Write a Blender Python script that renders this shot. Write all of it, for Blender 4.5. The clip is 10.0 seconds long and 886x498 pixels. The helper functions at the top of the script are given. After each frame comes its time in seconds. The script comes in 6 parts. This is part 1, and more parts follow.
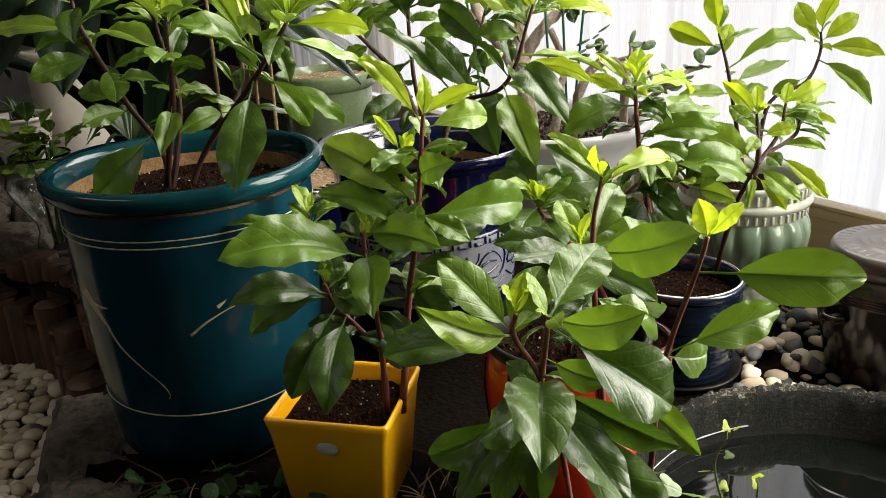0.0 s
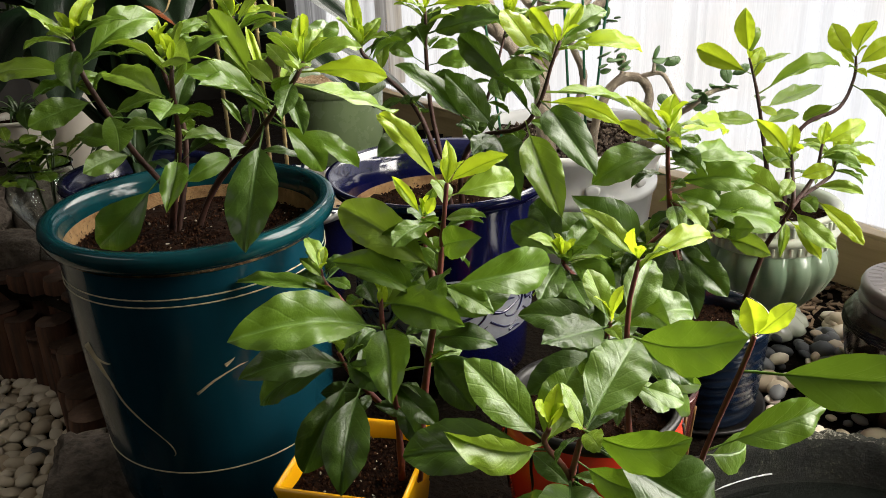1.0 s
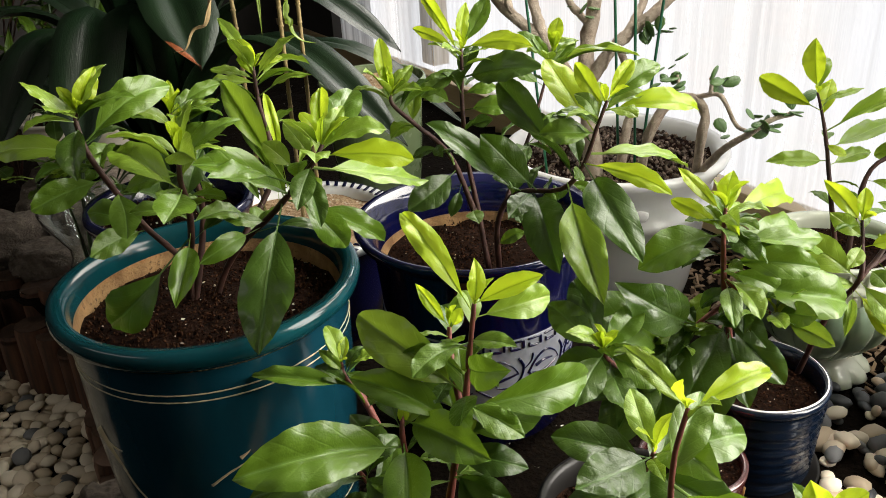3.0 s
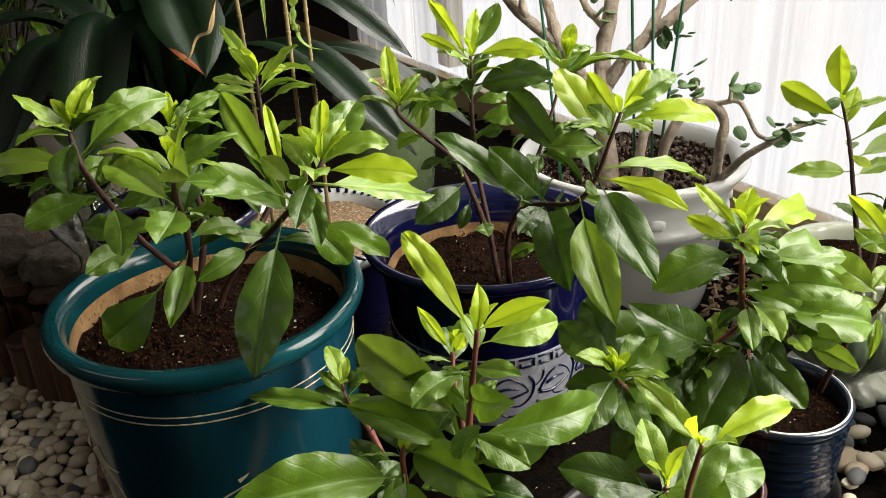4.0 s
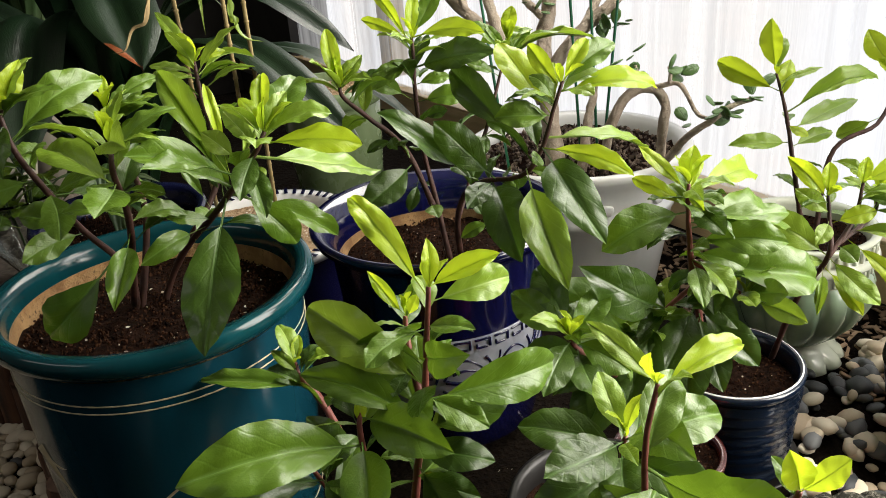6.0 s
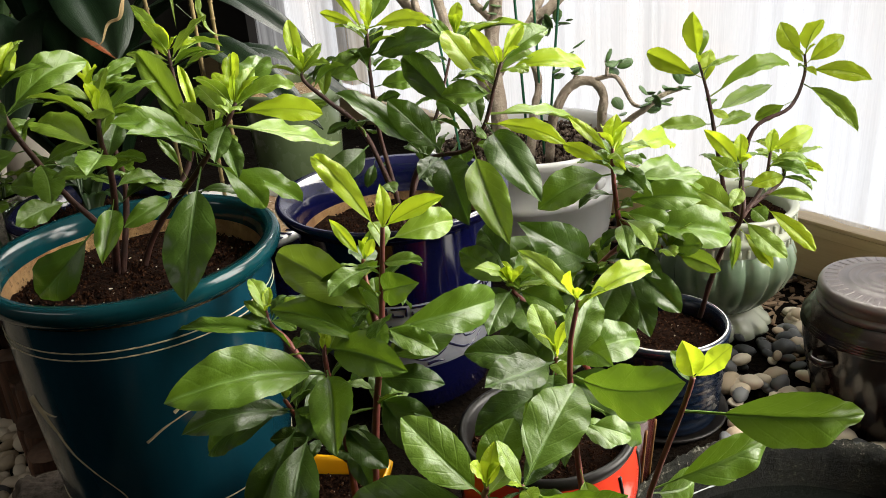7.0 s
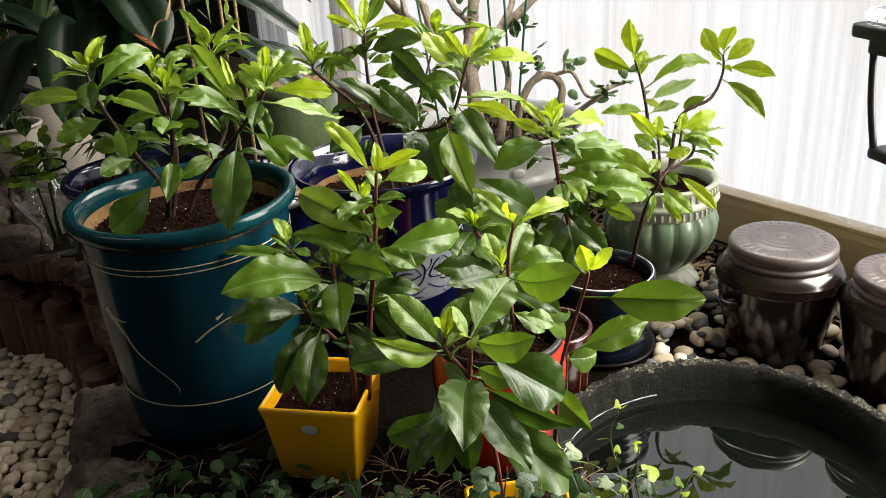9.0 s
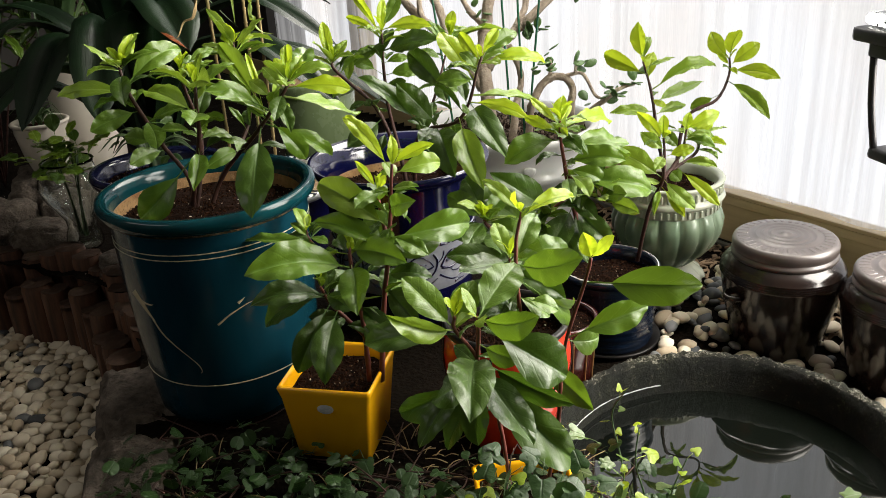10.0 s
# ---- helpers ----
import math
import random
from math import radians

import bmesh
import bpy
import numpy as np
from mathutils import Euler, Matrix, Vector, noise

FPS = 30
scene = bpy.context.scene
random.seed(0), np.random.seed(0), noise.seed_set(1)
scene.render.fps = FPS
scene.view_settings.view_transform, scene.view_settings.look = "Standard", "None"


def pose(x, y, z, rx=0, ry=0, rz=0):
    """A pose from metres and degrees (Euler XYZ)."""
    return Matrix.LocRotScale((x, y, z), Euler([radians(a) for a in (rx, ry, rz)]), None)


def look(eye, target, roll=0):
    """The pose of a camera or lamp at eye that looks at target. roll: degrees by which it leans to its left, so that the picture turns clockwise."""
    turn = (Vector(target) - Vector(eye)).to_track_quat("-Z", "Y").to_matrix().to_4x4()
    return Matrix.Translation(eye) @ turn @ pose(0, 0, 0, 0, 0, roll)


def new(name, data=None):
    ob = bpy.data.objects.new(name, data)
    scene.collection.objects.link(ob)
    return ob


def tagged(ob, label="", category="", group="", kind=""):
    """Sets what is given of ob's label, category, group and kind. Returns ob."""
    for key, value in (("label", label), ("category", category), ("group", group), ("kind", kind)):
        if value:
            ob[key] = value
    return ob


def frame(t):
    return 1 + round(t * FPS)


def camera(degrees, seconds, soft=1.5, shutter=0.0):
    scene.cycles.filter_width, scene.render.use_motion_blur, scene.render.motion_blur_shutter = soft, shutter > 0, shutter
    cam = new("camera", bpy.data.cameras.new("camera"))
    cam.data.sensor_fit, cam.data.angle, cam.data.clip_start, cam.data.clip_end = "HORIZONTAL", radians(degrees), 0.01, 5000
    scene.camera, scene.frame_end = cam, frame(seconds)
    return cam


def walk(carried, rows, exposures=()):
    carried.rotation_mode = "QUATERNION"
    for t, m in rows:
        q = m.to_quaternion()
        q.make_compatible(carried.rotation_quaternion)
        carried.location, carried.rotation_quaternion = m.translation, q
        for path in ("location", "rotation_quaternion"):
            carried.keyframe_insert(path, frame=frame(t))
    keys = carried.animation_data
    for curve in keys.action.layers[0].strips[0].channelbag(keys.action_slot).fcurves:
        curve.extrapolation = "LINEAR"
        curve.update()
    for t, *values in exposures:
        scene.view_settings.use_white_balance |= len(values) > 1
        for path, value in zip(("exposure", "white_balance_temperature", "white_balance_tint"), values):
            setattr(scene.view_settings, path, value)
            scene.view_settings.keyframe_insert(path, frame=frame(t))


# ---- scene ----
cam = camera(56.1, 10.0, 0.6)
METRES, EYE, TILT, LEAN, TURN = 0.9, 0.62, -20.5, 3.0, 0.0
ROWS = [
    (0.0, 0.0, 0.0, 0.0, 0.0, 0.0, 0.0),
    (0.5, -0.0147, 0.0317, 0.0455, -0.09, -0.67, -0.49),
    (1.0, -0.0215, 0.0578, 0.11, 0.25, -2.05, -0.73),
    (1.5, -0.0207, 0.0751, 0.1731, 1.1, -3.56, -0.8),
    (2.0, -0.0144, 0.102, 0.2204, 2.04, -4.58, -0.83),
    (2.5, -0.0114, 0.1269, 0.2541, 2.76, -5.41, -1.16),
    (4.0, 0.0037, 0.1894, 0.2912, 4.74, -5.75, -1.59),
    (4.5, 0.0113, 0.2079, 0.2794, 5.13, -4.88, -1.67),
    (5.0, 0.016, 0.2164, 0.2684, 4.85, -4.58, -1.09),
    (6.5, 0.0075, 0.1457, 0.2036, -0.38, -3.88, 1.63),
    (7.0, 0.0221, 0.0727, 0.1687, -1.21, -3.09, 1.93),
    (7.5, 0.0276, -0.0143, 0.1459, -1.75, -2.93, 1.96),
    (8.0, 0.0271, -0.1106, 0.1207, -2.28, -2.82, 1.77),
    (8.5, 0.0263, -0.1923, 0.1121, -2.42, -3.08, 1.57),
    (9.0, 0.0315, -0.2629, 0.1017, -1.91, -3.1, 1.37),
    (9.5, 0.0334, -0.3068, 0.0868, -1.27, -2.86, 1.02),
    (10.0, 0.033, -0.3281, 0.08, -0.93, -2.77, 0.74),
]
walk(cam, [(t, pose(0, 0, EYE, TILT, LEAN, TURN) @ pose(METRES * x, METRES * y, METRES * z, 90 + pitch, roll, yaw)) for t, x, y, z, yaw, pitch, roll in ROWS])
KEY_POWER, HIGH_POWER, FILL_POWER, OUTSIDE = 124.0, 60.0, 6.4, 1.3


# ---- world, daylight and lamps ----
AXIS = radians(-55.2)          # the window wall's direction
ORIGIN = Vector((-0.75, 3.92, 0))
ALONG = Vector((math.cos(AXIS), math.sin(AXIS), 0))
INWARD = Vector((math.sin(AXIS), -math.cos(AXIS), 0))


def room(u, v, z):
    """A place in the room: u along the window wall, v away from it into the room."""
    return ORIGIN + ALONG * u + INWARD * v + Vector((0, 0, z))


def room_pose(u, v, z, turn=0):
    return Matrix.Translation(room(u, v, z)) @ Matrix.Rotation(AXIS + radians(turn), 4, "Z")


world = bpy.data.worlds.new("sky")
scene.world = world
world.use_nodes = True
wn = world.node_tree
sky = wn.nodes.new("ShaderNodeTexSky")
sky.sky_type, sky.sun_disc, sky.sun_elevation, sky.sun_rotation = "NISHITA", False, radians(40), radians(60)
wn.links.new(sky.outputs[0], wn.nodes["Background"].inputs[0])
wn.nodes["Background"].inputs[1].default_value = 0.1

sun = new("sun", bpy.data.lights.new("sun", "SUN"))
sun.data.energy, sun.data.angle, sun.data.color = 1.0, radians(12), (1.0, 0.96, 0.9)
sun.matrix_world = look((6, 3, 5.5), (0, 1.2, 0))


def opening_light(name, u, v, z, turn, wide, high, power, colour):
    lamp = new(name, bpy.data.lights.new(name, "AREA"))
    lamp.data.shape, lamp.data.size, lamp.data.size_y = "RECTANGLE", wide, high
    lamp.data.energy, lamp.data.color = power, colour
    lamp.matrix_world = room_pose(u, v, z, turn) @ pose(0, 0, 0, 90, 0, 0)
    return lamp


opening_light("sky_light_window", 3.75, 0.09, 1.1, 180, 1.1, 1.7, KEY_POWER, (1.0, 0.95, 0.86))
opening_light("sky_light_upper_window", 2.3, 0.03, 1.45, 180, 1.6, 0.8, HIGH_POWER, (1.0, 0.95, 0.86))
# added fill, out of view high on the west side, lifts the gravel
opening_light("sky_light_transom", 2.5, 3.17, 1.75, 0, 1.8, 0.36, FILL_POWER, (1.0, 0.97, 0.90))

# ---- materials ----


class Nodes:
    """A material's node tree with short ways to add nodes."""

    def __init__(self, name):
        self.mat = bpy.data.materials.new(name)
        self.mat.use_nodes = True
        self.tree = self.mat.node_tree
        self.bsdf = self.tree.nodes["Principled BSDF"]
        self.out = self.tree.nodes["Material Output"]

    def add(self, kind, **values):
        node = self.tree.nodes.new("ShaderNode" + kind)
        for key, value in values.items():
            node.inputs[key].default_value = value
        return node

    def link(self, a, b):
        self.tree.links.new(a, b)

    def coords(self, which="Object"):
        return self.add("TexCoord").outputs[which]

    def noise(self, scale, detail=4.0, rough=0.55, vector=None):
        node = self.add("TexNoise", Scale=scale, Detail=detail, Roughness=rough)
        self.link(vector or self.coords(), node.inputs["Vector"])
        return node.outputs["Fac"]

    def ramp(self, fac, *stops):
        node = self.add("ValToRGB")
        el = node.color_ramp.elements
        while len(el) < len(stops):
            el.new(0.5)
        for e, (at, colour) in zip(el, stops):
            e.position, e.color = at, (*colour, 1)
        self.link(fac, node.inputs[0])
        return node.outputs[0]

    def mix(self, fac, a, b, blend="MIX"):
        node = self.tree.nodes.new("ShaderNodeMix")
        node.data_type, node.blend_type = "RGBA", blend
        for sock, value in ((node.inputs[0], fac), (node.inputs[6], a), (node.inputs[7], b)):
            if isinstance(value, (int, float)):
                sock.default_value = value
            elif isinstance(value, tuple):
                sock.default_value = (*value, 1)
            else:
                self.link(value, sock)
        return node.outputs[2]

    def math(self, op, a, b=0.0, clamp=False):
        node = self.tree.nodes.new("ShaderNodeMath")
        node.operation, node.use_clamp = op, clamp
        for sock, value in ((node.inputs[0], a), (node.inputs[1], b)):
            if isinstance(value, (int, float)):
                sock.default_value = value
            else:
                self.link(value, sock)
        return node.outputs[0]

    def bump(self, height, strength=0.3, distance=0.002):
        node = self.add("Bump", Strength=strength, Distance=distance)
        self.link(height, node.inputs["Height"])
        self.link(node.outputs[0], self.bsdf.inputs["Normal"])

    def set(self, **values):
        for key, value in values.items():
            sock = self.bsdf.inputs[key.replace("_", " ")]
            if isinstance(value, (int, float)):
                sock.default_value = value
            elif isinstance(value, tuple):
                sock.default_value = (*value, 1)
            else:
                self.link(value, sock)
        return self


def glaze(name, deep, pale, roughness=0.12, scale=9.0, streak=1.0, coat=0.3, specular=0.5):
    """Glossy fired glaze with pooling and faint streaks."""
    n = Nodes(name)
    stretch = n.add("Mapping")
    stretch.inputs["Scale"].default_value = (1, 1, 0.25 * streak)
    n.link(n.coords(), stretch.inputs[0])
    pool = n.noise(scale, 5, 0.6, stretch.outputs[0])
    fine = n.noise(160, 2)
    n.set(Base_Color=n.mix(n.math("MULTIPLY", fine, 0.25), n.ramp(pool, (0.3, deep), (0.75, pale)), pale),
          Roughness=n.math("ADD", n.math("MULTIPLY", n.noise(26, 4), 0.12), roughness - 0.04), Coat_Weight=coat, Coat_Roughness=0.06, Specular_IOR_Level=specular)
    n.bump(n.noise(14, 3), 0.12, 0.004)
    return n.mat


def matte(name, dark, light, scale=30.0, roughness=0.85, relief=0.4, depth=0.003, specular=0.3):
    n = Nodes(name)
    a, b = n.noise(scale, 8, 0.65), n.noise(scale * 0.2, 3)
    tone = n.mix(0.35, n.ramp(a, (0.28, dark), (0.72, light)), n.ramp(b, (0.35, dark), (0.65, light)))
    n.set(Base_Color=tone, Roughness=roughness, Specular_IOR_Level=specular)
    n.bump(a, relief, depth)
    return n.mat


def leaf_material(name, deep, pale, vein, glow, through_part=0.3, gloss=0.32, specular=0.40, flat=False):
    """A living leaf: glossy quilted face, paler midrib and side veins, light that shines through."""
    n = Nodes(name)
    where = n.coords("Object" if flat else "UV")
    sep = n.add("SeparateXYZ")
    n.link(where, sep.inputs[0])
    x, y = sep.outputs[0], n.math("ABSOLUTE", sep.outputs[1])
    rnd = n.add("ObjectInfo").outputs["Random"]
    rib = n.math("SUBTRACT", 1.0, n.math("MULTIPLY", y, 24.0), True)
    wob = n.math("MULTIPLY", n.noise(3.0, 1, 0.5, where), 0.06)
    wave = n.math("SINE", n.math("MULTIPLY", n.math("ADD", n.math("SUBTRACT", x, n.math("MULTIPLY", y, 0.55)), wob), 40.0))
    side = n.math("POWER", n.math("MAXIMUM", wave, 0.0), 14.0)
    veins = n.math("MAXIMUM", rib, n.math("MULTIPLY", side, 0.15))
    even = n.add("Mapping")
    even.inputs["Scale"].default_value = (1, 0.42, 1)
    n.link(where, even.inputs[0])
    spread = n.add("VectorMath")
    n.link(even.outputs[0], spread.inputs[0])
    own = n.add("CombineXYZ")
    n.link(n.math("MULTIPLY", rnd, 37.0), own.inputs[2])
    n.link(own.outputs[0], spread.inputs[1])
    mott = n.noise(5.0, 5, 0.6, spread.outputs[0])
    fine = n.noise(42.0, 3, 0.6, spread.outputs[0])
    body = n.mix(n.math("MULTIPLY", mott, 0.75), deep, pale)
    body = n.mix(n.math("MULTIPLY", rnd, 0.45), body, pale)
    colour = n.mix(n.math("MULTIPLY", veins, 0.75), body, vein)
    n.set(Base_Color=colour, Roughness=n.math("ADD", gloss - 0.05, n.math("MULTIPLY", mott, 0.22)), Specular_IOR_Level=specular, Coat_Weight=0.12, Coat_Roughness=0.16)
    quilt = n.math("SUBTRACT", n.math("ADD", n.math("MULTIPLY", mott, 0.7), n.math("MULTIPLY", fine, 0.05)), n.math("MULTIPLY", veins, 0.35))
    n.bump(quilt, 0.34, 0.010)
    thin = n.add("BsdfTranslucent")
    n.link(n.mix(n.math("MULTIPLY", veins, 0.5), n.mix(rnd, glow, pale), deep), thin.inputs[0])
    both = n.add("MixShader", Fac=through_part)
    n.link(n.bsdf.outputs[0], both.inputs[1])
    n.link(thin.outputs[0], both.inputs[2])
    n.link(both.outputs[0], n.out.inputs[0])
    return n.mat


def strap_material(name, withered=False):
    """A thick dark strap leaf: long fine ribs and a narrow gloss; a withered one has a dry brown tip."""
    n = Nodes(name)
    where = n.coords("UV")
    m = n.add("Mapping")
    m.inputs["Scale"].default_value = (1, 22, 1)
    n.link(where, m.inputs[0])
    ribs, broad = n.noise(2.2, 4, 0.6, m.outputs[0]), n.noise(5.0, 3)
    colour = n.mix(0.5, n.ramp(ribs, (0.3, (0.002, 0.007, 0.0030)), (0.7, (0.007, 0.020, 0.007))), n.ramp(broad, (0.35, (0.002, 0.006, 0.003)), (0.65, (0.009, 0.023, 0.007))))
    if withered:
        sep = n.add("SeparateXYZ")
        n.link(where, sep.inputs[0])
        along = n.math("ADD", n.math("ADD", sep.outputs[0], n.math("MULTIPLY", sep.outputs[1], 0.32)), n.math("MULTIPLY", broad, 0.5))
        colour = n.mix(n.math("GREATER_THAN", along, 5.16), colour, n.ramp(ribs, (0.3, (0.13, 0.035, 0.012)), (0.7, (0.24, 0.075, 0.028))))
    n.set(Base_Color=colour, Roughness=n.math("ADD", 0.24, n.math("MULTIPLY", broad, 0.2)), Specular_IOR_Level=0.30)
    n.bump(ribs, 0.25, 0.003)
    return n.mat


def stone_material(name, dark, light, roughness=0.6, specular=0.5):
    """Pebbles: each one takes its own tone."""
    n = Nodes(name)
    rnd = n.add("ObjectInfo").outputs["Random"]
    isl = n.add("NewGeometry").outputs["Random Per Island"]
    own = n.math("FRACT", n.math("ADD", rnd, isl))
    speck = n.noise(60, 6, 0.7)
    n.set(Base_Color=n.mix(n.math("MULTIPLY", speck, 0.4), n.mix(own, dark, light), dark), Roughness=roughness, Specular_IOR_Level=specular)
    n.bump(speck, 0.25, 0.002)
    return n.mat


def soil_material(name, dark, light, perlite=0.62):
    n = Nodes(name)
    a = n.noise(130, 6, 0.7)
    vor = n.add("TexVoronoi", Scale=110.0)
    n.link(n.coords(), vor.inputs["Vector"])
    crumb = n.ramp(a, (0.35, dark), (0.7, light))
    grit = n.math("MULTIPLY", n.math("LESS_THAN", vor.outputs["Distance"], 0.28), n.math("GREATER_THAN", n.noise(45, 2), perlite))
    n.set(Base_Color=n.mix(grit, crumb, (0.62, 0.56, 0.46)), Roughness=0.95, Specular_IOR_Level=0.05)
    n.bump(n.math("ADD", a, n.math("MULTIPLY", vor.outputs["Distance"], 0.6)), 0.9, 0.006)
    return n.mat


def wood_material(name, dark, light, scale=5.0, roughness=0.55, turn=(0, 0, 0), squash=(1, 1, 0.06)):
    n = Nodes(name)
    m = n.add("Mapping")
    m.inputs["Rotation"].default_value = turn
    m.inputs["Scale"].default_value = squash
    n.link(n.coords(), m.inputs[0])
    grain = n.noise(scale * 14, 6, 0.65, m.outputs[0])
    n.set(Base_Color=n.mix(0.25, n.ramp(grain, (0.3, dark), (0.7, light)), n.ramp(n.noise(scale, 3), (0.3, dark), (0.7, light))), Roughness=roughness)
    n.bump(grain, 0.4, 0.003)
    return n.mat


def speckled(name, dark, middle, light, at=0.49):
    """Rough dark stone with moss hollows and pale worn grains."""
    n = Nodes(name)
    fine, broad = n.noise(170, 8, 0.75), n.noise(28, 5, 0.6)
    ground = n.ramp(broad, (0.35, dark), (0.65, middle))
    grain = n.ramp(n.math("ADD", n.math("MULTIPLY", fine, 0.75), n.math("MULTIPLY", broad, 0.25)), (at, (0, 0, 0)), (at + 0.10, (1, 1, 1)))
    n.set(Base_Color=n.mix(grain, ground, light), Roughness=0.75, Specular_IOR_Level=0.35)
    n.bump(fine, 1.0, 0.008)
    return n.mat


# tones also carry light: paler on backlit leaves, darker deep in the bush
LEAF = {
    "y": leaf_material("young_leaf", (0.20, 0.33, 0.010), (0.38, 0.48, 0.02), (0.30, 0.40, 0.04), (0.62, 0.76, 0.03), 0.44, 0.30),
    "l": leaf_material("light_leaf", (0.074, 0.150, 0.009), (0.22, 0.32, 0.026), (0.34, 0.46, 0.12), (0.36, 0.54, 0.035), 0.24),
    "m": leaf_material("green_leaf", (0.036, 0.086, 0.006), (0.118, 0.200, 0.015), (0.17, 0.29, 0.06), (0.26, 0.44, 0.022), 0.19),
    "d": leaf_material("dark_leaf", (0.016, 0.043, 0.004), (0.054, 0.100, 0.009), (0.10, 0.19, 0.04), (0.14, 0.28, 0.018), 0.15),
}
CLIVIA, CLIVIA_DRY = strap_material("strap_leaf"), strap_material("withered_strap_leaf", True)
IVY = leaf_material("ivy_leaf", (0.008, 0.027, 0.006), (0.032, 0.074, 0.016), (0.06, 0.10, 0.04), (0.05, 0.1, 0.02), 0.2, 0.35, 0.3, True)
IVY_PALE = leaf_material("pale_ivy_leaf", (0.07, 0.14, 0.035), (0.24, 0.31, 0.15), (0.34, 0.4, 0.24), (0.3, 0.5, 0.06), 0.3, 0.3, 0.5, True)
IVY_YOUNG = leaf_material("young_ivy_leaf", (0.18, 0.30, 0.012), (0.36, 0.46, 0.03), (0.36, 0.44, 0.05), (0.6, 0.8, 0.03), 0.45, 0.3, 0.5, True)
JADE = leaf_material("jade_leaf", (0.05, 0.12, 0.03), (0.12, 0.22, 0.06), (0.10, 0.18, 0.05), (0.15, 0.3, 0.04), 0.12, 0.3, 0.5, True)
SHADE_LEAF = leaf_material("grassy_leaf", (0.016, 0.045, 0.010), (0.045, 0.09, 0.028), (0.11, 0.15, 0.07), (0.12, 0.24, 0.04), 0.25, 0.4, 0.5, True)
CANE_LEAF = leaf_material("cane_leaf", (0.10, 0.18, 0.03), (0.26, 0.34, 0.07), (0.34, 0.40, 0.12), (0.4, 0.55, 0.05), 0.3, 0.35, 0.4, True)
DRY = matte("dry_stalk", (0.20, 0.13, 0.06), (0.42, 0.31, 0.16), 40)
STEM = matte("stem_bark", (0.018, 0.009, 0.007), (0.070, 0.028, 0.020), 60, 0.6, 0.5)
STEM_RED = matte("red_stem", (0.075, 0.022, 0.018), (0.20, 0.06, 0.045), 60, 0.45, 0.2)
STALK = matte("ringed_stalk", (0.14, 0.10, 0.04), (0.34, 0.26, 0.12), 40, 0.6)
BARK = matte("pale_bark", (0.20, 0.15, 0.11), (0.58, 0.49, 0.39), 48, 0.85, 0.9, 0.008)
CHIP = stone_material("bark_chip", (0.028, 0.017, 0.011), (0.26, 0.19, 0.14), 0.9)
CHIP_BROWN = stone_material("brown_bark_chip", (0.05, 0.028, 0.015), (0.36, 0.25, 0.16), 0.9, 0.2)
TEAL = glaze("teal_glaze", (0.002, 0.017, 0.030), (0.004, 0.038, 0.056), 0.14, coat=0.0, specular=0.30)
TEAL_RIM = glaze("teal_rim_glaze", (0.0015, 0.018, 0.024), (0.004, 0.045, 0.054), 0.09, 14, coat=0.0, specular=0.28)
COBALT = glaze("cobalt_glaze", (0.001, 0.0014, 0.012), (0.0035, 0.0045, 0.042), 0.1)
INK = glaze("ink_blue_glaze", (0.0015, 0.003, 0.006), (0.006, 0.014, 0.034), 0.2, 20, 12)
NAVY = glaze("navy_glaze", (0.004, 0.005, 0.018), (0.010, 0.012, 0.05), 0.15)
CELADON = glaze("celadon_glaze", (0.13, 0.21, 0.13), (0.30, 0.38, 0.26), 0.2, 12)
CELADON_PALE = glaze("pale_celadon_glaze", (0.42, 0.47, 0.36), (0.62, 0.64, 0.52), 0.22, 12)
OLIVE = glaze("olive_glaze", (0.11, 0.16, 0.07), (0.20, 0.26, 0.13), 0.25)
WHITE = glaze("white_glaze", (0.58, 0.58, 0.56), (0.74, 0.74, 0.72), 0.2, 6)
CREAM = glaze("cream_glaze", (0.40, 0.36, 0.30), (0.52, 0.48, 0.41), 0.3, 5)
YELLOW = glaze("yellow_glaze", (0.76, 0.34, 0.003), (0.90, 0.47, 0.006), 0.22, 8)
RED = glaze("red_glaze", (0.42, 0.02, 0.01), (0.62, 0.045, 0.02), 0.18, 8)
MAROON = glaze("maroon_glaze", (0.018, 0.004, 0.0035), (0.06, 0.010, 0.008), 0.2, 8)
OCHRE = matte("ochre_stripe", (0.08, 0.04, 0.012), (0.20, 0.10, 0.03), 60, 0.4, 0.1)
BLACK = glaze("black_glaze", (0.004, 0.004, 0.004), (0.014, 0.012, 0.011), 0.38, specular=0.25, coat=0.0)
ONGGI = glaze("brown_jar_glaze", (0.006, 0.0035, 0.003), (0.022, 0.012, 0.009), 0.20, 12, specular=0.45)
# window sheen is put into the lid's paler base and strong coat
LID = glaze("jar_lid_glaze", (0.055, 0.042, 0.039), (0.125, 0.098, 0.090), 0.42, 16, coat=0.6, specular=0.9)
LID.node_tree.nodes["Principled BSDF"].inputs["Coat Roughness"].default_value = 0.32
CLAY = speckled("bare_clay", (0.24, 0.125, 0.048), (0.50, 0.30, 0.13), (0.012, 0.006, 0.003), 0.555)
LINE = matte("tan_line_glaze", (0.30, 0.25, 0.15), (0.48, 0.42, 0.28), 80, 0.35, 0.1)
SOIL = soil_material("potting_soil", (0.002, 0.0012, 0.0008), (0.026, 0.011, 0.006), 0.66)
GRIT = soil_material("gritty_soil", (0.20, 0.12, 0.06), (0.52, 0.38, 0.24), 0.5)
BED = soil_material("garden_soil", (0.002, 0.0015, 0.001), (0.012, 0.008, 0.005), 0.7)
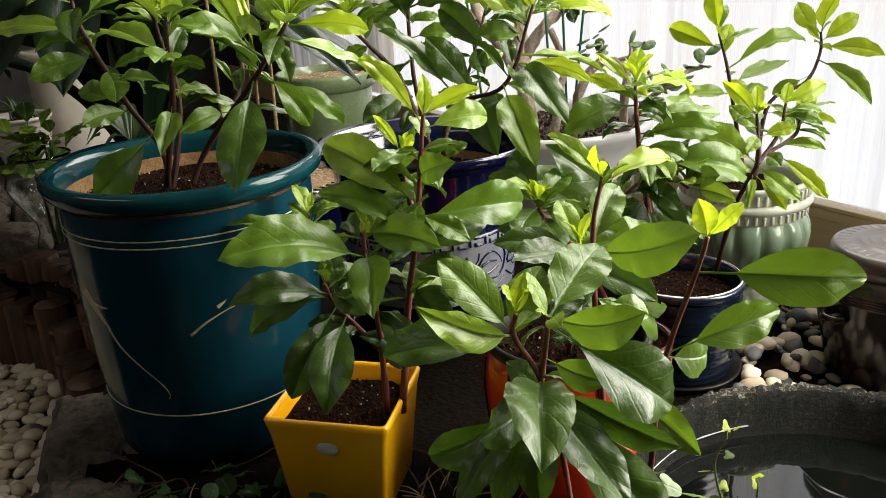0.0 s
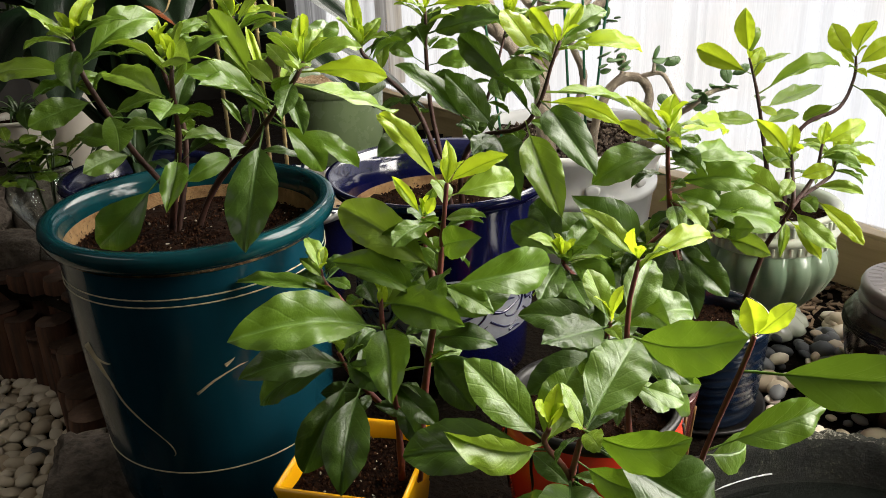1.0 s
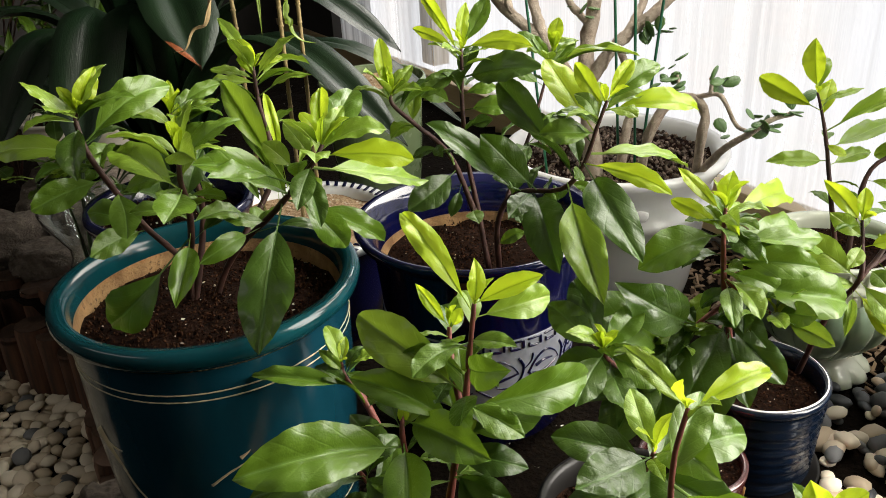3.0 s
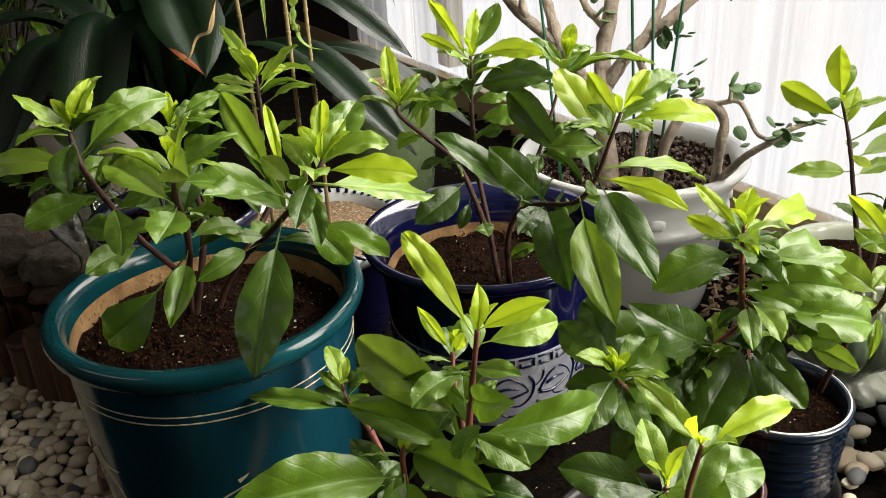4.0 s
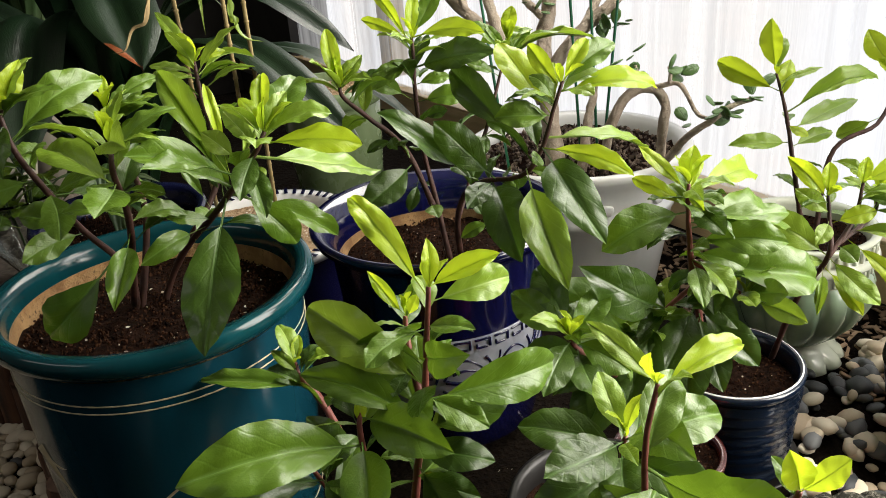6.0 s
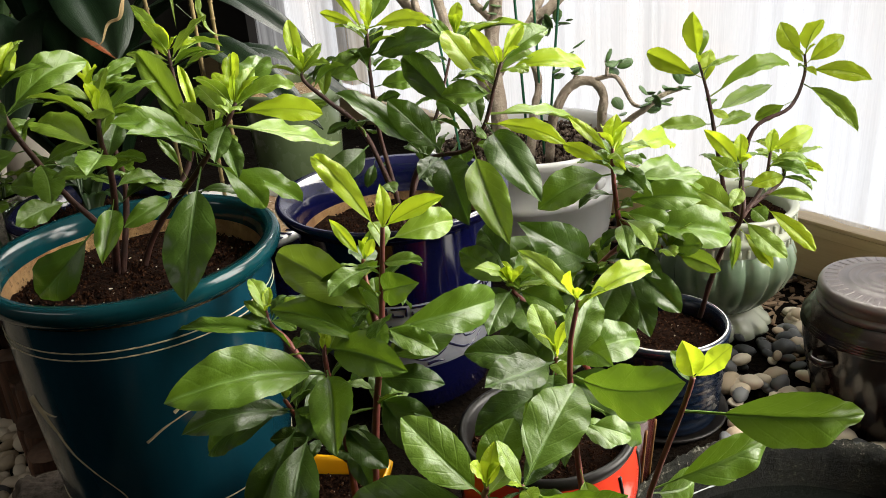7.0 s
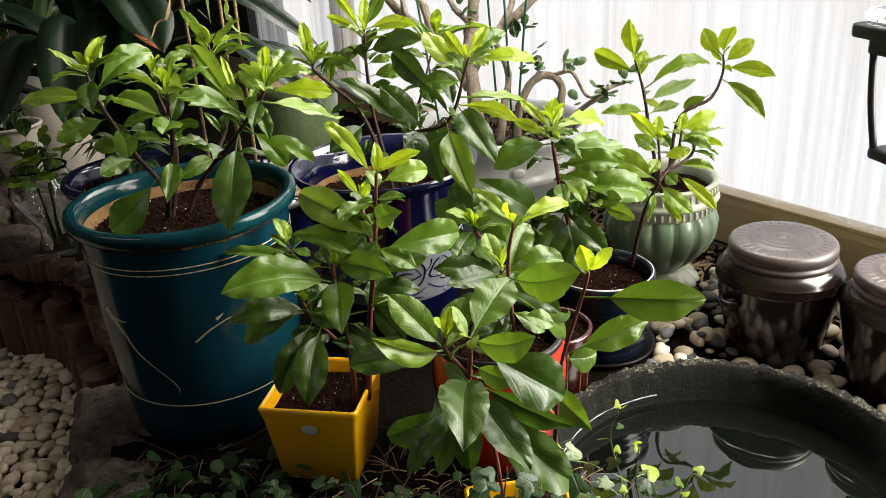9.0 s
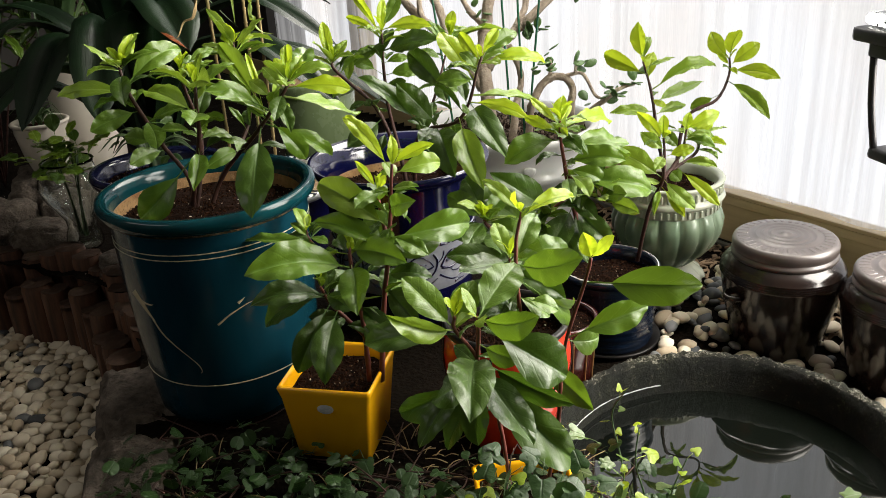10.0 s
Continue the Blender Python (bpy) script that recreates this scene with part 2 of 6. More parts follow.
ROCK = matte("weathered_rock", (0.014, 0.011, 0.009), (0.21, 0.17, 0.135), 55, 0.9, 1.0, 0.014)
# darker version of BASIN: wet moss plus the inner wall's shade
SHADED_WET_BASIN = speckled("shaded_mossy_stone", (0.0015, 0.0025, 0.001), (0.008, 0.010, 0.004), (0.075, 0.080, 0.045), 0.56)
BASIN = speckled("mossy_basin_stone", (0.006, 0.007, 0.004), (0.030, 0.030, 0.017), (0.30, 0.285, 0.235), 0.52)
PEBBLE = stone_material("white_pebble", (0.44, 0.35, 0.24), (0.84, 0.77, 0.63))
PEBBLE_DARK = stone_material("slate_pebble", (0.03, 0.034, 0.038), (0.20, 0.205, 0.21), 0.5)
LOG = wood_material("log_bark", (0.003, 0.0015, 0.001), (0.145, 0.060, 0.030), 4, 0.7, (0, 0, 0), (1, 1, 0.10))
LOG_END = matte("log_end", (0.012, 0.007, 0.005), (0.075, 0.040, 0.024), 60)
SILL = wood_material("sill_wood", (0.66, 0.48, 0.24), (0.84, 0.66, 0.39), 5, 0.4, (0, 0, 0), (0.05, 1, 1))
CRUMB = stone_material("soil_crumb", (0.003, 0.0015, 0.001), (0.068, 0.030, 0.016), 0.95, 0.05)
PERLITE = stone_material("perlite", (0.30, 0.24, 0.17), (0.62, 0.55, 0.45), 0.9)
RAIL = matte("rail_metal", (0.05, 0.05, 0.05), (0.22, 0.21, 0.20), 60, 0.4)
# near black: the dim corner's shade is put into the plaster colour
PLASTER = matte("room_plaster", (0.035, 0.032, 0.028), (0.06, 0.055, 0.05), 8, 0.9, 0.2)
CEILING = matte("ceiling_paint", (0.09, 0.085, 0.08), (0.12, 0.115, 0.105), 6, 0.9, 0.1)
LAMP_BLACK = matte("lamp_plastic", (0.012, 0.012, 0.013), (0.03, 0.03, 0.032), 50, 0.4, 0.1)
WIRE = matte("green_wire", (0.01, 0.07, 0.035), (0.02, 0.13, 0.06), 60, 0.35, 0.1)
SILVER = matte("silver_sticker", (0.30, 0.31, 0.32), (0.55, 0.55, 0.56), 200, 0.3, 0.1)


def glass_material():
    n = Nodes("clear_glass")
    n.set(Base_Color=(0.93, 0.97, 0.95), Roughness=0.02, Transmission_Weight=1.0, IOR=1.3)
    return n.mat


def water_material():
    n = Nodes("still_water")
    # reflects more than real water, in place of a brighter window
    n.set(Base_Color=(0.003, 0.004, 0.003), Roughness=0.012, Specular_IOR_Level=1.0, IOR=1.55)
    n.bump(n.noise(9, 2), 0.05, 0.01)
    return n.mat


def curtain_material():
    """Sheer white cloth: half open weave, half thread that the daylight shines through."""
    n = Nodes("sheer_cloth")
    m = n.add("Mapping")
    m.inputs["Scale"].default_value = (1, 1, 0.02)
    n.link(n.coords(), m.inputs[0])
    weave = n.noise(30, 4, 0.6, m.outputs[0])
    thin, gap, mixed, both = n.add("BsdfTranslucent"), n.add("BsdfTransparent"), n.add("MixShader", Fac=0.25), n.add("MixShader")
    thin.inputs[0].default_value = (0.86, 0.86, 0.85, 1)
    n.set(Base_Color=(0.8, 0.8, 0.79), Roughness=0.9)
    n.link(thin.outputs[0], mixed.inputs[1])
    n.link(n.bsdf.outputs[0], mixed.inputs[2])
    n.link(n.ramp(weave, (0.34, (0.22, 0.22, 0.22)), (0.66, (0.68, 0.68, 0.68))), both.inputs[0])
    n.link(gap.outputs[0], both.inputs[1])
    n.link(mixed.outputs[0], both.inputs[2])
    n.link(both.outputs[0], n.out.inputs[0])
    return n.mat


def outside_material():
    """The house across the way, far behind the curtain; it glows in place of daylight."""
    n = Nodes("glowing_outside_wall")
    brick = n.add("TexBrick", Scale=3.2)
    brick.inputs["Color1"].default_value, brick.inputs["Color2"].default_value = (0.95, 0.89, 0.86, 1), (0.92, 0.90, 0.88, 1)
    brick.inputs["Mortar"].default_value = (0.86, 0.84, 0.82, 1)
    brick.inputs["Mortar Size"].default_value = 0.012
    m = n.add("Mapping")
    m.inputs["Rotation"].default_value = (radians(90), 0, 0)
    n.link(n.coords(), m.inputs[0])
    n.link(m.outputs[0], brick.inputs["Vector"])
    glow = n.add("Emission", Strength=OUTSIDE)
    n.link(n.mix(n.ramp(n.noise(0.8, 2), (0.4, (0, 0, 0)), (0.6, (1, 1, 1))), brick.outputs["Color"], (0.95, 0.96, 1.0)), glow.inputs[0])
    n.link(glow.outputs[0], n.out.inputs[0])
    return n.mat


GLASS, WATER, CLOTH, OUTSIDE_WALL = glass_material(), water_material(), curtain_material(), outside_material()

# ---- mesh helpers ----


def mesh_of(name, bm, material, smooth=True):
    me = bpy.data.meshes.new(name)
    bm.to_mesh(me)
    bm.free()
    me.materials.append(material)
    if smooth:
        me.shade_smooth()
    return me


def part(name, bm, material=None, parent=None, label="", smooth=True):
    """One mesh object, as a part of its parent or on its own."""
    ob = new(name, mesh_of(name, bm, material, smooth) if isinstance(bm, bmesh.types.BMesh) else bm)
    if parent:
        ob.parent = parent
    return tagged(ob, label)


def thing(name, m, label, category, group="", kind=""):
    """An Empty at a thing's base, which carries its parts."""
    ob = new(name)
    ob.empty_display_size = 0.05
    ob.matrix_world = m
    return tagged(ob, label, category, group, kind)


def lathe(profile, steps=56, lobes=0, depth=0.0, low=-9.0, high=9.0):
    """A turned form from (radius, height) pairs; lobes ripple it between two heights."""
    bm = bmesh.new()
    rings = []
    for r, z in profile:
        ring = []
        for i in range(steps):
            a = 2 * math.pi * i / steps
            s = 1.0
            if lobes and low <= z <= high:
                s = 1 - depth * (1 - abs(math.sin(a * lobes / 2))) ** 2
            ring.append(bm.verts.new((r * s * math.cos(a), r * s * math.sin(a), z)))
        rings.append(ring)
    for a, b in zip(rings, rings[1:]):
        for i in range(steps):
            j = (i + 1) % steps
            bm.faces.new((a[i], a[j], b[j], b[i]))
    for ring, flip in ((rings[0], True), (rings[-1], False)):
        if (ring[0].co.xy).length > 0.004 and len(profile) > 1:
            continue
        bmesh.ops.contextual_create(bm, geom=ring)
    bmesh.ops.recalc_face_normals(bm, faces=bm.faces)
    return bm


def disc(radius, z, seed, height=0.006, rings=7, steps=40, hollow=0.0):
    """A lumpy round sheet, for soil."""
    bm = bmesh.new()
    rows = []
    for k in range(rings + 1):
        r = hollow + (radius - hollow) * k / rings
        row = []
        for i in range(steps):
            a = 2 * math.pi * i / steps
            p = Vector((r * math.cos(a), r * math.sin(a), z))
            p.z += height * noise.noise(p * 38 + Vector((seed, 0, 0))) + height * 0.8 * noise.noise(p * 90 + Vector((0, seed, 0)))
            row.append(bm.verts.new(p))
        rows.append(row)
    for a, b in zip(rows, rows[1:]):
        for i in range(steps):
            j = (i + 1) % steps
            bm.faces.new((a[i], a[j], b[j], b[i]))
    bmesh.ops.remove_doubles(bm, verts=bm.verts, dist=0.0002)
    bmesh.ops.recalc_face_normals(bm, faces=bm.faces)
    if sum(f.normal.z for f in bm.faces) < 0:
        bmesh.ops.reverse_faces(bm, faces=bm.faces)
    return bm


def smooth_line(points, n):
    """Points evenly along a Catmull-Rom line."""
    pts = [Vector(p) for p in points]
    pts = [2 * pts[0] - pts[1], *pts, 2 * pts[-1] - pts[-2]]
    out = []
    for i in range(n + 1):
        u = i / n * (len(pts) - 3)
        k = min(int(u), len(pts) - 4)
        t = u - k
        a, b, c, d = pts[k:k + 4]
        out.append(0.5 * ((2 * b) + (c - a) * t + (2 * a - 5 * b + 4 * c - d) * t * t + (3 * b - a - 3 * c + d) * t ** 3))
    return out


def tube(points, r0, r1, n=18, sides=8, bm=None, rough=0.0, flat=1.0):
    """A tapered round rod along a line."""
    bm = bm or bmesh.new()
    line = smooth_line(points, n)
    rows = []
    side = None
    for i, p in enumerate(line):
        t = (line[min(i + 1, n)] - line[max(i - 1, 0)]).normalized()
        if side is None:
            side = t.orthogonal().normalized()
        side = (side - t * side.dot(t)).normalized()
        up = t.cross(side)
        r = r0 + (r1 - r0) * i / n
        row = []
        for k in range(sides):
            a = 2 * math.pi * k / sides
            rr = r * (1 + rough * noise.noise(p * 60 + Vector((k * 3.1, 0, 0))))
            row.append(bm.verts.new(p + side * rr * math.cos(a) + up * rr * flat * math.sin(a)))
        rows.append(row)
    for a, b in zip(rows, rows[1:]):
        for k in range(sides):
            j = (k + 1) % sides
            bm.faces.new((a[k], a[j], b[j], b[k]))
    bm.faces.new(rows[0][::-1])
    bm.faces.new(rows[-1])
    return bm


def block(x, y, z, m=None, bevel=0.004, bm=None):
    """A box of that size centred on m, with softened edges."""
    out = bm or bmesh.new()
    one = bmesh.new()
    bmesh.ops.create_cube(one, size=1, matrix=Matrix.Diagonal((x, y, z, 1)))
    if bevel:
        bmesh.ops.bevel(one, geom=one.edges[:], offset=bevel, segments=2, affect="EDGES", profile=0.6)
    if m is not None:
        bmesh.ops.transform(one, matrix=m, verts=one.verts)
    me = bpy.data.meshes.new("tmp")
    one.to_mesh(me)
    one.free()
    out.from_mesh(me)
    bpy.data.meshes.remove(me)
    return out


def lump(size, seed, detail=3, rough=0.22, freq=1.0, square=0.72):
    """A worn stone."""
    bm = bmesh.new()
    bmesh.ops.create_icosphere(bm, subdivisions=detail, radius=1)
    for v in bm.verts:
        c = v.co.copy()
        k = 1 + rough * noise.noise(c * 1.1 * freq + Vector((seed, 0, 0))) + rough * 0.5 * noise.noise(c * 2.7 * freq + Vector((0, seed, 0))) + rough * 0.25 * noise.noise(c * 9.0 * freq)
        c = Vector([math.copysign(abs(q) ** square, q) for q in c])
        v.co = Vector((c.x * size[0], c.y * size[1], c.z * size[2])) * k * 0.5
    return bm

# ---- the room ----
FLOOR, TOP = -0.225, 2.15
LONG, WIDE = 6.0, 3.2
SILL_Z, HEAD_Z = 0.035, 1.98


def room_box(name, u0, u1, v0, v1, z0, z1, material, label, parent=None, bevel=0.0):
    bm = block(u1 - u0, v1 - v0, z1 - z0, None, bevel)
    ob = part(name, bm, material, parent, label, smooth=False)
    ob.matrix_world = room_pose((u0 + u1) / 2, (v0 + v1) / 2, (z0 + z1) / 2)
    return ob


def setting(ob, category):
    return tagged(ob, category=category, kind="structure")


# window wall: below, above and at both ends of the opening
ends = ((-0.75, -0.05), (5.2, LONG))
setting(room_box("wall_east", -0.85, LONG + 0.1, -0.2, -0.004, FLOOR - 0.1, SILL_Z - 0.09, PLASTER, "plain wall below the long window"), "wall")
setting(room_box("wall_east_head", -0.85, LONG + 0.1, -0.2, -0.004, HEAD_Z, TOP, PLASTER, "plain wall above the long window"), "wall")
for u0, u1 in ends:
    setting(room_box("wall_east_end", u0 - (0.1 if u0 < 0 else 0), u1 + (0.1 if u1 == LONG else 0), -0.2, -0.004, SILL_Z - 0.09, HEAD_Z, PLASTER, "plain wall beside the long window"), "wall")
setting(room_box("wall_north", -0.95, -0.754, 0.0, WIDE, FLOOR - 0.1, TOP, PLASTER, "plain back wall behind the plants, coloured dark for shade"), "wall")
# unseen south and west walls and ceiling close the room, dark against bounce
setting(room_box("wall_south", LONG + 0.004, LONG + 0.2, 0.0, WIDE, FLOOR - 0.1, TOP, PLASTER, "unseen plain end wall closing the room"), "wall")
# unseen west wall; its high opening is added for the fill lamp
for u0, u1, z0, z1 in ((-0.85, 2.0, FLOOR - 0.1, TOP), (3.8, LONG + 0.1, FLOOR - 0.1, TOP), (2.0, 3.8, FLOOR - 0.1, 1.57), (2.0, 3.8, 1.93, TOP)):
    setting(room_box("wall_west", u0, u1, WIDE + 0.004, WIDE + 0.2, z0, z1, PLASTER, "unseen plain wall with an added high opening for the fill light"), "wall")
setting(room_box("ceiling", -0.95, LONG + 0.2, -0.2, WIDE + 0.2, TOP + 0.003, TOP + 0.12, CEILING, "unseen plain ceiling closing the room"), "ceiling")
setting(room_box("ground", -0.95, LONG + 0.2, -0.2, WIDE + 0.2, FLOOR - 0.14, FLOOR - 0.004, BED, "dark earth under the gravel"), "ground")

window = thing("window_1", room_pose(2.7, 0, SILL_Z), "long window with a light wooden sill and posts", "window", kind="structure")


def window_part(name, u0, u1, v0, v1, z0, z1, material, label="", bevel=0.003):
    ob = room_box(name, u0, u1, v0, v1, z0, z1, material, label, None, bevel)
    m = ob.matrix_world.copy()
    ob.parent = window
    ob.matrix_parent_inverse = room_pose(2.7, 0, SILL_Z).inverted()
    ob.matrix_basis = m
    return ob


window_part("window_sill", -0.74, 5.6, -0.06, 0.012, SILL_Z - 0.022, SILL_Z, SILL, "pale varnished wooden sill board")
window_part("sill_lip", -0.74, 5.6, 0.0, 0.014, SILL_Z + 0.0005, SILL_Z + 0.010, SILL, "raised front edge of the sill")
window_part("fascia", -0.74, 5.6, -0.002, 0.004, SILL_Z - 0.125, SILL_Z - 0.024, SILL, "flat wooden board under the sill")
window_part("track", -0.74, 5.6, 0.006, 0.022, SILL_Z - 0.150, SILL_Z - 0.128, RAIL, "grey metal rail at the wall's foot")
for u in (0.65, 3.45):
    window_part("window_post", u - 0.045, u + 0.045, -0.16, -0.09, SILL_Z + 0.002, HEAD_Z - 0.002, SILL, "upright wooden window post")
window_part("window_head", -0.07, 5.22, -0.16, -0.09, HEAD_Z - 0.06, HEAD_Z - 0.003, SILL, "wooden head rail")

bm = bmesh.new()
rows = []
for k in range(2):
    row = []
    for i in range(901):
        u = -0.05 + 4.4 * i / 900
        swing = 0.011 * math.sin(u * 34 + 1.6 * math.sin(u * 5.1)) + 0.006 * math.sin(u * 13.0)
        row.append(bm.verts.new(room(u, -0.032 + swing, (SILL_Z + 0.004, HEAD_Z - 0.02)[k])))
    rows.append(row)
for i in range(900):
    bm.faces.new((rows[0][i], rows[0][i + 1], rows[1][i + 1], rows[1][i]))
tagged(part("curtain", bm, CLOTH), "sheer white curtain hanging in folds before the window", "curtain")

outside = part("backdrop", block(26.0, 0.02, 7.0, None, 0), OUTSIDE_WALL, None, "pale house wall across the way, glowing in place of daylight", smooth=False)
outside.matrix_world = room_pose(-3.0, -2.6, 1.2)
setting(outside, "backdrop")

# ---- the bed, its edging and gravel ----
EDGE = ((-2.0, -0.10), (0.2, -0.35), (0.76, -0.475), (1.2, -0.60), (1.32, -0.67), (1.46, -0.735), (1.56, -0.84), (1.66, -1.02), (1.80, -1.3), (2.2, -1.9), (3.2, -2.6))


def edge(y):
    for (y0, x0), (y1, x1) in zip(EDGE, EDGE[1:]):
        if y <= y1:
            return x0 + (x1 - x0) * (y - y0) / (y1 - y0)
    return EDGE[-1][1]


def ease(a, b, x):
    t = min(1, max(0, (x - a) / (b - a)))
    return t * t * (3 - 2 * t)


def bed_height(x, y):
    return -0.062 * ease(0.16, 0.30, x) - 0.03 * ease(1.45, 1.9, y) + 0.012 * noise.noise(Vector((x * 9, y * 9, 0))) - 0.012 - 0.058 * ease(0.34, 0.12, math.hypot((x - 0.80) * 0.8, y - 1.10))


bm = bmesh.new()
step = 0.03
cells = {}


def bed_vertex(i, j):
    if (i, j) not in cells:
        y = -1.0 + j * step
        x = max(-2.2 + i * step, edge(y) + 0.02)
        cells[i, j] = bm.verts.new((x, y, bed_height(x, y) + 0.006 * noise.noise(Vector((x * 40, y * 40, 3)))))
    return cells[i, j]


for j in range(0, 155):
    for i in range(0, 145):
        x, y = -2.2 + i * step, -1.0 + j * step
        mid = Vector((x + step / 2, y + step / 2, 0)) - ORIGIN
        if x + step < edge(y) or mid.dot(INWARD) < 0.03 or mid.dot(ALONG) < -0.72 or mid.dot(INWARD) > 3.1:
            continue
        if (x + step / 2 - 0.468) ** 2 + (y + step / 2 - 0.826) ** 2 < 0.283 ** 2:
            continue
        quad = [bed_vertex(i, j), bed_vertex(i + 1, j), bed_vertex(i + 1, j + 1), bed_vertex(i, j + 1)]
        if len({v.index for v in quad}) >= 1 and len(set(quad)) == 4:
            bm.faces.new(quad)
bmesh.ops.recalc_face_normals(bm, faces=bm.faces)
bed = part("garden_bed", bm, BED, None, "raised bed of dark crumbly soil")
setting(bed, "soil")

for k, (x, y, sx, sy, turn) in enumerate(((-0.530, 1.03, 0.160, 0.28, 20), (-0.470, 0.78, 0.160, 0.33, 12), (-0.395, 0.46, 0.150, 0.34, 12))):
    ob = part("edging_stone", lump((sx, sy, 0.25), 3.7 * k + 1, 5, 0.12, 2.4, 0.50), ROCK, None)
    ob.matrix_world = pose(x, y, -0.120, 0, 0, turn)
    tagged(ob, "rough grey edging stone beside the raised bed", "stone", "edging stones")


def log(x, y, top, r, seed):
    m = pose(x, y, FLOOR)
    ob = thing("log_stake", m, "dark upright wooden log stake edging the bed", "log", "log edging")
    h = top - FLOOR
    bm = lathe([(r * 1.03, 0), (r, 0.05), (r * 1.0, 0.09), (r * 0.98, 0.12), (r * 0.99, 0.15), (r, h - 0.012), (r * 0.93, h)], 22)
    for v in bm.verts:
        a = math.atan2(v.co.y, v.co.x)
        k = 1 + 0.06 * noise.noise(Vector((a * 2.2 + seed, v.co.z * 3, seed))) + 0.06 * math.sin(a * 9 + seed) * math.sin(a * 4 + seed * 2) + 0.05 * noise.noise(Vector((a * 7 + seed, v.co.z * 8, 0)))
        v.co.x, v.co.y = v.co.x * k, v.co.y * k
    part("bark", bm, LOG, ob)
    part("cut_end", disc(r * 0.95, h + 0.001, seed, 0.004, 4, 22), LOG_END, ob, "grey cut top")


LOG_LINE = smooth_line([(-0.612, 1.195, 0), (-0.650, 1.265, 0), (-0.705, 1.345, 0), (-0.755, 1.455, 0), (-0.815, 1.535, 0), (-0.915, 1.600, 0), (-1.03, 1.650, 0), (-1.22, 1.74, 0), (-1.42, 1.80, 0)], 17)
for k, p in enumerate(LOG_LINE):
    log(p.x, p.y, -0.058 + 0.022 * math.sin(k * 2.3), 0.034 + 0.004 * math.sin(k * 1.7), k * 1.9)
    log(p.x + 0.025, p.y + 0.078, 0.004 + 0.020 * math.sin(k * 1.3), 0.036, k * 2.7 + 11)

for k, (x, y, z, sx, sy, sz) in enumerate(((-1.04, 1.83, 0.01, 0.16, 0.12, 0.10), (-1.20, 1.90, 0.03, 0.24, 0.17, 0.13), (-0.77, 1.66, -0.005, 0.12, 0.09, 0.07), (-1.02, 1.97, 0.03, 0.16, 0.12, 0.1), (-1.117, 2.128, 0.0, 0.26, 0.26, 0.23))):
    ob = part("rock", lump((sx, sy, sz), 7.1 * k + 2, 4, 0.25, 1.3), ROCK)
    ob.matrix_world = pose(x, y, z - 0.01, 0, 0, 30 * k)
    tagged(ob, "weathered brown-grey rock lying on the bed", "rock", "rocks")

PEBBLE_FORMS = []
for k in range(5):
    bm = bmesh.new()
    bmesh.ops.create_icosphere(bm, subdivisions=2, radius=0.5)
    for v in bm.verts:
        n = 1 + 0.16 * noise.noise(v.co * 2.2 + Vector((k * 5.0, 0, 0)))
        v.co = Vector((v.co.x * n, v.co.y * n * 0.78, v.co.z * n * 0.52))
    PEBBLE_FORMS.append(bm)


def pebble_meshes(material):
    return [mesh_of("pebble", b.copy(), material) for b in PEBBLE_FORMS]


WHITE_FORMS, SLATE_FORMS = pebble_meshes(PEBBLE), pebble_meshes(PEBBLE_DARK)


def pebble_pose(rng, x, y, z, size):
    return pose(x, y, z, rng.uniform(-18, 18), rng.uniform(-18, 18), rng.uniform(0, 360)) @ Matrix.Diagonal((size, size * rng.uniform(0.8, 1.1), size * rng.uniform(0.8, 1.2), 1))


# ---- pots ----


def soil_part(pot, radius, z, material=SOIL, seed=0, height=0.007):
    if material is SOIL:
        for name, mat, count, big, label in (("soil_grit", CRUMB, int(120000 * radius * radius), 0.0060, "loose dark soil crumbs"), ("perlite", PERLITE, int(2600 * radius * radius), 0.0042, "pale perlite grains")):
            part(name, crumbs(radius * 0.96, z, count, big, seed + len(name)), mat, pot, label, smooth=False)["kind"] = "stuff"
    return part("soil", disc(radius, z, seed + 3.3, height), material, pot)


def crumbs(radius, z, count, big, seed, square=False):
    """Many small angular grains on a soil surface."""
    r = random.Random(seed)
    verts, faces = [], []
    for k in range(count):
        a, d = r.uniform(0, 6.283), radius * math.sqrt(r.random())
        c = Vector((r.uniform(-radius, radius), r.uniform(-radius, radius), z + 0.002)) if square else Vector((d * math.cos(a), d * math.sin(a), z + 0.002))
        s = big * r.uniform(0.25, 1.0) * 0.5
        turn = Euler((r.uniform(0, 6), r.uniform(0, 6), r.uniform(0, 6))).to_matrix()
        base = len(verts)
        for p in ((1, 0, 0), (-1, 0, 0), (0, 0.8, 0), (0, -0.8, 0), (0, 0, 0.7), (0, 0, -0.7)):
            verts.append(c + turn @ Vector(p) * s * r.uniform(0.7, 1.3))
        faces += [(base + i, base + j, base + q) for i, j, q in ((0, 2, 4), (2, 1, 4), (1, 3, 4), (3, 0, 4), (2, 0, 5), (1, 2, 5), (3, 1, 5), (0, 3, 5))]
    me = bpy.data.meshes.new("crumbs")
    me.from_pydata(verts, [], faces)
    bm = bmesh.new()
    bm.from_mesh(me)
    bpy.data.meshes.remove(me)
    return bm


def ring(pot, name, radius, z, thick, material, label=""):
    """A raised band round a pot."""
    bm = lathe([(radius - thick, z - thick), (radius, z - thick * 0.7), (radius + thick * 0.6, z), (radius, z + thick * 0.7), (radius - thick, z + thick)])
    return part(name, bm, material, pot, label)


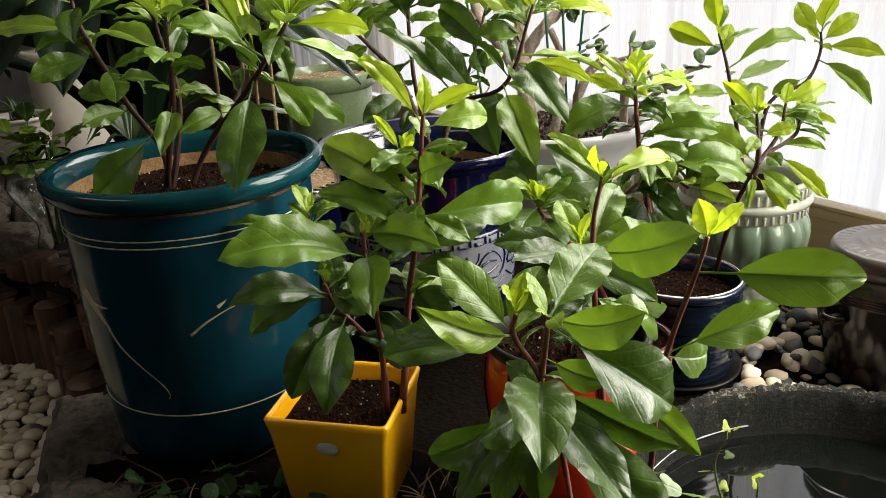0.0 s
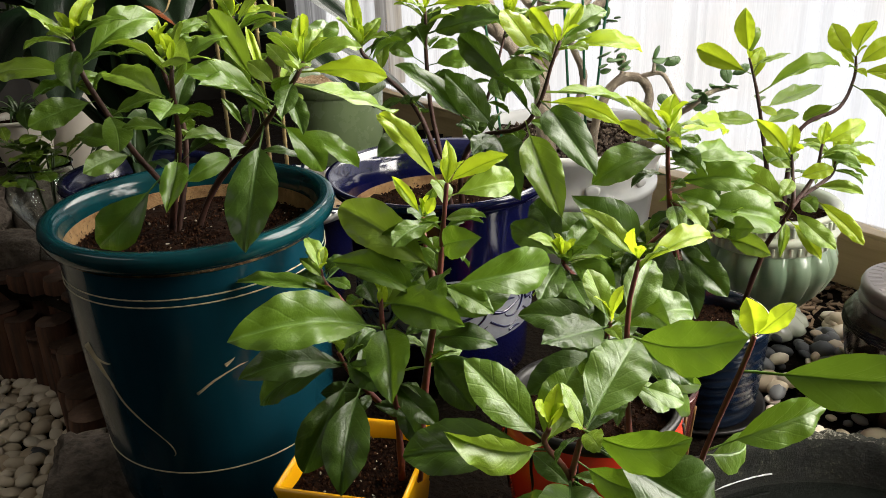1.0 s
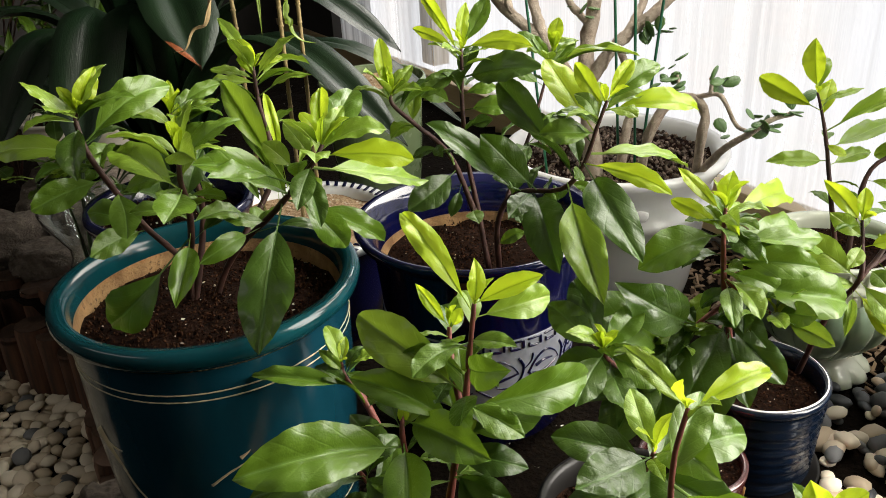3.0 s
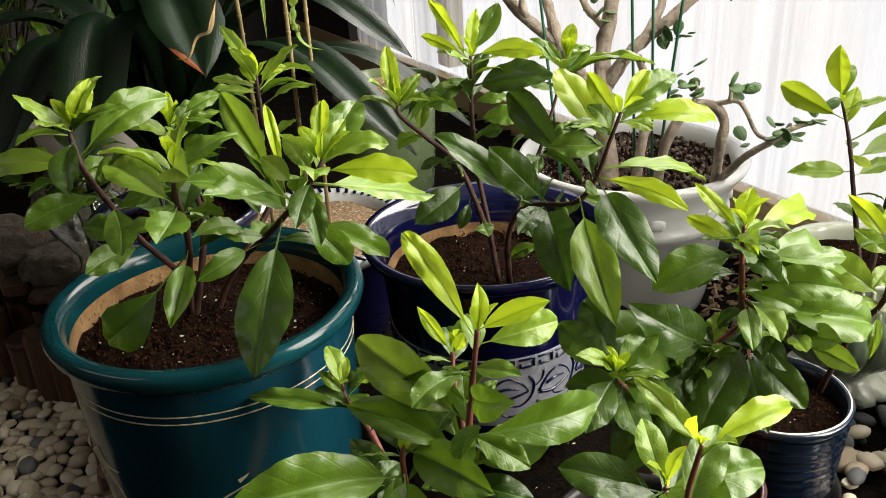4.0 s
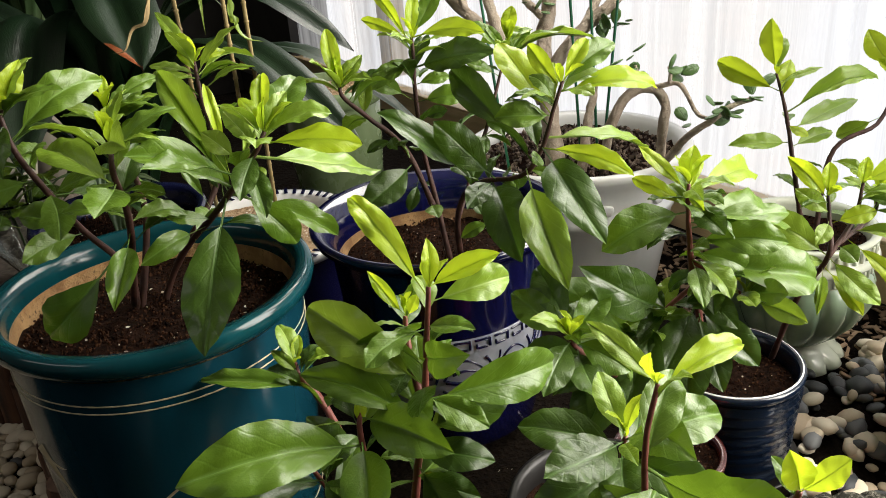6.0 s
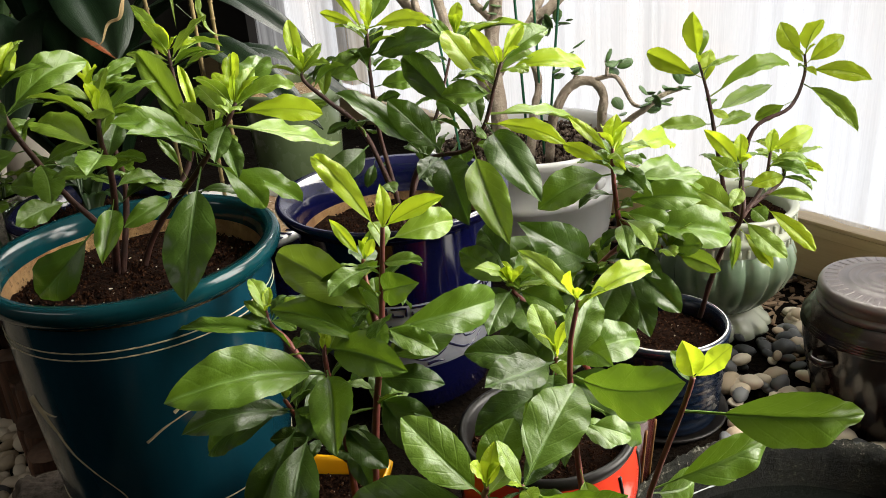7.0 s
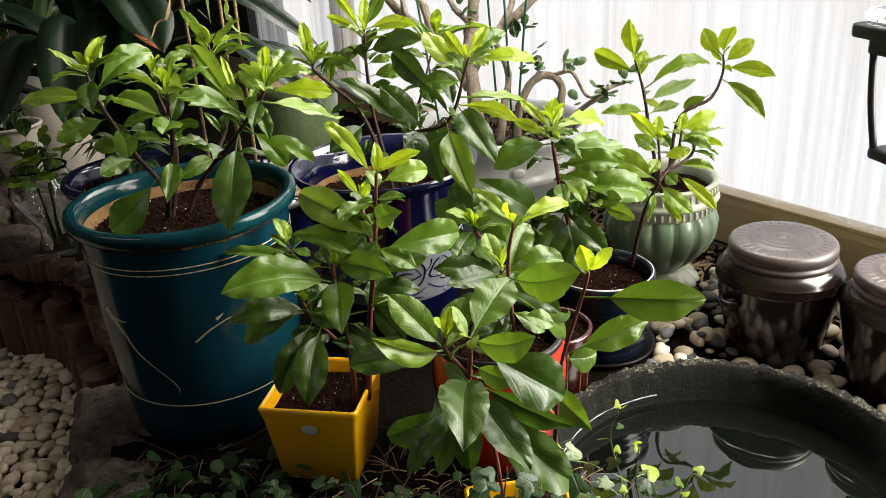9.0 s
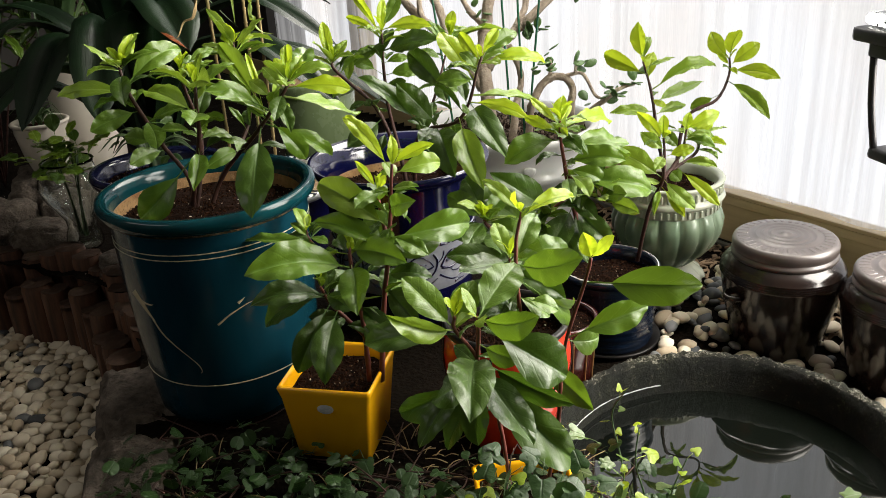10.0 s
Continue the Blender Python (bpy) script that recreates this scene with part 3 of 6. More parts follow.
def teal_pot():
    pot = thing("plant_pot", pose(-0.346, 1.041, 0.002) @ Matrix.Diagonal((0.985, 0.985, 1.08, 1)), "large glossy teal glazed pot with thin tan lines", "pot")
    H = 0.345
    wall = [(0.136, 0.0), (0.142, 0.004), (0.145, 0.03), (0.153, 0.12), (0.158, 0.20), (0.160, 0.27), (0.160, 0.30), (0.160, 0.315)]
    part("body", lathe([(0.002, 0.001), *wall], 72), TEAL, pot)
    part("rim", lathe([(0.160, 0.318), (0.168, 0.321), (0.175, 0.327), (0.178, 0.336), (0.176, 0.343), (0.170, H), (0.160, 0.343), (0.155, 0.334), (0.153, 0.318)], 72), TEAL_RIM, pot, "rounded teal rim")
    part("lining", lathe([(0.153, 0.319), (0.150, 0.30), (0.143, 0.24)], 72), CLAY, pot, "bare tan clay inside with soil specks")
    for z, r in ((0.290, 0.1600), (0.282, 0.1600), (0.074, 0.1492)):
        ring(pot, "line", r, z, 0.0013, LINE, "thin tan line")
    soil_part(pot, 0.1525, 0.301, SOIL, 1)

    def radius(z):
        for (r0, z0), (r1, z1) in zip(wall, wall[1:]):
            if z <= z1:
                return r0 + (r1 - r0) * (z - z0) / (z1 - z0)
        return 0.16

    def flourish(*path, thick=0.003):
        pts = [((radius(z) - 0.45 * thick) * math.cos(radians(a)), (radius(z) - 0.45 * thick) * math.sin(radians(a)), z) for a, z in path]
        part("flourish", tube(pts, thick, thick * 0.4, 20, 6), LINE, pot, "curling cream brush stroke")

    flourish((226, 0.222), (232, 0.205), (237, 0.188), (242, 0.178), thick=0.0075)
    flourish((229, 0.212), (237, 0.208), (244, 0.210), thick=0.003)
    flourish((238, 0.184), (243, 0.162), (251, 0.142), (261, 0.118), (264, 0.102), (261, 0.094), thick=0.0022)
    flourish((279, 0.178), (287, 0.192), (297, 0.203), (305, 0.206), thick=0.0022)
    flourish((292, 0.207), (297, 0.215), thick=0.003)


def blue_pot():
    pot = thing("plant_pot", pose(-0.046, 1.308, 0.006) @ Matrix.Diagonal((0.968, 0.968, 1, 1)), "cobalt blue glazed pot with a white carved band", "pot")
    part("body", lathe([(0.002, 0.001), (0.126, 0.0), (0.134, 0.006), (0.140, 0.10), (0.150, 0.22), (0.155, 0.275), (0.157, 0.29)], 72), COBALT, pot)
    part("rim", lathe([(0.157, 0.288), (0.168, 0.293), (0.178, 0.302), (0.183, 0.312), (0.181, 0.317), (0.172, 0.315), (0.160, 0.306), (0.152, 0.292), (0.149, 0.27), (0.147, 0.262)], 72), COBALT, pot, "flared glossy blue rim")
    part("lining", lathe([(0.1475, 0.263), (0.144, 0.245), (0.140, 0.20)], 72), CLAY, pot, "bare tan clay inside")
    band = lathe([(0.1395, 0.078), (0.1425, 0.082), (0.1475, 0.168), (0.1485, 0.188), (0.1462, 0.191)], 72)
    part("carved_band", band, BAND, pot, "white band carved with blue cloud scrolls")
    key = block(0.024, 0.004, 0.0030, pose(0, 0, 0.0075), 0.001)
    block(0.0035, 0.004, 0.013, pose(0.0105, 0, 0.0015), 0.001, key)
    block(0.017, 0.004, 0.0028, pose(-0.0015, 0, -0.0045), 0.001, key)
    block(0.0030, 0.004, 0.006, pose(-0.0090, 0, -0.0015), 0.001, key)
    key = mesh_of("meander", key, COBALT)
    for k in range(32):
        part("meander", key, None, pot).matrix_basis = pose(0, 0, 0.178, 0, 0, 360 / 32 * k) @ pose(0, -0.1478, 0)

    def scroll(turn, *path, thick=0.0021):
        pts = [((0.1424 + 0.058 * (z - 0.08)) * math.cos(radians(turn + a)), (0.1424 + 0.058 * (z - 0.08)) * math.sin(radians(turn + a)), z) for a, z in path]
        part("scroll", tube(pts, thick, thick * 0.45, 18, 6), COBALT, pot, "carved dark blue scroll line")

    for k in range(12):
        turn = 30 * k
        scroll(turn, (0, 0.128), (6, 0.150), (13, 0.157), (20, 0.146), (24, 0.132))
        scroll(turn, (1, 0.126), (9, 0.122), (17, 0.127), (24, 0.132), thick=0.0032)
        scroll(turn, (5, 0.137), (11, 0.141), (18, 0.138), thick=0.0028)
        scroll(turn, (24, 0.158), (27, 0.142), (25, 0.122), (19, 0.110), (12, 0.112), (10, 0.118), thick=0.0024)
        scroll(turn, (-1, 0.112), (5, 0.102), (12, 0.094), (20, 0.096), (27, 0.106))
        scroll(turn, (3, 0.160), (2, 0.148), (-2, 0.138), thick=0.0018)
        scroll(turn, (14, 0.086), (19, 0.088), (25, 0.086), thick=0.0026)
    soil_part(pot, 0.1455, 0.246, SOIL, 2, 0.009)


def small_pot():
    pot = thing("plant_pot", pose(0.358, 1.248, -0.072) @ Matrix.Diagonal((1.045, 1.045, 0.80, 1)), "small ink-blue glazed pot with ribbed sides", "pot")
    prof = [(0.002, 0.001), (0.078, 0.0), (0.082, 0.006)]
    for k in range(17):
        z = 0.012 + 0.165 * k / 16
        prof += [(0.083 + 0.010 * z / 0.18 + 0.0016 * (k % 2), z), (0.0822 + 0.010 * z / 0.18, z + 0.006)]
    part("body", lathe(prof, 56), INK, pot)
    part("rim", lathe([(0.092, 0.184), (0.0955, 0.190), (0.0965, 0.198), (0.094, 0.203), (0.089, 0.203), (0.086, 0.196), (0.084, 0.17), (0.082, 0.13)], 56), INK, pot, "rounded dark rim worn pale at the edge")
    ring(pot, "rim_edge", 0.0918, 0.2035, 0.0014, WHITE, "pale worn rim edge")
    soil_part(pot, 0.0838, 0.165, SOIL, 3)
    part("saucer", lathe([(0.002, -0.0045), (0.088, -0.004), (0.098, 0.004), (0.100, 0.012), (0.096, 0.012), (0.090, 0.004), (0.07, 0.0)], 48), BLACK, pot, "dark saucer")


def green_pot():
    pot = thing("plant_pot", pose(0.543, 1.508, -0.070) @ Matrix.Diagonal((1, 1, 0.845, 1)), "pale green lobed ceramic pot on a flared foot", "pot")
    part("body", lathe([(0.055, 0.050), (0.062, 0.056), (0.085, 0.080), (0.110, 0.115), (0.123, 0.150), (0.125, 0.180), (0.117, 0.205), (0.110, 0.213)], 112, 16, 0.10, 0.06, 0.209), CELADON, pot, "bulging melon-lobed body")
    part("collar", lathe([(0.110, 0.212), (0.113, 0.216), (0.113, 0.236), (0.120, 0.240), (0.123, 0.247), (0.120, 0.254), (0.114, 0.258), (0.115, 0.282), (0.119, 0.286), (0.121, 0.291), (0.118, 0.295), (0.108, 0.293), (0.104, 0.282), (0.102, 0.25), (0.100, 0.2)], 64), CELADON_PALE, pot, "pale collar with a smooth middle band")
    bm_low, bm_high = block(0.006, 0.006, 0.018, None, 0.0022), block(0.006, 0.006, 0.022, None, 0.0022)
    low, high = mesh_of("rib", bm_low, CELADON_PALE), mesh_of("rib", bm_high, CELADON_PALE)
    for k in range(48):
        for me, z, r in ((low, 0.226, 0.1135), (high, 0.270, 0.1155)):
            ob = part("rib", me, None, pot)
            ob.matrix_basis = pose(0, 0, z, 0, 0, 360 / 48 * k) @ pose(0, -r, 0)
    part("foot", lathe([(0.002, 0.001), (0.085, 0.0), (0.092, 0.008), (0.086, 0.022), (0.066, 0.036), (0.056, 0.046), (0.056, 0.052)], 96, 12, 0.14, 0.0, 0.03), CELADON_PALE, pot, "pale flared petal foot")
    soil_part(pot, 0.1015, 0.262, SOIL, 4)


def brown_jar(x, y, scale, turn, label):
    jar = thing("earthenware_jar", pose(x, y, -0.092 - 0.052 * scale, 0, 0, turn), label, "jar", "lidded jars")
    s = scale
    prof = [(0.002, 0.001), (0.078, 0.0), (0.083, 0.005), (0.092, 0.045), (0.105, 0.100), (0.115, 0.145), (0.1205, 0.178), (0.1235, 0.199)]
    for k in range(4):
        z = 0.202 + 0.0048 * k
        prof += [(0.1245 - 0.0006 * k, z), (0.1262 - 0.0006 * k, z + 0.0016), (0.1245 - 0.0006 * k, z + 0.0032)]
    prof += [(0.119, 0.226), (0.110, 0.238), (0.100, 0.242), (0.098, 0.248)]
    body = part("body", lathe([(r * s, z * s) for r, z in prof], 64), ONGGI, jar, "dark brown glazed belly with incised rings")
    lid = part("lid", lathe([(r * s, (z + 0.052) * s) for r, z in ((0.099, 0.188), (0.1045, 0.190), (0.1060, 0.194), (0.1060, 0.199), (0.1015, 0.2015), (0.1010, 0.204), (0.1045, 0.207), (0.1050, 0.219), (0.1025, 0.2255), (0.096, 0.2290), (0.075, 0.2305), (0.062, 0.231), (0.060, 0.2335), (0.056, 0.232), (0.047, 0.2325), (0.045, 0.2345), (0.041, 0.233), (0.032, 0.2335), (0.030, 0.2355), (0.026, 0.234), (0.012, 0.2345), (0.010, 0.237), (0.002, 0.238))], 64), LID, jar, "brown lid with turned rings, paled for window sheen")
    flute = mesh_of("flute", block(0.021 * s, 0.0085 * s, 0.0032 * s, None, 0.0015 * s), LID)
    for k in range(34):
        ob = part("flute", flute, None, lid)
        ob.matrix_basis = pose(0, 0, 0, 0, 0, 360 / 34 * k) @ pose(0.085 * s, 0, 0.2808 * s, 0, 5, 0)
    for a in (180, 0):
        pts = [(0.119 * s, -0.02 * s, 0.172 * s), (0.134 * s, -0.010 * s, 0.170 * s), (0.134 * s, 0.010 * s, 0.170 * s), (0.119 * s, 0.02 * s, 0.172 * s)]
        ob = part("handle", tube(pts, 0.007 * s, 0.007 * s, 12, 8), ONGGI, jar, "small lug handle")
        ob.matrix_basis = pose(0, 0, 0, 0, 0, a)
    return jar


def square_pot(x, y, z, turn, wide, high, label):
    """A glossy yellow pot, square and tapering down."""
    pot = thing("plant_pot", pose(x, y, z, 0, 0, turn), label, "pot", "yellow pots")
    w, b, t = wide / 2, wide * 0.375, 0.0065
    bm = bmesh.new()

    def loop(r, h):
        out = []
        for qx, qy in ((1, 1), (-1, 1), (-1, -1), (1, -1)):
            for k in range(4):
                a = math.atan2(qy, qx) - radians(45) + radians(90) * k / 3
                out.append(bm.verts.new((qx * (r - 0.006) + 0.006 * math.cos(a), qy * (r - 0.006) + 0.006 * math.sin(a), h)))
        return out

    loops = [loop(b, 0), loop(b + 0.003, 0.003), loop(w - 0.004, high - 0.022), loop(w - 0.0015, high - 0.010), loop(w, high - 0.003), loop(w - 0.002, high),
             loop(w - t + 0.002, high), loop(w - t, high - 0.005), loop(w - t - 0.006, high - 0.04)]
    for p, q in zip(loops, loops[1:]):
        for i in range(16):
            j = (i + 1) % 16
            bm.faces.new((p[i], p[j], q[j], q[i]))
    bm.faces.new(loops[0][::-1])
    bmesh.ops.recalc_face_normals(bm, faces=bm.faces)
    part("body", bm, YELLOW, pot, smooth=True)
    bm = bmesh.new()
    bmesh.ops.create_grid(bm, x_segments=14, y_segments=14, size=w - t - 0.003)
    for v in bm.verts:
        v.co.z = high - 0.022 + 0.007 * noise.noise(v.co * 60 + Vector((x * 9, 0, 0)))
    part("soil", bm, SOIL, pot)
    for name, mat, count, big in (("soil_grit", CRUMB, 600, 0.0058), ("perlite", PERLITE, 24, 0.004)):
        part(name, crumbs(w - t - 0.008, high - 0.021, count, big, len(name) + x, True), mat, pot, smooth=False)["kind"] = "stuff"
    return pot


def sticker(pot, wide, high):
    tilt = math.degrees(math.atan2(wide * 0.125, high))
    bm = lathe([(0.002, 0.0006), (0.0135, 0.0008), (0.0150, 0.0)], 32)
    ob = part("label_plate", bm, SILVER, pot, "small silver oval sticker")
    ob.matrix_basis = pose(0.0, -wide / 2 + 0.0040, high * 0.74, 90 - tilt, 0, 0) @ Matrix.Diagonal((0.85, 0.5, 1, 1))


def red_pot():
    pot = thing("plant_pot", pose(0.120, 0.862, -0.015), "red glazed pot with black strokes and a black rim", "pot")
    part("body", lathe([(0.002, 0.001), (0.062, 0.0), (0.068, 0.004), (0.090, 0.08), (0.099, 0.14), (0.0995, 0.165), (0.097, 0.185), (0.094, 0.196)], 56), RED, pot)
    part("rim", lathe([(0.094, 0.196), (0.0965, 0.202), (0.095, 0.208), (0.090, 0.209), (0.086, 0.204), (0.084, 0.18), (0.08, 0.14)], 56), BLACK, pot, "black rim and inside")
    soil_part(pot, 0.0845, 0.178, SOIL, 5)
    for k in range(12):
        a = 30 * k + 8
        pts = [(r * math.cos(radians(a + d)), r * math.sin(radians(a + d)), z) for d, r, z in ((0, 0.0935, 0.10), (6, 0.0988, 0.14), (5, 0.0995, 0.165), (4, 0.0962, 0.189))]
        part("stroke", tube(pts, 0.0012, 0.0022, 10, 6), BLACK, pot, "black brush stroke")


def maroon_pot():
    pot = thing("plant_pot", pose(0.235, 1.088, -0.075) @ Matrix.Diagonal((0.84, 0.84, 0.58, 1)), "maroon and ochre striped cylinder pot", "pot")
    part("body", lathe([(0.002, 0.001), (0.064, 0.0), (0.070, 0.005), (0.080, 0.20), (0.083, 0.235), (0.083, 0.245), (0.076, 0.246), (0.073, 0.236), (0.07, 0.18)], 56), MAROON, pot)
    for k in range(14):
        a = radians(360 / 14 * k)
        pts = [(0.0712 * math.cos(a), 0.0712 * math.sin(a), 0.02), (0.0755 * math.cos(a), 0.0755 * math.sin(a), 0.11), (0.0805 * math.cos(a), 0.0805 * math.sin(a), 0.205)]
        part("stripe", tube(pts, 0.0025, 0.0025, 8, 6), OCHRE, pot, "ochre upright stripe")
    soil_part(pot, 0.0735, 0.222, SOIL, 6)


def jade_pot():
    pot = thing("plant_pot", pose(0.225, 1.895, -0.134, 0, 0, -20), "large round white glazed planter with raised bands", "pot")
    prof = [(0.002, 0.001), (0.13, 0.0), (0.138, 0.006), (0.150, 0.06), (0.165, 0.16), (0.172, 0.23), (0.178, 0.236), (0.178, 0.250), (0.172, 0.256), (0.176, 0.29), (0.188, 0.318),
            (0.202, 0.336), (0.206, 0.348), (0.202, 0.356), (0.192, 0.354), (0.182, 0.342), (0.176, 0.32), (0.17, 0.28)]
    body = part("body", lathe(prof, 72), WHITE, pot)
    body.matrix_basis = Matrix.Diagonal((1.13, 1.13, 1, 1))
    for k in range(10):
        bm = lump((0.034, 0.012, 0.024), k + 20.0, 2, 0.1)
        ob = part("relief", bm, WHITE, pot, "small moulded relief")
        a = radians(36 * k + 10)
        ob.matrix_basis = pose(0.177 * 1.12 * math.cos(a), 0.177 * 1.12 * math.sin(a), 0.275, 0, 0, 36 * k + 100)
    part("bark_mulch", crumbs(0.19, 0.330, 1100, 0.016, 31), CHIP, pot, "grey brown bark chips", smooth=False)["kind"] = "stuff"
    ob = part("soil", disc(0.178, 0.325, 10.3, 0.012), SOIL, pot)
    ob.matrix_basis = Matrix.Diagonal((1.13, 1.13, 1, 1))


def olive_pot():
    pot = thing("plant_pot", pose(-0.318, 2.148, -0.05) @ Matrix.Diagonal((0.985, 0.985, 1.217, 1)), "olive green glazed pot topped with pale grit", "pot")
    part("body", lathe([(0.002, 0.001), (0.085, 0.0), (0.095, 0.01), (0.112, 0.17), (0.118, 0.27)], 56), OLIVE, pot)
    part("rim", lathe([(0.118, 0.268), (0.128, 0.274), (0.131, 0.296), (0.127, 0.304), (0.122, 0.302), (0.119, 0.28), (0.11, 0.25)], 56), OLIVE, pot, "rolled olive rim")
    soil_part(pot, 0.114, 0.288, GRIT, 8)


def porcelain_pot():
    pot = thing("plant_pot", pose(-0.385, 1.60, -0.03), "wide blue and white porcelain pot with gravel topping", "pot")
    part("body", lathe([(0.002, 0.001), (0.12, 0.0), (0.128, 0.008), (0.150, 0.10), (0.166, 0.18), (0.170, 0.205)], 64), COBALT, pot)
    part("rim", lathe([(0.170, 0.203), (0.184, 0.208), (0.190, 0.218), (0.186, 0.226), (0.172, 0.224), (0.164, 0.214), (0.160, 0.19)], 64), WHITE, pot, "white porcelain rim")
    dash = mesh_of("dash", block(0.007, 0.026, 0.0015, None, 0.0005), COBALT)
    for k in range(60):
        ob = part("dash", dash, None, pot)
        ob.matrix_basis = pose(0, 0, 0.2255, 0, 0, 6 * k) @ pose(0, -0.178, 0, 0, 0, 20)
    soil_part(pot, 0.163, 0.205, GRIT, 9)


def navy_bowl():
    pot = thing("plant_pot", pose(-0.585, 1.51, -0.03) @ Matrix.Diagonal((1, 1, 1.32, 1)), "dark navy glazed bowl pot", "pot")
    part("body", lathe([(0.002, 0.001), (0.09, 0.0), (0.10, 0.01), (0.118, 0.14), (0.126, 0.21)], 56), NAVY, pot)
    part("rim", lathe([(0.126, 0.208), (0.140, 0.214), (0.145, 0.224), (0.141, 0.232), (0.130, 0.230), (0.122, 0.222), (0.118, 0.19)], 56), NAVY, pot, "rounded navy rim")
    soil_part(pot, 0.121, 0.205, SOIL, 10)


def white_bowl(x, y, z, r, h, label, foot=0.55):
    pot = thing("plant_pot", pose(x, y, z), label, "pot")
    part("body", lathe([(0.002, 0.001), (r * foot, 0.0), (r * (foot + 0.07), 0.01), (r * (0.62 + foot * 0.4), h * 0.4), (r, h * 0.8), (r * 1.0, h * 0.93)], 56), CREAM, pot)
    part("rim", lathe([(r, h * 0.92), (r * 1.08, h * 0.94), (r * 1.10, h * 0.98), (r * 1.04, h), (r * 0.94, h * 0.985), (r * 0.9, h * 0.9), (r * 0.88, h * 0.8)], 56), CREAM, pot, "rolled cream rim")
    soil_part(pot, r * 0.9, h * 0.88, SOIL, x)


def glass_jar():
    jar = thing("glass_jar", pose(-0.891, 1.748, 0.0), "clear glass bottle of water with rooting cuttings", "jar")
    outer = [(0.002, 0.001), (0.040, 0.0), (0.045, 0.006), (0.046, 0.02), (0.042, 0.04), (0.035, 0.058), (0.037, 0.08), (0.058, 0.115), (0.076, 0.145), (0.082, 0.168), (0.076, 0.19), (0.062, 0.207), (0.060, 0.222), (0.064, 0.23)]
    inner = [(r - 0.003, z + 0.002) for r, z in reversed(outer[1:])]
    part("bottle", lathe(outer + inner + [(0.002, 0.004)], 48), GLASS, jar)
    for k in range(5):
        a = 72 * k
        pts = [(0.01 * math.cos(a), 0.01 * math.sin(a), 0.03), (0.012 * math.cos(a + 1), 0.012 * math.sin(a + 1), 0.14), (0.03 * math.cos(a + 1.5), 0.03 * math.sin(a + 1.5), 0.25)]
        part("cutting", tube(pts, 0.003, 0.002, 12, 6), SHADE_LEAF, jar, "green cutting")
    return jar


def black_stand():
    stand = thing("garden_lamp", pose(0.985, 1.225, -0.125), "black garden lantern with a square glazed head on a slanting post", "lamp")
    part("head", block(0.15, 0.15, 0.026, pose(-0.125, -0.055, 0.642, 0, 0, 12), 0.008), LAMP_BLACK, stand)
    part("collar", block(0.108, 0.108, 0.03, pose(-0.125, -0.055, 0.617, 0, 0, 12), 0.006), LAMP_BLACK, stand)
    part("glazed_top", block(0.125, 0.125, 0.022, pose(-0.125, -0.055, 0.668, 0, 0, 12), 0.008), GLASS, stand, "clear glazed top")
    axis = pose(-0.125, -0.055, 0, 0, 0, 12)
    for sx in (-1, 1):
        for sy in (-1, 1):
            part("upright", tube([axis @ Vector((sx * 0.046, sy * 0.046, 0.605)), axis @ Vector((sx * 0.041, sy * 0.041, 0.52)), axis @ Vector((sx * 0.031, sy * 0.031, 0.436))], 0.0062, 0.0062, 8, 10), LAMP_BLACK, stand)
    part("base", block(0.078, 0.078, 0.022, axis @ pose(0, 0, 0.430), 0.008), LAMP_BLACK, stand)
    part("post", tube([(-0.125, -0.055, 0.425), (-0.06, -0.025, 0.2), (0, 0, 0)], 0.010, 0.010, 6, 12), LAMP_BLACK, stand)


def band_material():
    n = Nodes("carved_white_band")
    wear, fine = n.noise(18, 5), n.noise(160, 4)
    n.set(Base_Color=n.mix(n.math("MULTIPLY", fine, 0.3), n.ramp(wear, (0.3, (0.16, 0.17, 0.20)), (0.7, (0.33, 0.34, 0.37))), (0.05, 0.055, 0.09)), Roughness=0.34)
    n.bump(wear, 0.4, 0.002)
    return n.mat


BAND = band_material()
teal_pot()
blue_pot()
small_pot()
green_pot()
brown_jar(0.706, 1.250, 0.95, 20, "dark brown glazed jar with a ringed lid")
brown_jar(0.874, 1.100, 0.885, 60, "smaller dark brown jar with a ringed lid")
first = square_pot(-0.140, 0.852, 0.0, -13, 0.146, 0.132, "bright yellow square pot tapering to its foot")
sticker(first, 0.146, 0.132)
square_pot(0.128, 0.668, -0.092, 4, 0.140, 0.115, "bright yellow square pot hidden by hanging leaves")
red_pot()
maroon_pot()
jade_pot()
olive_pot()
porcelain_pot()
navy_bowl()
white_bowl(-1.117, 2.128, 0.09, 0.074, 0.16, "round cream pot holding a small spiky plant")
white_bowl(-1.069, 2.355, -0.01, 0.105, 0.40, "large cream pot in the shaded corner", 0.78)
glass_jar()
black_stand()


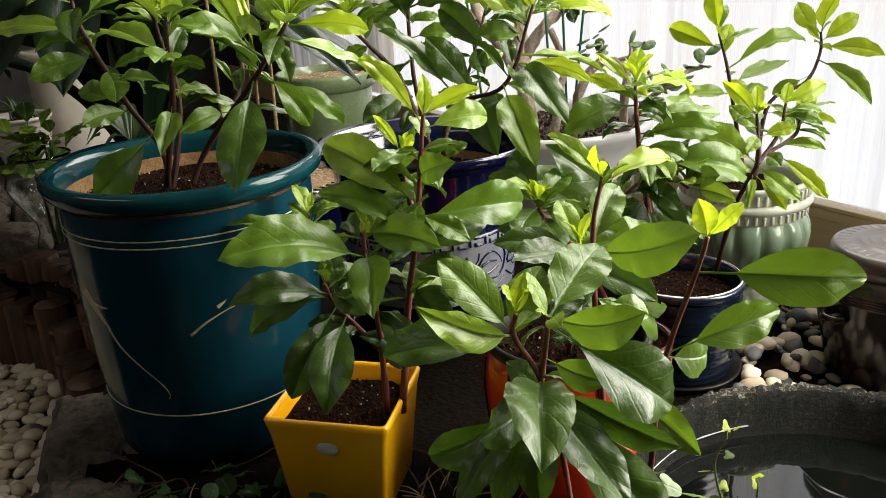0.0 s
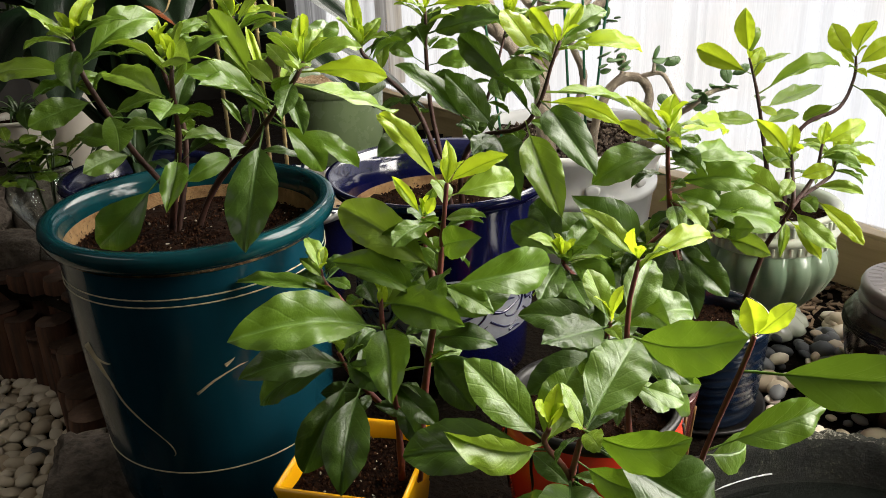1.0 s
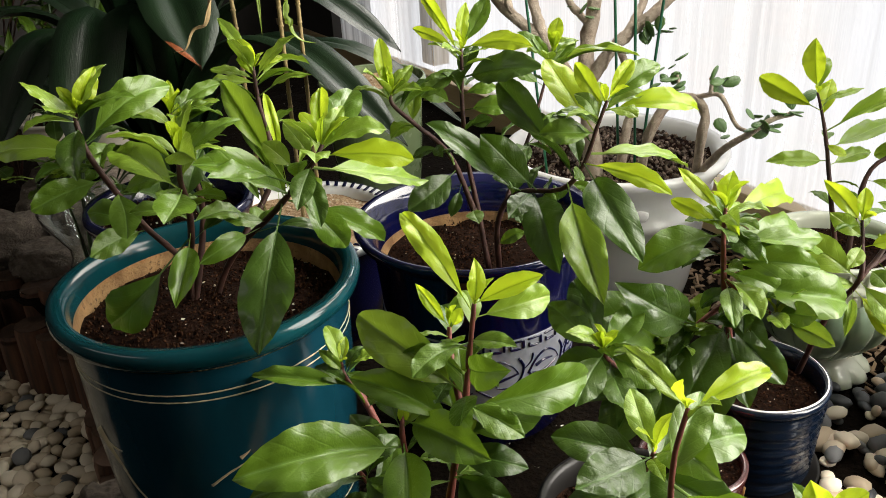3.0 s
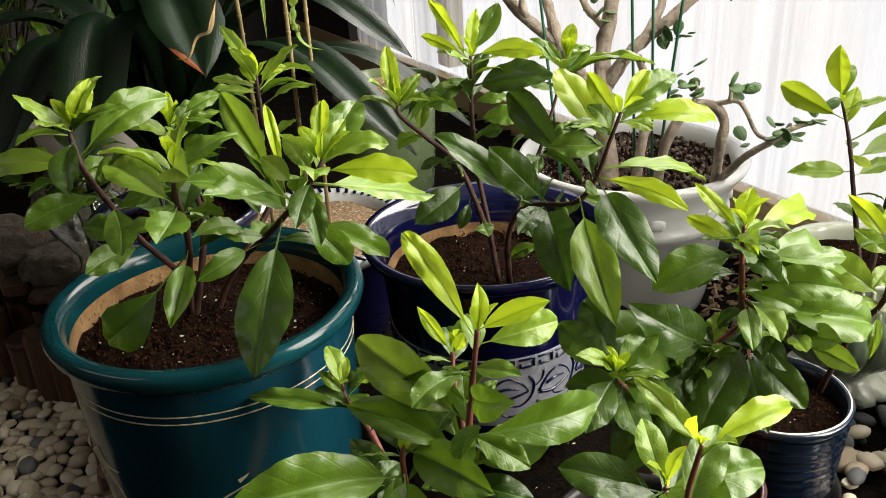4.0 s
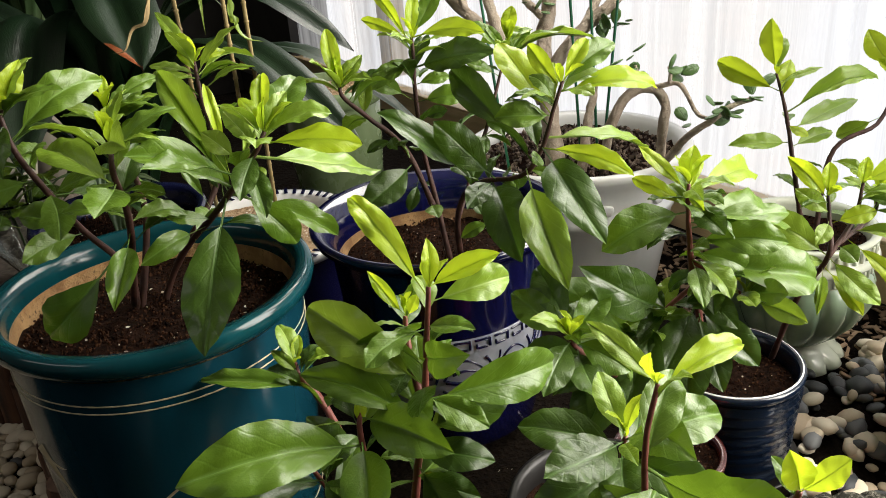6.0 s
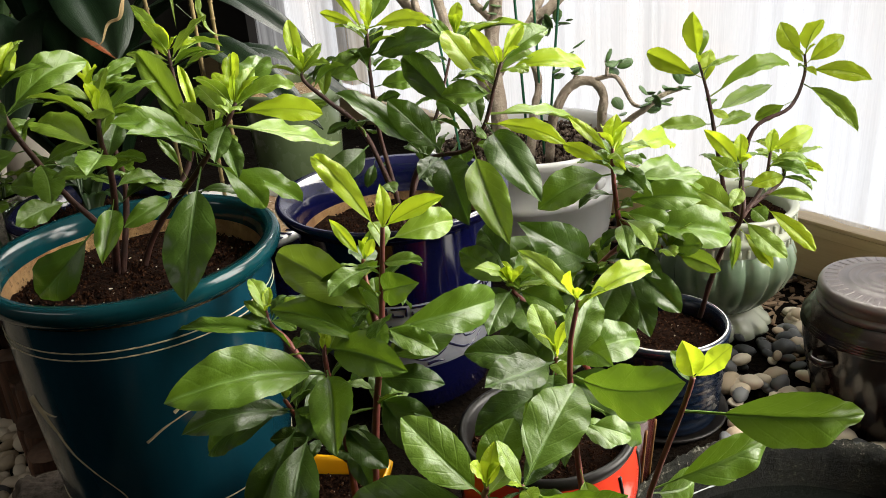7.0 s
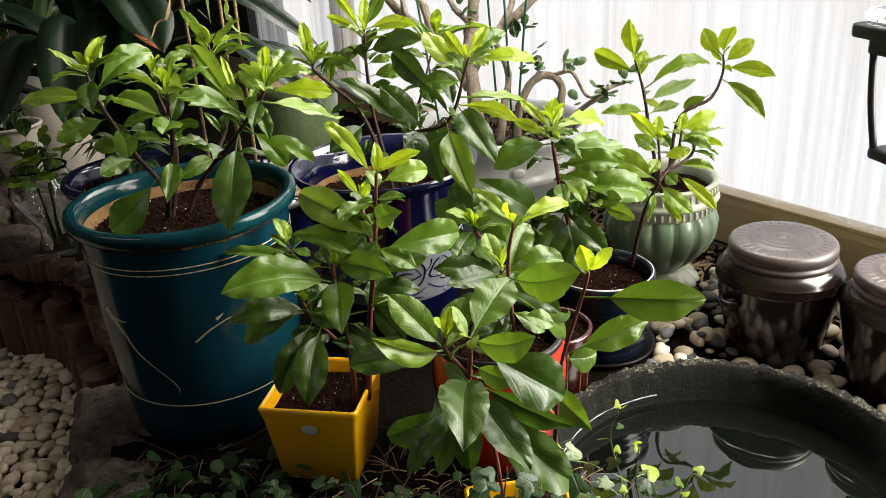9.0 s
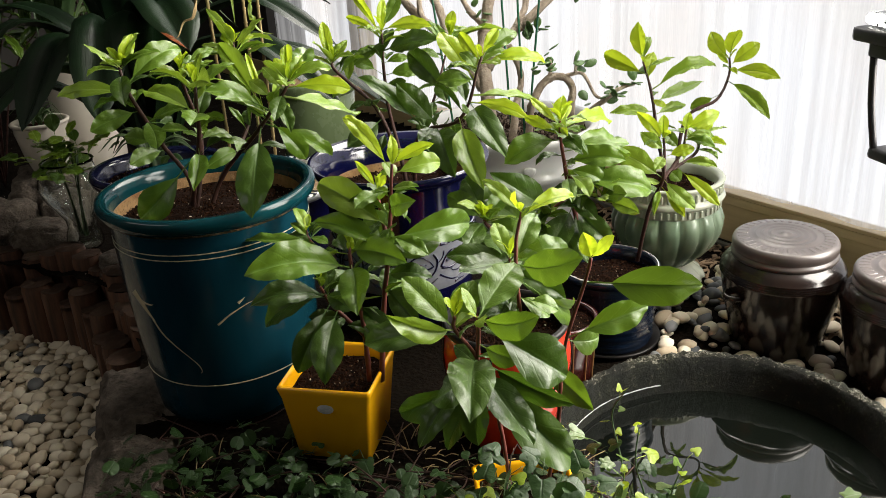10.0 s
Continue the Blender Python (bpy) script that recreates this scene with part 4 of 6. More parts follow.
def pond():
    basin = thing("stone_basin", pose(0.468, 0.826, -0.308), "round mossy stone water basin with a rough rim", "basin")
    prof = [(0.002, 0.001), (0.20, 0.0), (0.235, 0.02), (0.275, 0.13), (0.296, 0.245), (0.297, 0.256), (0.290, 0.264), (0.284, 0.266), (0.277, 0.261), (0.272, 0.248), (0.266, 0.211), (0.259, 0.165), (0.245, 0.13), (0.20, 0.09), (0.002, 0.07)]
    fine = [prof[0]]
    for (r0, z0), (r1, z1) in zip(prof, prof[1:]):
        cuts = max(1, int(math.hypot(r1 - r0, z1 - z0) / 0.0055)) if min(z0, z1) > 0.12 else 1
        fine += [(r0 + (r1 - r0) * q / cuts, z0 + (z1 - z0) * q / cuts) for q in range(1, cuts + 1)]
    bm = lathe(fine, 300)
    for v in bm.verts:
        rough = min(1.0, max(0.25, (v.co.z - 0.16) / 0.09)) * 0.4 if v.co.xy.length < 0.279 else 1.0
        v.co += rough * (Vector((v.co.x, v.co.y, 0)).normalized() * (0.007 * noise.noise(v.co * 40) + 0.005 * noise.noise(v.co * 130)) + Vector((0, 0, 0.006 * noise.noise(v.co * 60 + Vector((3, 0, 0))) + 0.006 * noise.noise(v.co * 150))))
    body = part("body", bm, BASIN, basin)
    body.data.materials.append(SHADED_WET_BASIN)
    for f in body.data.polygons:          # wet moss below the lip, darkened for the inner wall's shade
        if f.center.xy.length < 0.2770 + 0.004 * noise.noise(f.center * 30) and f.center.z > 0.1:
            f.material_index = 1
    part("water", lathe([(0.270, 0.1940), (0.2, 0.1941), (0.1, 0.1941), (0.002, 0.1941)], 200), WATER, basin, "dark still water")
    bm = lathe([(0.2680, 0.2104), (0.2648, 0.2105), (0.2646, 0.2112), (0.2652, 0.2117), (0.2680, 0.2118)], 200)
    bmesh.ops.delete(bm, geom=[f for f in bm.faces if not 0.55 < math.atan2(f.calc_center_median().y, f.calc_center_median().x) / math.pi < 0.98], context="FACES")
    for v in bm.verts:
        v.co += Vector((v.co.x, v.co.y, 0)).normalized() * 0.0018 * noise.noise(v.co * 60)
    part("waterline", bm, SILVER, basin, "thin pale mineral line above the water")


pond()

# ---- plants ----


def blade_mesh(petiole, arch, seed, teeth=0.009):
    """A leaf one unit long and one wide, from its stalk at the origin to its tip on x; its map holds the flat outline."""
    bm = bmesh.new()
    flat = bm.loops.layers.uv.new("flat")
    nx, ny = 40, 5
    own = random.Random(seed * 7.3 + petiole * 31 + arch * 57)
    fold, twist, curl, rise, taper = own.uniform(0.08, 0.42), own.uniform(-0.45, 0.45), own.uniform(0.0, 0.30), own.uniform(0.80, 1.12), own.uniform(0.68, 0.98)
    top = max((q / 50) ** rise * (1 - q / 50) ** taper for q in range(1, 50))
    bow = own.uniform(-0.10, 0.10)
    rows, place_of = [], {}
    for i in range(nx + 1):
        x = i / nx
        u = max(0.0, (x - petiole) / (1 - petiole))
        h = 0.5 * u ** rise * (1 - u) ** taper / top if u > 0 else 0
        h *= 1 + 0.05 * noise.noise(Vector((x * 5, seed, 7.0)))
        h = max(h * (1 + teeth * ((i % 4) - 1.5) * min(1, u * 3)), 0.020 if x < petiole + 0.06 else 0.003)
        mid = arch * 4 * (x ** 1.3) * (1 - x) - curl * (max(0, x - 0.45) ** 2 * 1.6 - x * 0.484)
        row = []
        for j in range(-ny, ny + 1):
            y = h * j / ny
            vein = max(0.0, math.sin(40 * (x - 0.55 * abs(y)) + 1.2)) ** 2
            z = fold * abs(y) * (1 - 0.9 * abs(y)) - (arch * 0.9 + 0.12) * y * y * u
            z -= 0.0045 * u * vein * min(1, abs(y) * 7) + 0.012 * u * math.exp(-(y / 0.05) ** 2)
            z += 0.105 * u * abs(y) * 2 * noise.noise(Vector((x * 6 + seed, 3 * (1 if j > 0 else -1), seed))) + 0.020 * u * noise.noise(Vector((x * 9, y * 9 + seed, seed)))
            t = twist * u
            v = bm.verts.new((x, y * math.cos(t) - z * math.sin(t) + bow * math.sin(x * math.pi), mid + z * math.cos(t) + y * math.sin(t) * 0.6))
            place_of[v] = (x, y)
            row.append(v)
        rows.append(row)
    for a, b in zip(rows, rows[1:]):
        for k in range(2 * ny):
            bm.faces.new((a[k], b[k], b[k + 1], a[k + 1]))
    under = [(r[ny].co.x, r[ny].co.y, r[ny].co.z - 0.006) for r in rows[:-3]]
    tube(under, 0.014, 0.004, 14, 5, bm)
    for f in bm.faces:
        for c in f.loops:
            c[flat].uv = place_of.get(c.vert, (0.0, 0.0))
    bmesh.ops.recalc_face_normals(bm, faces=bm.faces)
    return bm


BLADES = {}


def blade(tone, petiole, arch, seed):
    key = (tone, petiole, arch, seed)
    if key not in BLADES:
        BLADES[key] = mesh_of("leaf", blade_mesh(petiole, arch, seed), LEAF[tone])
    return BLADES[key]


PLANT_AT = {
    "A": (-0.364, 1.058, 0.25), "B": (-0.02, 1.262, 0.235), "C": (-0.085, 0.83, 0.115), "D": (0.101, 0.655, 0.0), "H": (0.150, 0.665, 0.0),
    "E": (0.276, 1.10, 0.15), "F": (0.53, 1.45, 0.14), "G": (0.381, 1.26, 0.035),
}
PLANT_LABEL = {
    "A": "bushy glossy green leafy plant in the teal pot", "B": "bushy leafy plant with drooping leaves in the blue pot", "C": "upright leafy plant with toothed leaves in the yellow pot",
    "D": "leafy plant with broad hanging dark leaves in low pots", "H": "single red-stemmed leafy shoot with broad leaves beside the red pot", "E": "leafy plant with bright young tips in the maroon pot",
    "F": "tall thin leafy plant with yellow-green tips in the green pot", "G": "leafy plant with a dark crooked stem in the small blue pot",
}
plants = {k: thing("leafy_plant", pose(*at), PLANT_LABEL[k], "plant", "leafy plants") for k, at in PLANT_AT.items()}
LINES = {}
RED_STEMS = {"C", "D", "H", "E"}
leaf_random = random.Random(5)


def place(ob, parent, m, base):
    ob.parent = parent
    ob.matrix_parent_inverse = base.inverted()
    ob.matrix_basis = m
    return ob


def name_of(plant):
    return next(k for k, ob in plants.items() if ob is plant)


def stem(plant, key, *points):
    k = name_of(plant)
    thick = 0.0044 if len(points) > 3 else 0.0034
    if k in "DH":
        thick = 0.0031
    mat = STEM_RED if k in RED_STEMS else STEM
    ob = part("stem", tube(points, thick, 0.0020, 26, 8, None, 0.25), mat)
    place(ob, plant, Matrix(), pose(*PLANT_AT[k]))
    LINES[k, key] = [Vector(p) for p in points]


def leaf(plant, key, along, azimuth, rise, length, width, roll, tone, stalk):
    """A leaf from a place along a stem, pointing by azimuth and rise, turned by roll about its midrib."""
    k = name_of(plant)
    line = LINES[k, key]
    u = along * (len(line) - 1)
    i = min(int(u), len(line) - 2)
    at = line[i].lerp(line[i + 1], u - i)
    az, el = radians(azimuth), radians(rise)
    a = Vector((math.cos(el) * math.cos(az), math.cos(el) * math.sin(az), math.sin(el)))
    ref = (Vector((0, 0, 1)) - a * a.z).normalized()
    n = Matrix.Rotation(radians(roll), 3, a) @ ref
    side = n.cross(a)
    width = min(width * 1.10, max(width, 0.46 * length))
    m = Matrix.Translation(at) @ Matrix((a * length, side * width, n * length)).transposed().to_4x4()
    petiole = min((0.08, 0.14, 0.22, 0.32), key=lambda q: abs(q - max(0.8 * stalk, 0.13 if length > 0.07 else 0.08)))
    arch = leaf_random.choice((0.05, 0.10, 0.16)) if tone != "y" else leaf_random.choice((0.03, 0.09))
    ob = part("leaf", blade(tone, petiole, arch, leaf_random.choice((1.0, 4.0, 9.0, 13.0, 17.0))), None)
    place(ob, plant, m, pose(*PLANT_AT[k]))


def leafy_plants():
    p = plants['A']
    stem(p, 'r', (-0.377, 1.057, 0.263), (-0.331, 1.080, 0.369), (-0.248, 1.021, 0.459), (-0.191, 0.970, 0.526), (-0.177, 0.971, 0.548))
    stem(p, 'l', (-0.386, 1.061, 0.272), (-0.375, 1.054, 0.374), (-0.393, 1.010, 0.450), (-0.415, 0.980, 0.533), (-0.426, 0.986, 0.572), (-0.424, 0.990, 0.581))
    stem(p, 'm', (-0.380, 1.058, 0.335), (-0.327, 0.980, 0.463), (-0.306, 0.927, 0.534), (-0.305, 0.936, 0.555))
    stem(p, 'n', (-0.378, 1.056, 0.307), (-0.355, 1.086, 0.435), (-0.363, 1.072, 0.527), (-0.365, 1.073, 0.554))
    stem(p, 'b', (-0.331, 1.080, 0.369), (-0.285, 1.146, 0.451), (-0.300, 1.184, 0.536), (-0.305, 1.200, 0.572))
    leaf(p, 'l', 0.93, 47, 58, 0.053, 0.021, 74, 'y', 0.01)
    leaf(p, 'l', 0.70, 48, 20, 0.107, 0.033, 43, 'm', 0.09)
    leaf(p, 'l', 0.65, -175, 1, 0.104, 0.028, -33, 'l', 0.07)
    leaf(p, 'l', 0.55, -145, -12, 0.078, 0.028, -59, 'm', 0.20)
    leaf(p, 'l', 0.38, -121, -2, 0.072, 0.026, -37, 'm', 0.15)
    leaf(p, 'm', 0.57, 148, 14, 0.104, 0.038, -23, 'l', 0.06)
    leaf(p, 'm', 0.60, -82, -2, 0.079, 0.035, -24, 'm', 0.41)
    leaf(p, 'm', 0.30, -84, -23, 0.100, 0.025, -22, 'm', 0.40)
    leaf(p, 'm', 0.28, -173, -43, 0.146, 0.046, -88, 'd', 0.37)
    leaf(p, 'r', 0.55, -91, -35, 0.172, 0.050, -16, 'd', 0.29)
    leaf(p, 'r', 0.60, 32, -54, 0.096, 0.029, 79, 'm', 0.26)
    leaf(p, 'r', 0.57, 28, -35, 0.130, 0.022, 41, 'm', 0.43)
    leaf(p, 'r', 0.75, 53, -23, 0.172, 0.040, 46, 'l', 0.12)
    leaf(p, 'r', 0.88, 8, -7, 0.095, 0.021, 35, 'y', 0.10)
    leaf(p, 'r', 0.72, 68, 30, 0.115, 0.034, 37, 'm', 0.33)
    leaf(p, 'r', 0.62, 148, 52, 0.134, 0.026, -32, 'l', 0.50)
    leaf(p, 'n', 0.85, 20, 20, 0.049, 0.016, 49, 'm', 0.09)
    leaf(p, 'n', 0.78, 77, 62, 0.029, 0.010, 35, 'y', 0.11)
    leaf(p, 'n', 0.62, 11, 42, 0.040, 0.015, 58, 'm', 0.50)
    leaf(p, 'r', 0.60, -117, 28, 0.117, 0.039, -44, 'm', 0.18)
    leaf(p, 'r', 0.65, -136, 26, 0.116, 0.030, -53, 'm', 0.42)
    leaf(p, 'r', 0.95, 96, 39, 0.072, 0.017, 7, 'y', 0.17)
    leaf(p, 'r', 0.60, 113, 45, 0.121, 0.012, -5, 'y', 0.50)
    leaf(p, 'b', 0.88, -17, 40, 0.082, 0.025, 55, 'l', 0.09)
    leaf(p, 'b', 0.88, 132, 49, 0.041, 0.016, -23, 'y', 0.16)
    leaf(p, 'b', 1.00, 147, 46, 0.077, 0.015, -23, 'l', 0.11)
    leaf(p, 'b', 1.00, 22, 11, 0.038, 0.011, 39, 'y', 0.21)
    leaf(p, 'l', 0.40, -170, 20, 0.058, 0.030, -36, 'm', 0.40)
    leaf(p, 'm', 0.62, 72, 54, 0.043, 0.015, 38, 'l', 0.23)
    leaf(p, 'r', 0.45, -148, 18, 0.049, 0.019, -44, 'm', 0.12)
    leaf(p, 'r', 0.42, -124, -6, 0.085, 0.021, -47, 'm', 0.40)
    leaf(p, 'r', 0.70, 180, 45, 0.052, 0.020, -45, 'l', 0.42)
    leaf(p, 'r', 0.72, -45, -46, 0.024, 0.017, 23, 'l', 0.50)
    leaf(p, 'r', 0.57, 132, 41, 0.106, 0.016, -16, 'm', 0.50)
    leaf(p, 'l', 0.65, 163, 34, 0.024, 0.008, -37, 'y', 0.32)
    leaf(p, 'n', 0.62, -8, 15, 0.060, 0.013, 36, 'm', 0.49)
    leaf(p, 'b', 0.70, -19, 21, 0.086, 0.015, 40, 'l', 0.50)
    leaf(p, 'm', 0.40, -160, 12, 0.057, 0.015, -34, 'm', 0.27)
    leaf(p, 'l', 0.50, 76, -29, 0.072, 0.025, 49, 'd', 0.50)
    leaf(p, 'r', 0.40, 15, -6, 0.081, 0.015, 33, 'd', 0.34)
    leaf(p, 'n', 1.00, 36, 21, 0.064, 0.015, 38, 'm', 0.42)
    leaf(p, 'n', 0.62, -28, 14, 0.067, 0.013, 59, 'm', 0.50)
    leaf(p, 'r', 0.60, 75, 28, 0.103, 0.015, 21, 'l', 0.50)
    leaf(p, 'l', 0.53, 106, -34, 0.047, 0.030, 33, 'd', 0.50)
    leaf(p, 'r', 0.47, 145, 48, 0.064, 0.012, -26, 'm', 0.50)
    leaf(p, 'r', 0.53, 103, 26, 0.069, 0.016, 4, 'm', 0.50)
    leaf(p, 'm', 0.25, 35, 24, 0.061, 0.016, 41, 'd', 0.39)
    p = plants['B']
    stem(p, 'r', (-0.013, 1.262, 0.253), (-0.014, 1.245, 0.336), (0.010, 1.219, 0.391), (0.066, 1.169, 0.416), (0.090, 1.154, 0.451), (0.106, 1.148, 0.504), (0.116, 1.151, 0.531))
    stem(p, 'c', (-0.028, 1.271, 0.253), (-0.042, 1.289, 0.340), (-0.055, 1.301, 0.415), (-0.059, 1.304, 0.491), (-0.057, 1.303, 0.536), (-0.058, 1.315, 0.561))
    stem(p, 'l', (-0.042, 1.282, 0.326), (-0.076, 1.280, 0.422), (-0.115, 1.247, 0.477), (-0.141, 1.227, 0.511), (-0.145, 1.233, 0.524))
    stem(p, 'k', (-0.015, 1.282, 0.319), (0.035, 1.380, 0.423), (0.071, 1.453, 0.521))
    leaf(p, 'l', 0.93, 114, 64, 0.076, 0.020, -12, 'y', 0.02)
    leaf(p, 'l', 0.93, 35, 46, 0.050, 0.015, 52, 'l', 0.30)
    leaf(p, 'l', 0.90, 140, 75, 0.041, 0.016, -37, 'y', 0.07)
    leaf(p, 'l', 0.55, 70, 68, 0.047, 0.017, 24, 'l', 0.11)
    leaf(p, 'r', 0.35, -154, 43, 0.167, 0.037, -73, 'd', 0.46)
    leaf(p, 'r', 0.42, -145, 48, 0.125, 0.038, -93, 'd', 0.24)
    leaf(p, 'l', 0.20, -134, -20, 0.095, 0.041, -45, 'd', 0.18)
    leaf(p, 'l', 0.15, -112, -42, 0.052, 0.016, -22, 'd', 0.50)
    leaf(p, 'l', 0.05, -75, -10, 0.040, 0.024, 17, 'm', 0.36)
    leaf(p, 'r', 0.10, -13, 32, 0.043, 0.017, 55, 'm', 0.00)
    leaf(p, 'r', 0.40, -77, -25, 0.132, 0.050, 23, 'd', 0.18)
    leaf(p, 'r', 0.55, -80, -25, 0.183, 0.043, 21, 'l', 0.25)
    leaf(p, 'r', 0.68, -73, -18, 0.173, 0.042, 36, 'd', 0.43)
    leaf(p, 'r', 0.68, -25, -13, 0.110, 0.021, 33, 'y', 0.20)
    leaf(p, 'r', 0.72, 26, -17, 0.155, 0.024, 26, 'l', 0.21)
    leaf(p, 'r', 0.93, 16, -6, 0.121, 0.029, 43, 'y', 0.07)
    leaf(p, 'k', 0.88, -56, 16, 0.198, 0.026, 33, 'l', 0.38)
    leaf(p, 'r', 0.80, 125, 37, 0.117, 0.036, -36, 'y', 0.09)
    leaf(p, 'r', 0.95, 131, 42, 0.066, 0.019, -40, 'y', 0.07)
    leaf(p, 'r', 1.00, 37, 47, 0.055, 0.017, 40, 'y', 0.06)
    leaf(p, 'r', 0.97, 33, 23, 0.086, 0.028, 33, 'm', 0.10)
    leaf(p, 'r', 0.80, -171, 4, 0.066, 0.028, -56, 'm', 0.10)
    leaf(p, 'r', 0.60, 127, 30, 0.175, 0.038, -44, 'd', 0.46)
    leaf(p, 'r', 0.65, -114, -12, 0.022, 0.021, -56, 'm', 0.32)
    leaf(p, 'r', 0.42, -46, -19, 0.032, 0.016, 34, 'm', 0.50)
    leaf(p, 'c', 0.75, -29, 11, 0.123, 0.043, 48, 'd', 0.07)
    leaf(p, 'c', 1.00, -14, 2, 0.097, 0.022, 38, 'y', 0.05)
    leaf(p, 'c', 0.82, -151, -26, 0.074, 0.024, -42, 'm', 0.15)
    leaf(p, 'c', 1.00, 74, 63, 0.061, 0.016, 18, 'y', 0.05)
    leaf(p, 'c', 1.00, 41, 51, 0.076, 0.024, 48, 'm', 0.18)
    leaf(p, 'c', 0.90, 149, 52, 0.103, 0.013, -39, 'y', 0.04)
    leaf(p, 'c', 0.97, 164, 23, 0.073, 0.011, -44, 'y', 0.30)
    leaf(p, 'c', 0.57, -6, 3, 0.070, 0.024, 45, 'm', 0.24)
    leaf(p, 'c', 0.65, 2, 7, 0.048, 0.016, 46, 'm', 0.19)
    leaf(p, 'k', 0.97, 58, 70, 0.056, 0.021, 27, 'y', 0.20)
    leaf(p, 'k', 0.95, 170, 49, 0.048, 0.014, -55, 'm', 0.20)
    leaf(p, 'c', 0.57, 175, 29, 0.068, 0.026, -53, 'm', 0.50)
    leaf(p, 'r', 0.28, 71, 37, 0.056, 0.024, 13, 'd', 0.50)
    leaf(p, 'c', 0.50, -9, 21, 0.042, 0.017, 48, 'd', 0.42)
    leaf(p, 'k', 0.42, 25, 26, 0.076, 0.026, 38, 'm', 0.23)
    leaf(p, 'r', 0.35, 128, 10, 0.053, 0.019, -31, 'd', 0.14)
    leaf(p, 'k', 0.78, -174, 27, 0.053, 0.018, -52, 'm', 0.24)
    leaf(p, 'k', 0.88, 43, 33, 0.067, 0.027, 36, 'm', 0.09)
    leaf(p, 'l', 0.33, -174, -19, 0.040, 0.015, -53, 'd', 0.14)
    leaf(p, 'r', 0.55, -9, -24, 0.035, 0.012, 43, 'm', 0.14)
    p = plants['C']
    stem(p, 'a', (-0.073, 0.829, 0.113), (-0.058, 0.831, 0.245), (-0.042, 0.816, 0.337), (-0.034, 0.815, 0.409), (-0.028, 0.815, 0.458))
    stem(p, 'b', (-0.043, 0.818, 0.340), (-0.053, 0.850, 0.388), (-0.054, 0.859, 0.409))
    stem(p, 'c', (-0.091, 0.830, 0.115), (-0.090, 0.820, 0.216), (-0.097, 0.810, 0.317), (-0.097, 0.820, 0.341))
    stem(p, 'd', (-0.091, 0.823, 0.197), (-0.134, 0.826, 0.250), (-0.145, 0.818, 0.282))
    stem(p, 'e', (-0.102, 0.842, 0.240), (-0.149, 0.909, 0.289), (-0.169, 0.919, 0.312), (-0.174, 0.926, 0.327))
    leaf(p, 'a', 0.95, 127, 27, 0.124, 0.022, -29, 'y', 0.17)
    leaf(p, 'a', 1.00, 82, 80, 0.040, 0.014, 20, 'y', 0.01)
    leaf(p, 'a', 1.00, 8, 21, 0.062, 0.017, 45, 'y', 0.07)
    leaf(p, 'a', 0.93, 28, 1, 0.075, 0.026, 47, 'l', 0.11)
    leaf(p, 'b', 1.00, 165, 54, 0.051, 0.011, -51, 'y', 0.20)
    leaf(p, 'b', 0.90, -1, 64, 0.028, 0.010, 80, 'y', 0.40)
    leaf(p, 'a', 0.60, 157, 29, 0.121, 0.041, -53, 'l', 0.03)
    leaf(p, 'a', 0.70, -48, 24, 0.060, 0.031, 76, 'm', 0.14)
    leaf(p, 'a', 0.55, 29, -4, 0.131, 0.041, 57, 'm', 0.04)
    leaf(p, 'e', 0.90, 123, 42, 0.048, 0.020, 0, 'l', 0.07)
    leaf(p, 'e', 0.80, 160, 36, 0.035, 0.011, -35, 'l', 0.01)
    leaf(p, 'e', 0.57, -175, 10, 0.105, 0.022, -34, 'm', 0.02)
    leaf(p, 'a', 0.47, 180, 30, 0.113, 0.029, -40, 'm', 0.18)
    leaf(p, 'c', 0.93, -34, 0, 0.097, 0.037, 42, 'm', 0.03)
    leaf(p, 'c', 0.85, 75, 66, 0.025, 0.010, 19, 'y', 0.05)
    leaf(p, 'c', 0.65, -145, 14, 0.160, 0.047, -44, 'm', 0.02)
    leaf(p, 'a', 0.47, 113, 27, 0.081, 0.035, -17, 'm', 0.24)
    leaf(p, 'c', 0.68, -82, -17, 0.103, 0.039, 7, 'm', 0.13)
    leaf(p, 'd', 0.78, -155, 6, 0.108, 0.039, -39, 'd', 0.14)
    leaf(p, 'd', 0.78, 180, -27, 0.104, 0.040, -40, 'd', 0.14)
    leaf(p, 'd', 0.82, -47, -7, 0.063, 0.025, 33, 'd', 0.16)
    leaf(p, 'd', 0.95, 80, 70, 0.033, 0.014, 16, 'm', 0.11)
    leaf(p, 'd', 0.53, -133, -48, 0.110, 0.039, -40, 'd', 0.03)
    leaf(p, 'd', 0.40, -99, -33, 0.117, 0.042, -15, 'd', 0.13)
    leaf(p, 'a', 0.45, 24, 10, 0.091, 0.037, 44, 'm', 0.11)
    leaf(p, 'a', 0.38, -16, -0, 0.068, 0.030, 44, 'd', 0.10)
    leaf(p, 'a', 0.30, -25, -6, 0.062, 0.027, 40, 'd', 0.05)
    leaf(p, 'a', 0.33, -47, -32, 0.076, 0.034, 30, 'd', 0.07)
    leaf(p, 'c', 0.45, -41, -27, 0.068, 0.028, 32, 'd', 0.21)
    leaf(p, 'a', 0.42, 38, 23, 0.064, 0.022, 42, 'l', 0.15)
    leaf(p, 'e', 0.07, 148, 34, 0.071, 0.031, -37, 'd', 0.13)
    leaf(p, 'c', 0.75, 113, 8, 0.065, 0.022, -17, 'd', 0.31)
    leaf(p, 'a', 0.15, -169, 26, 0.056, 0.018, -53, 'd', 0.23)
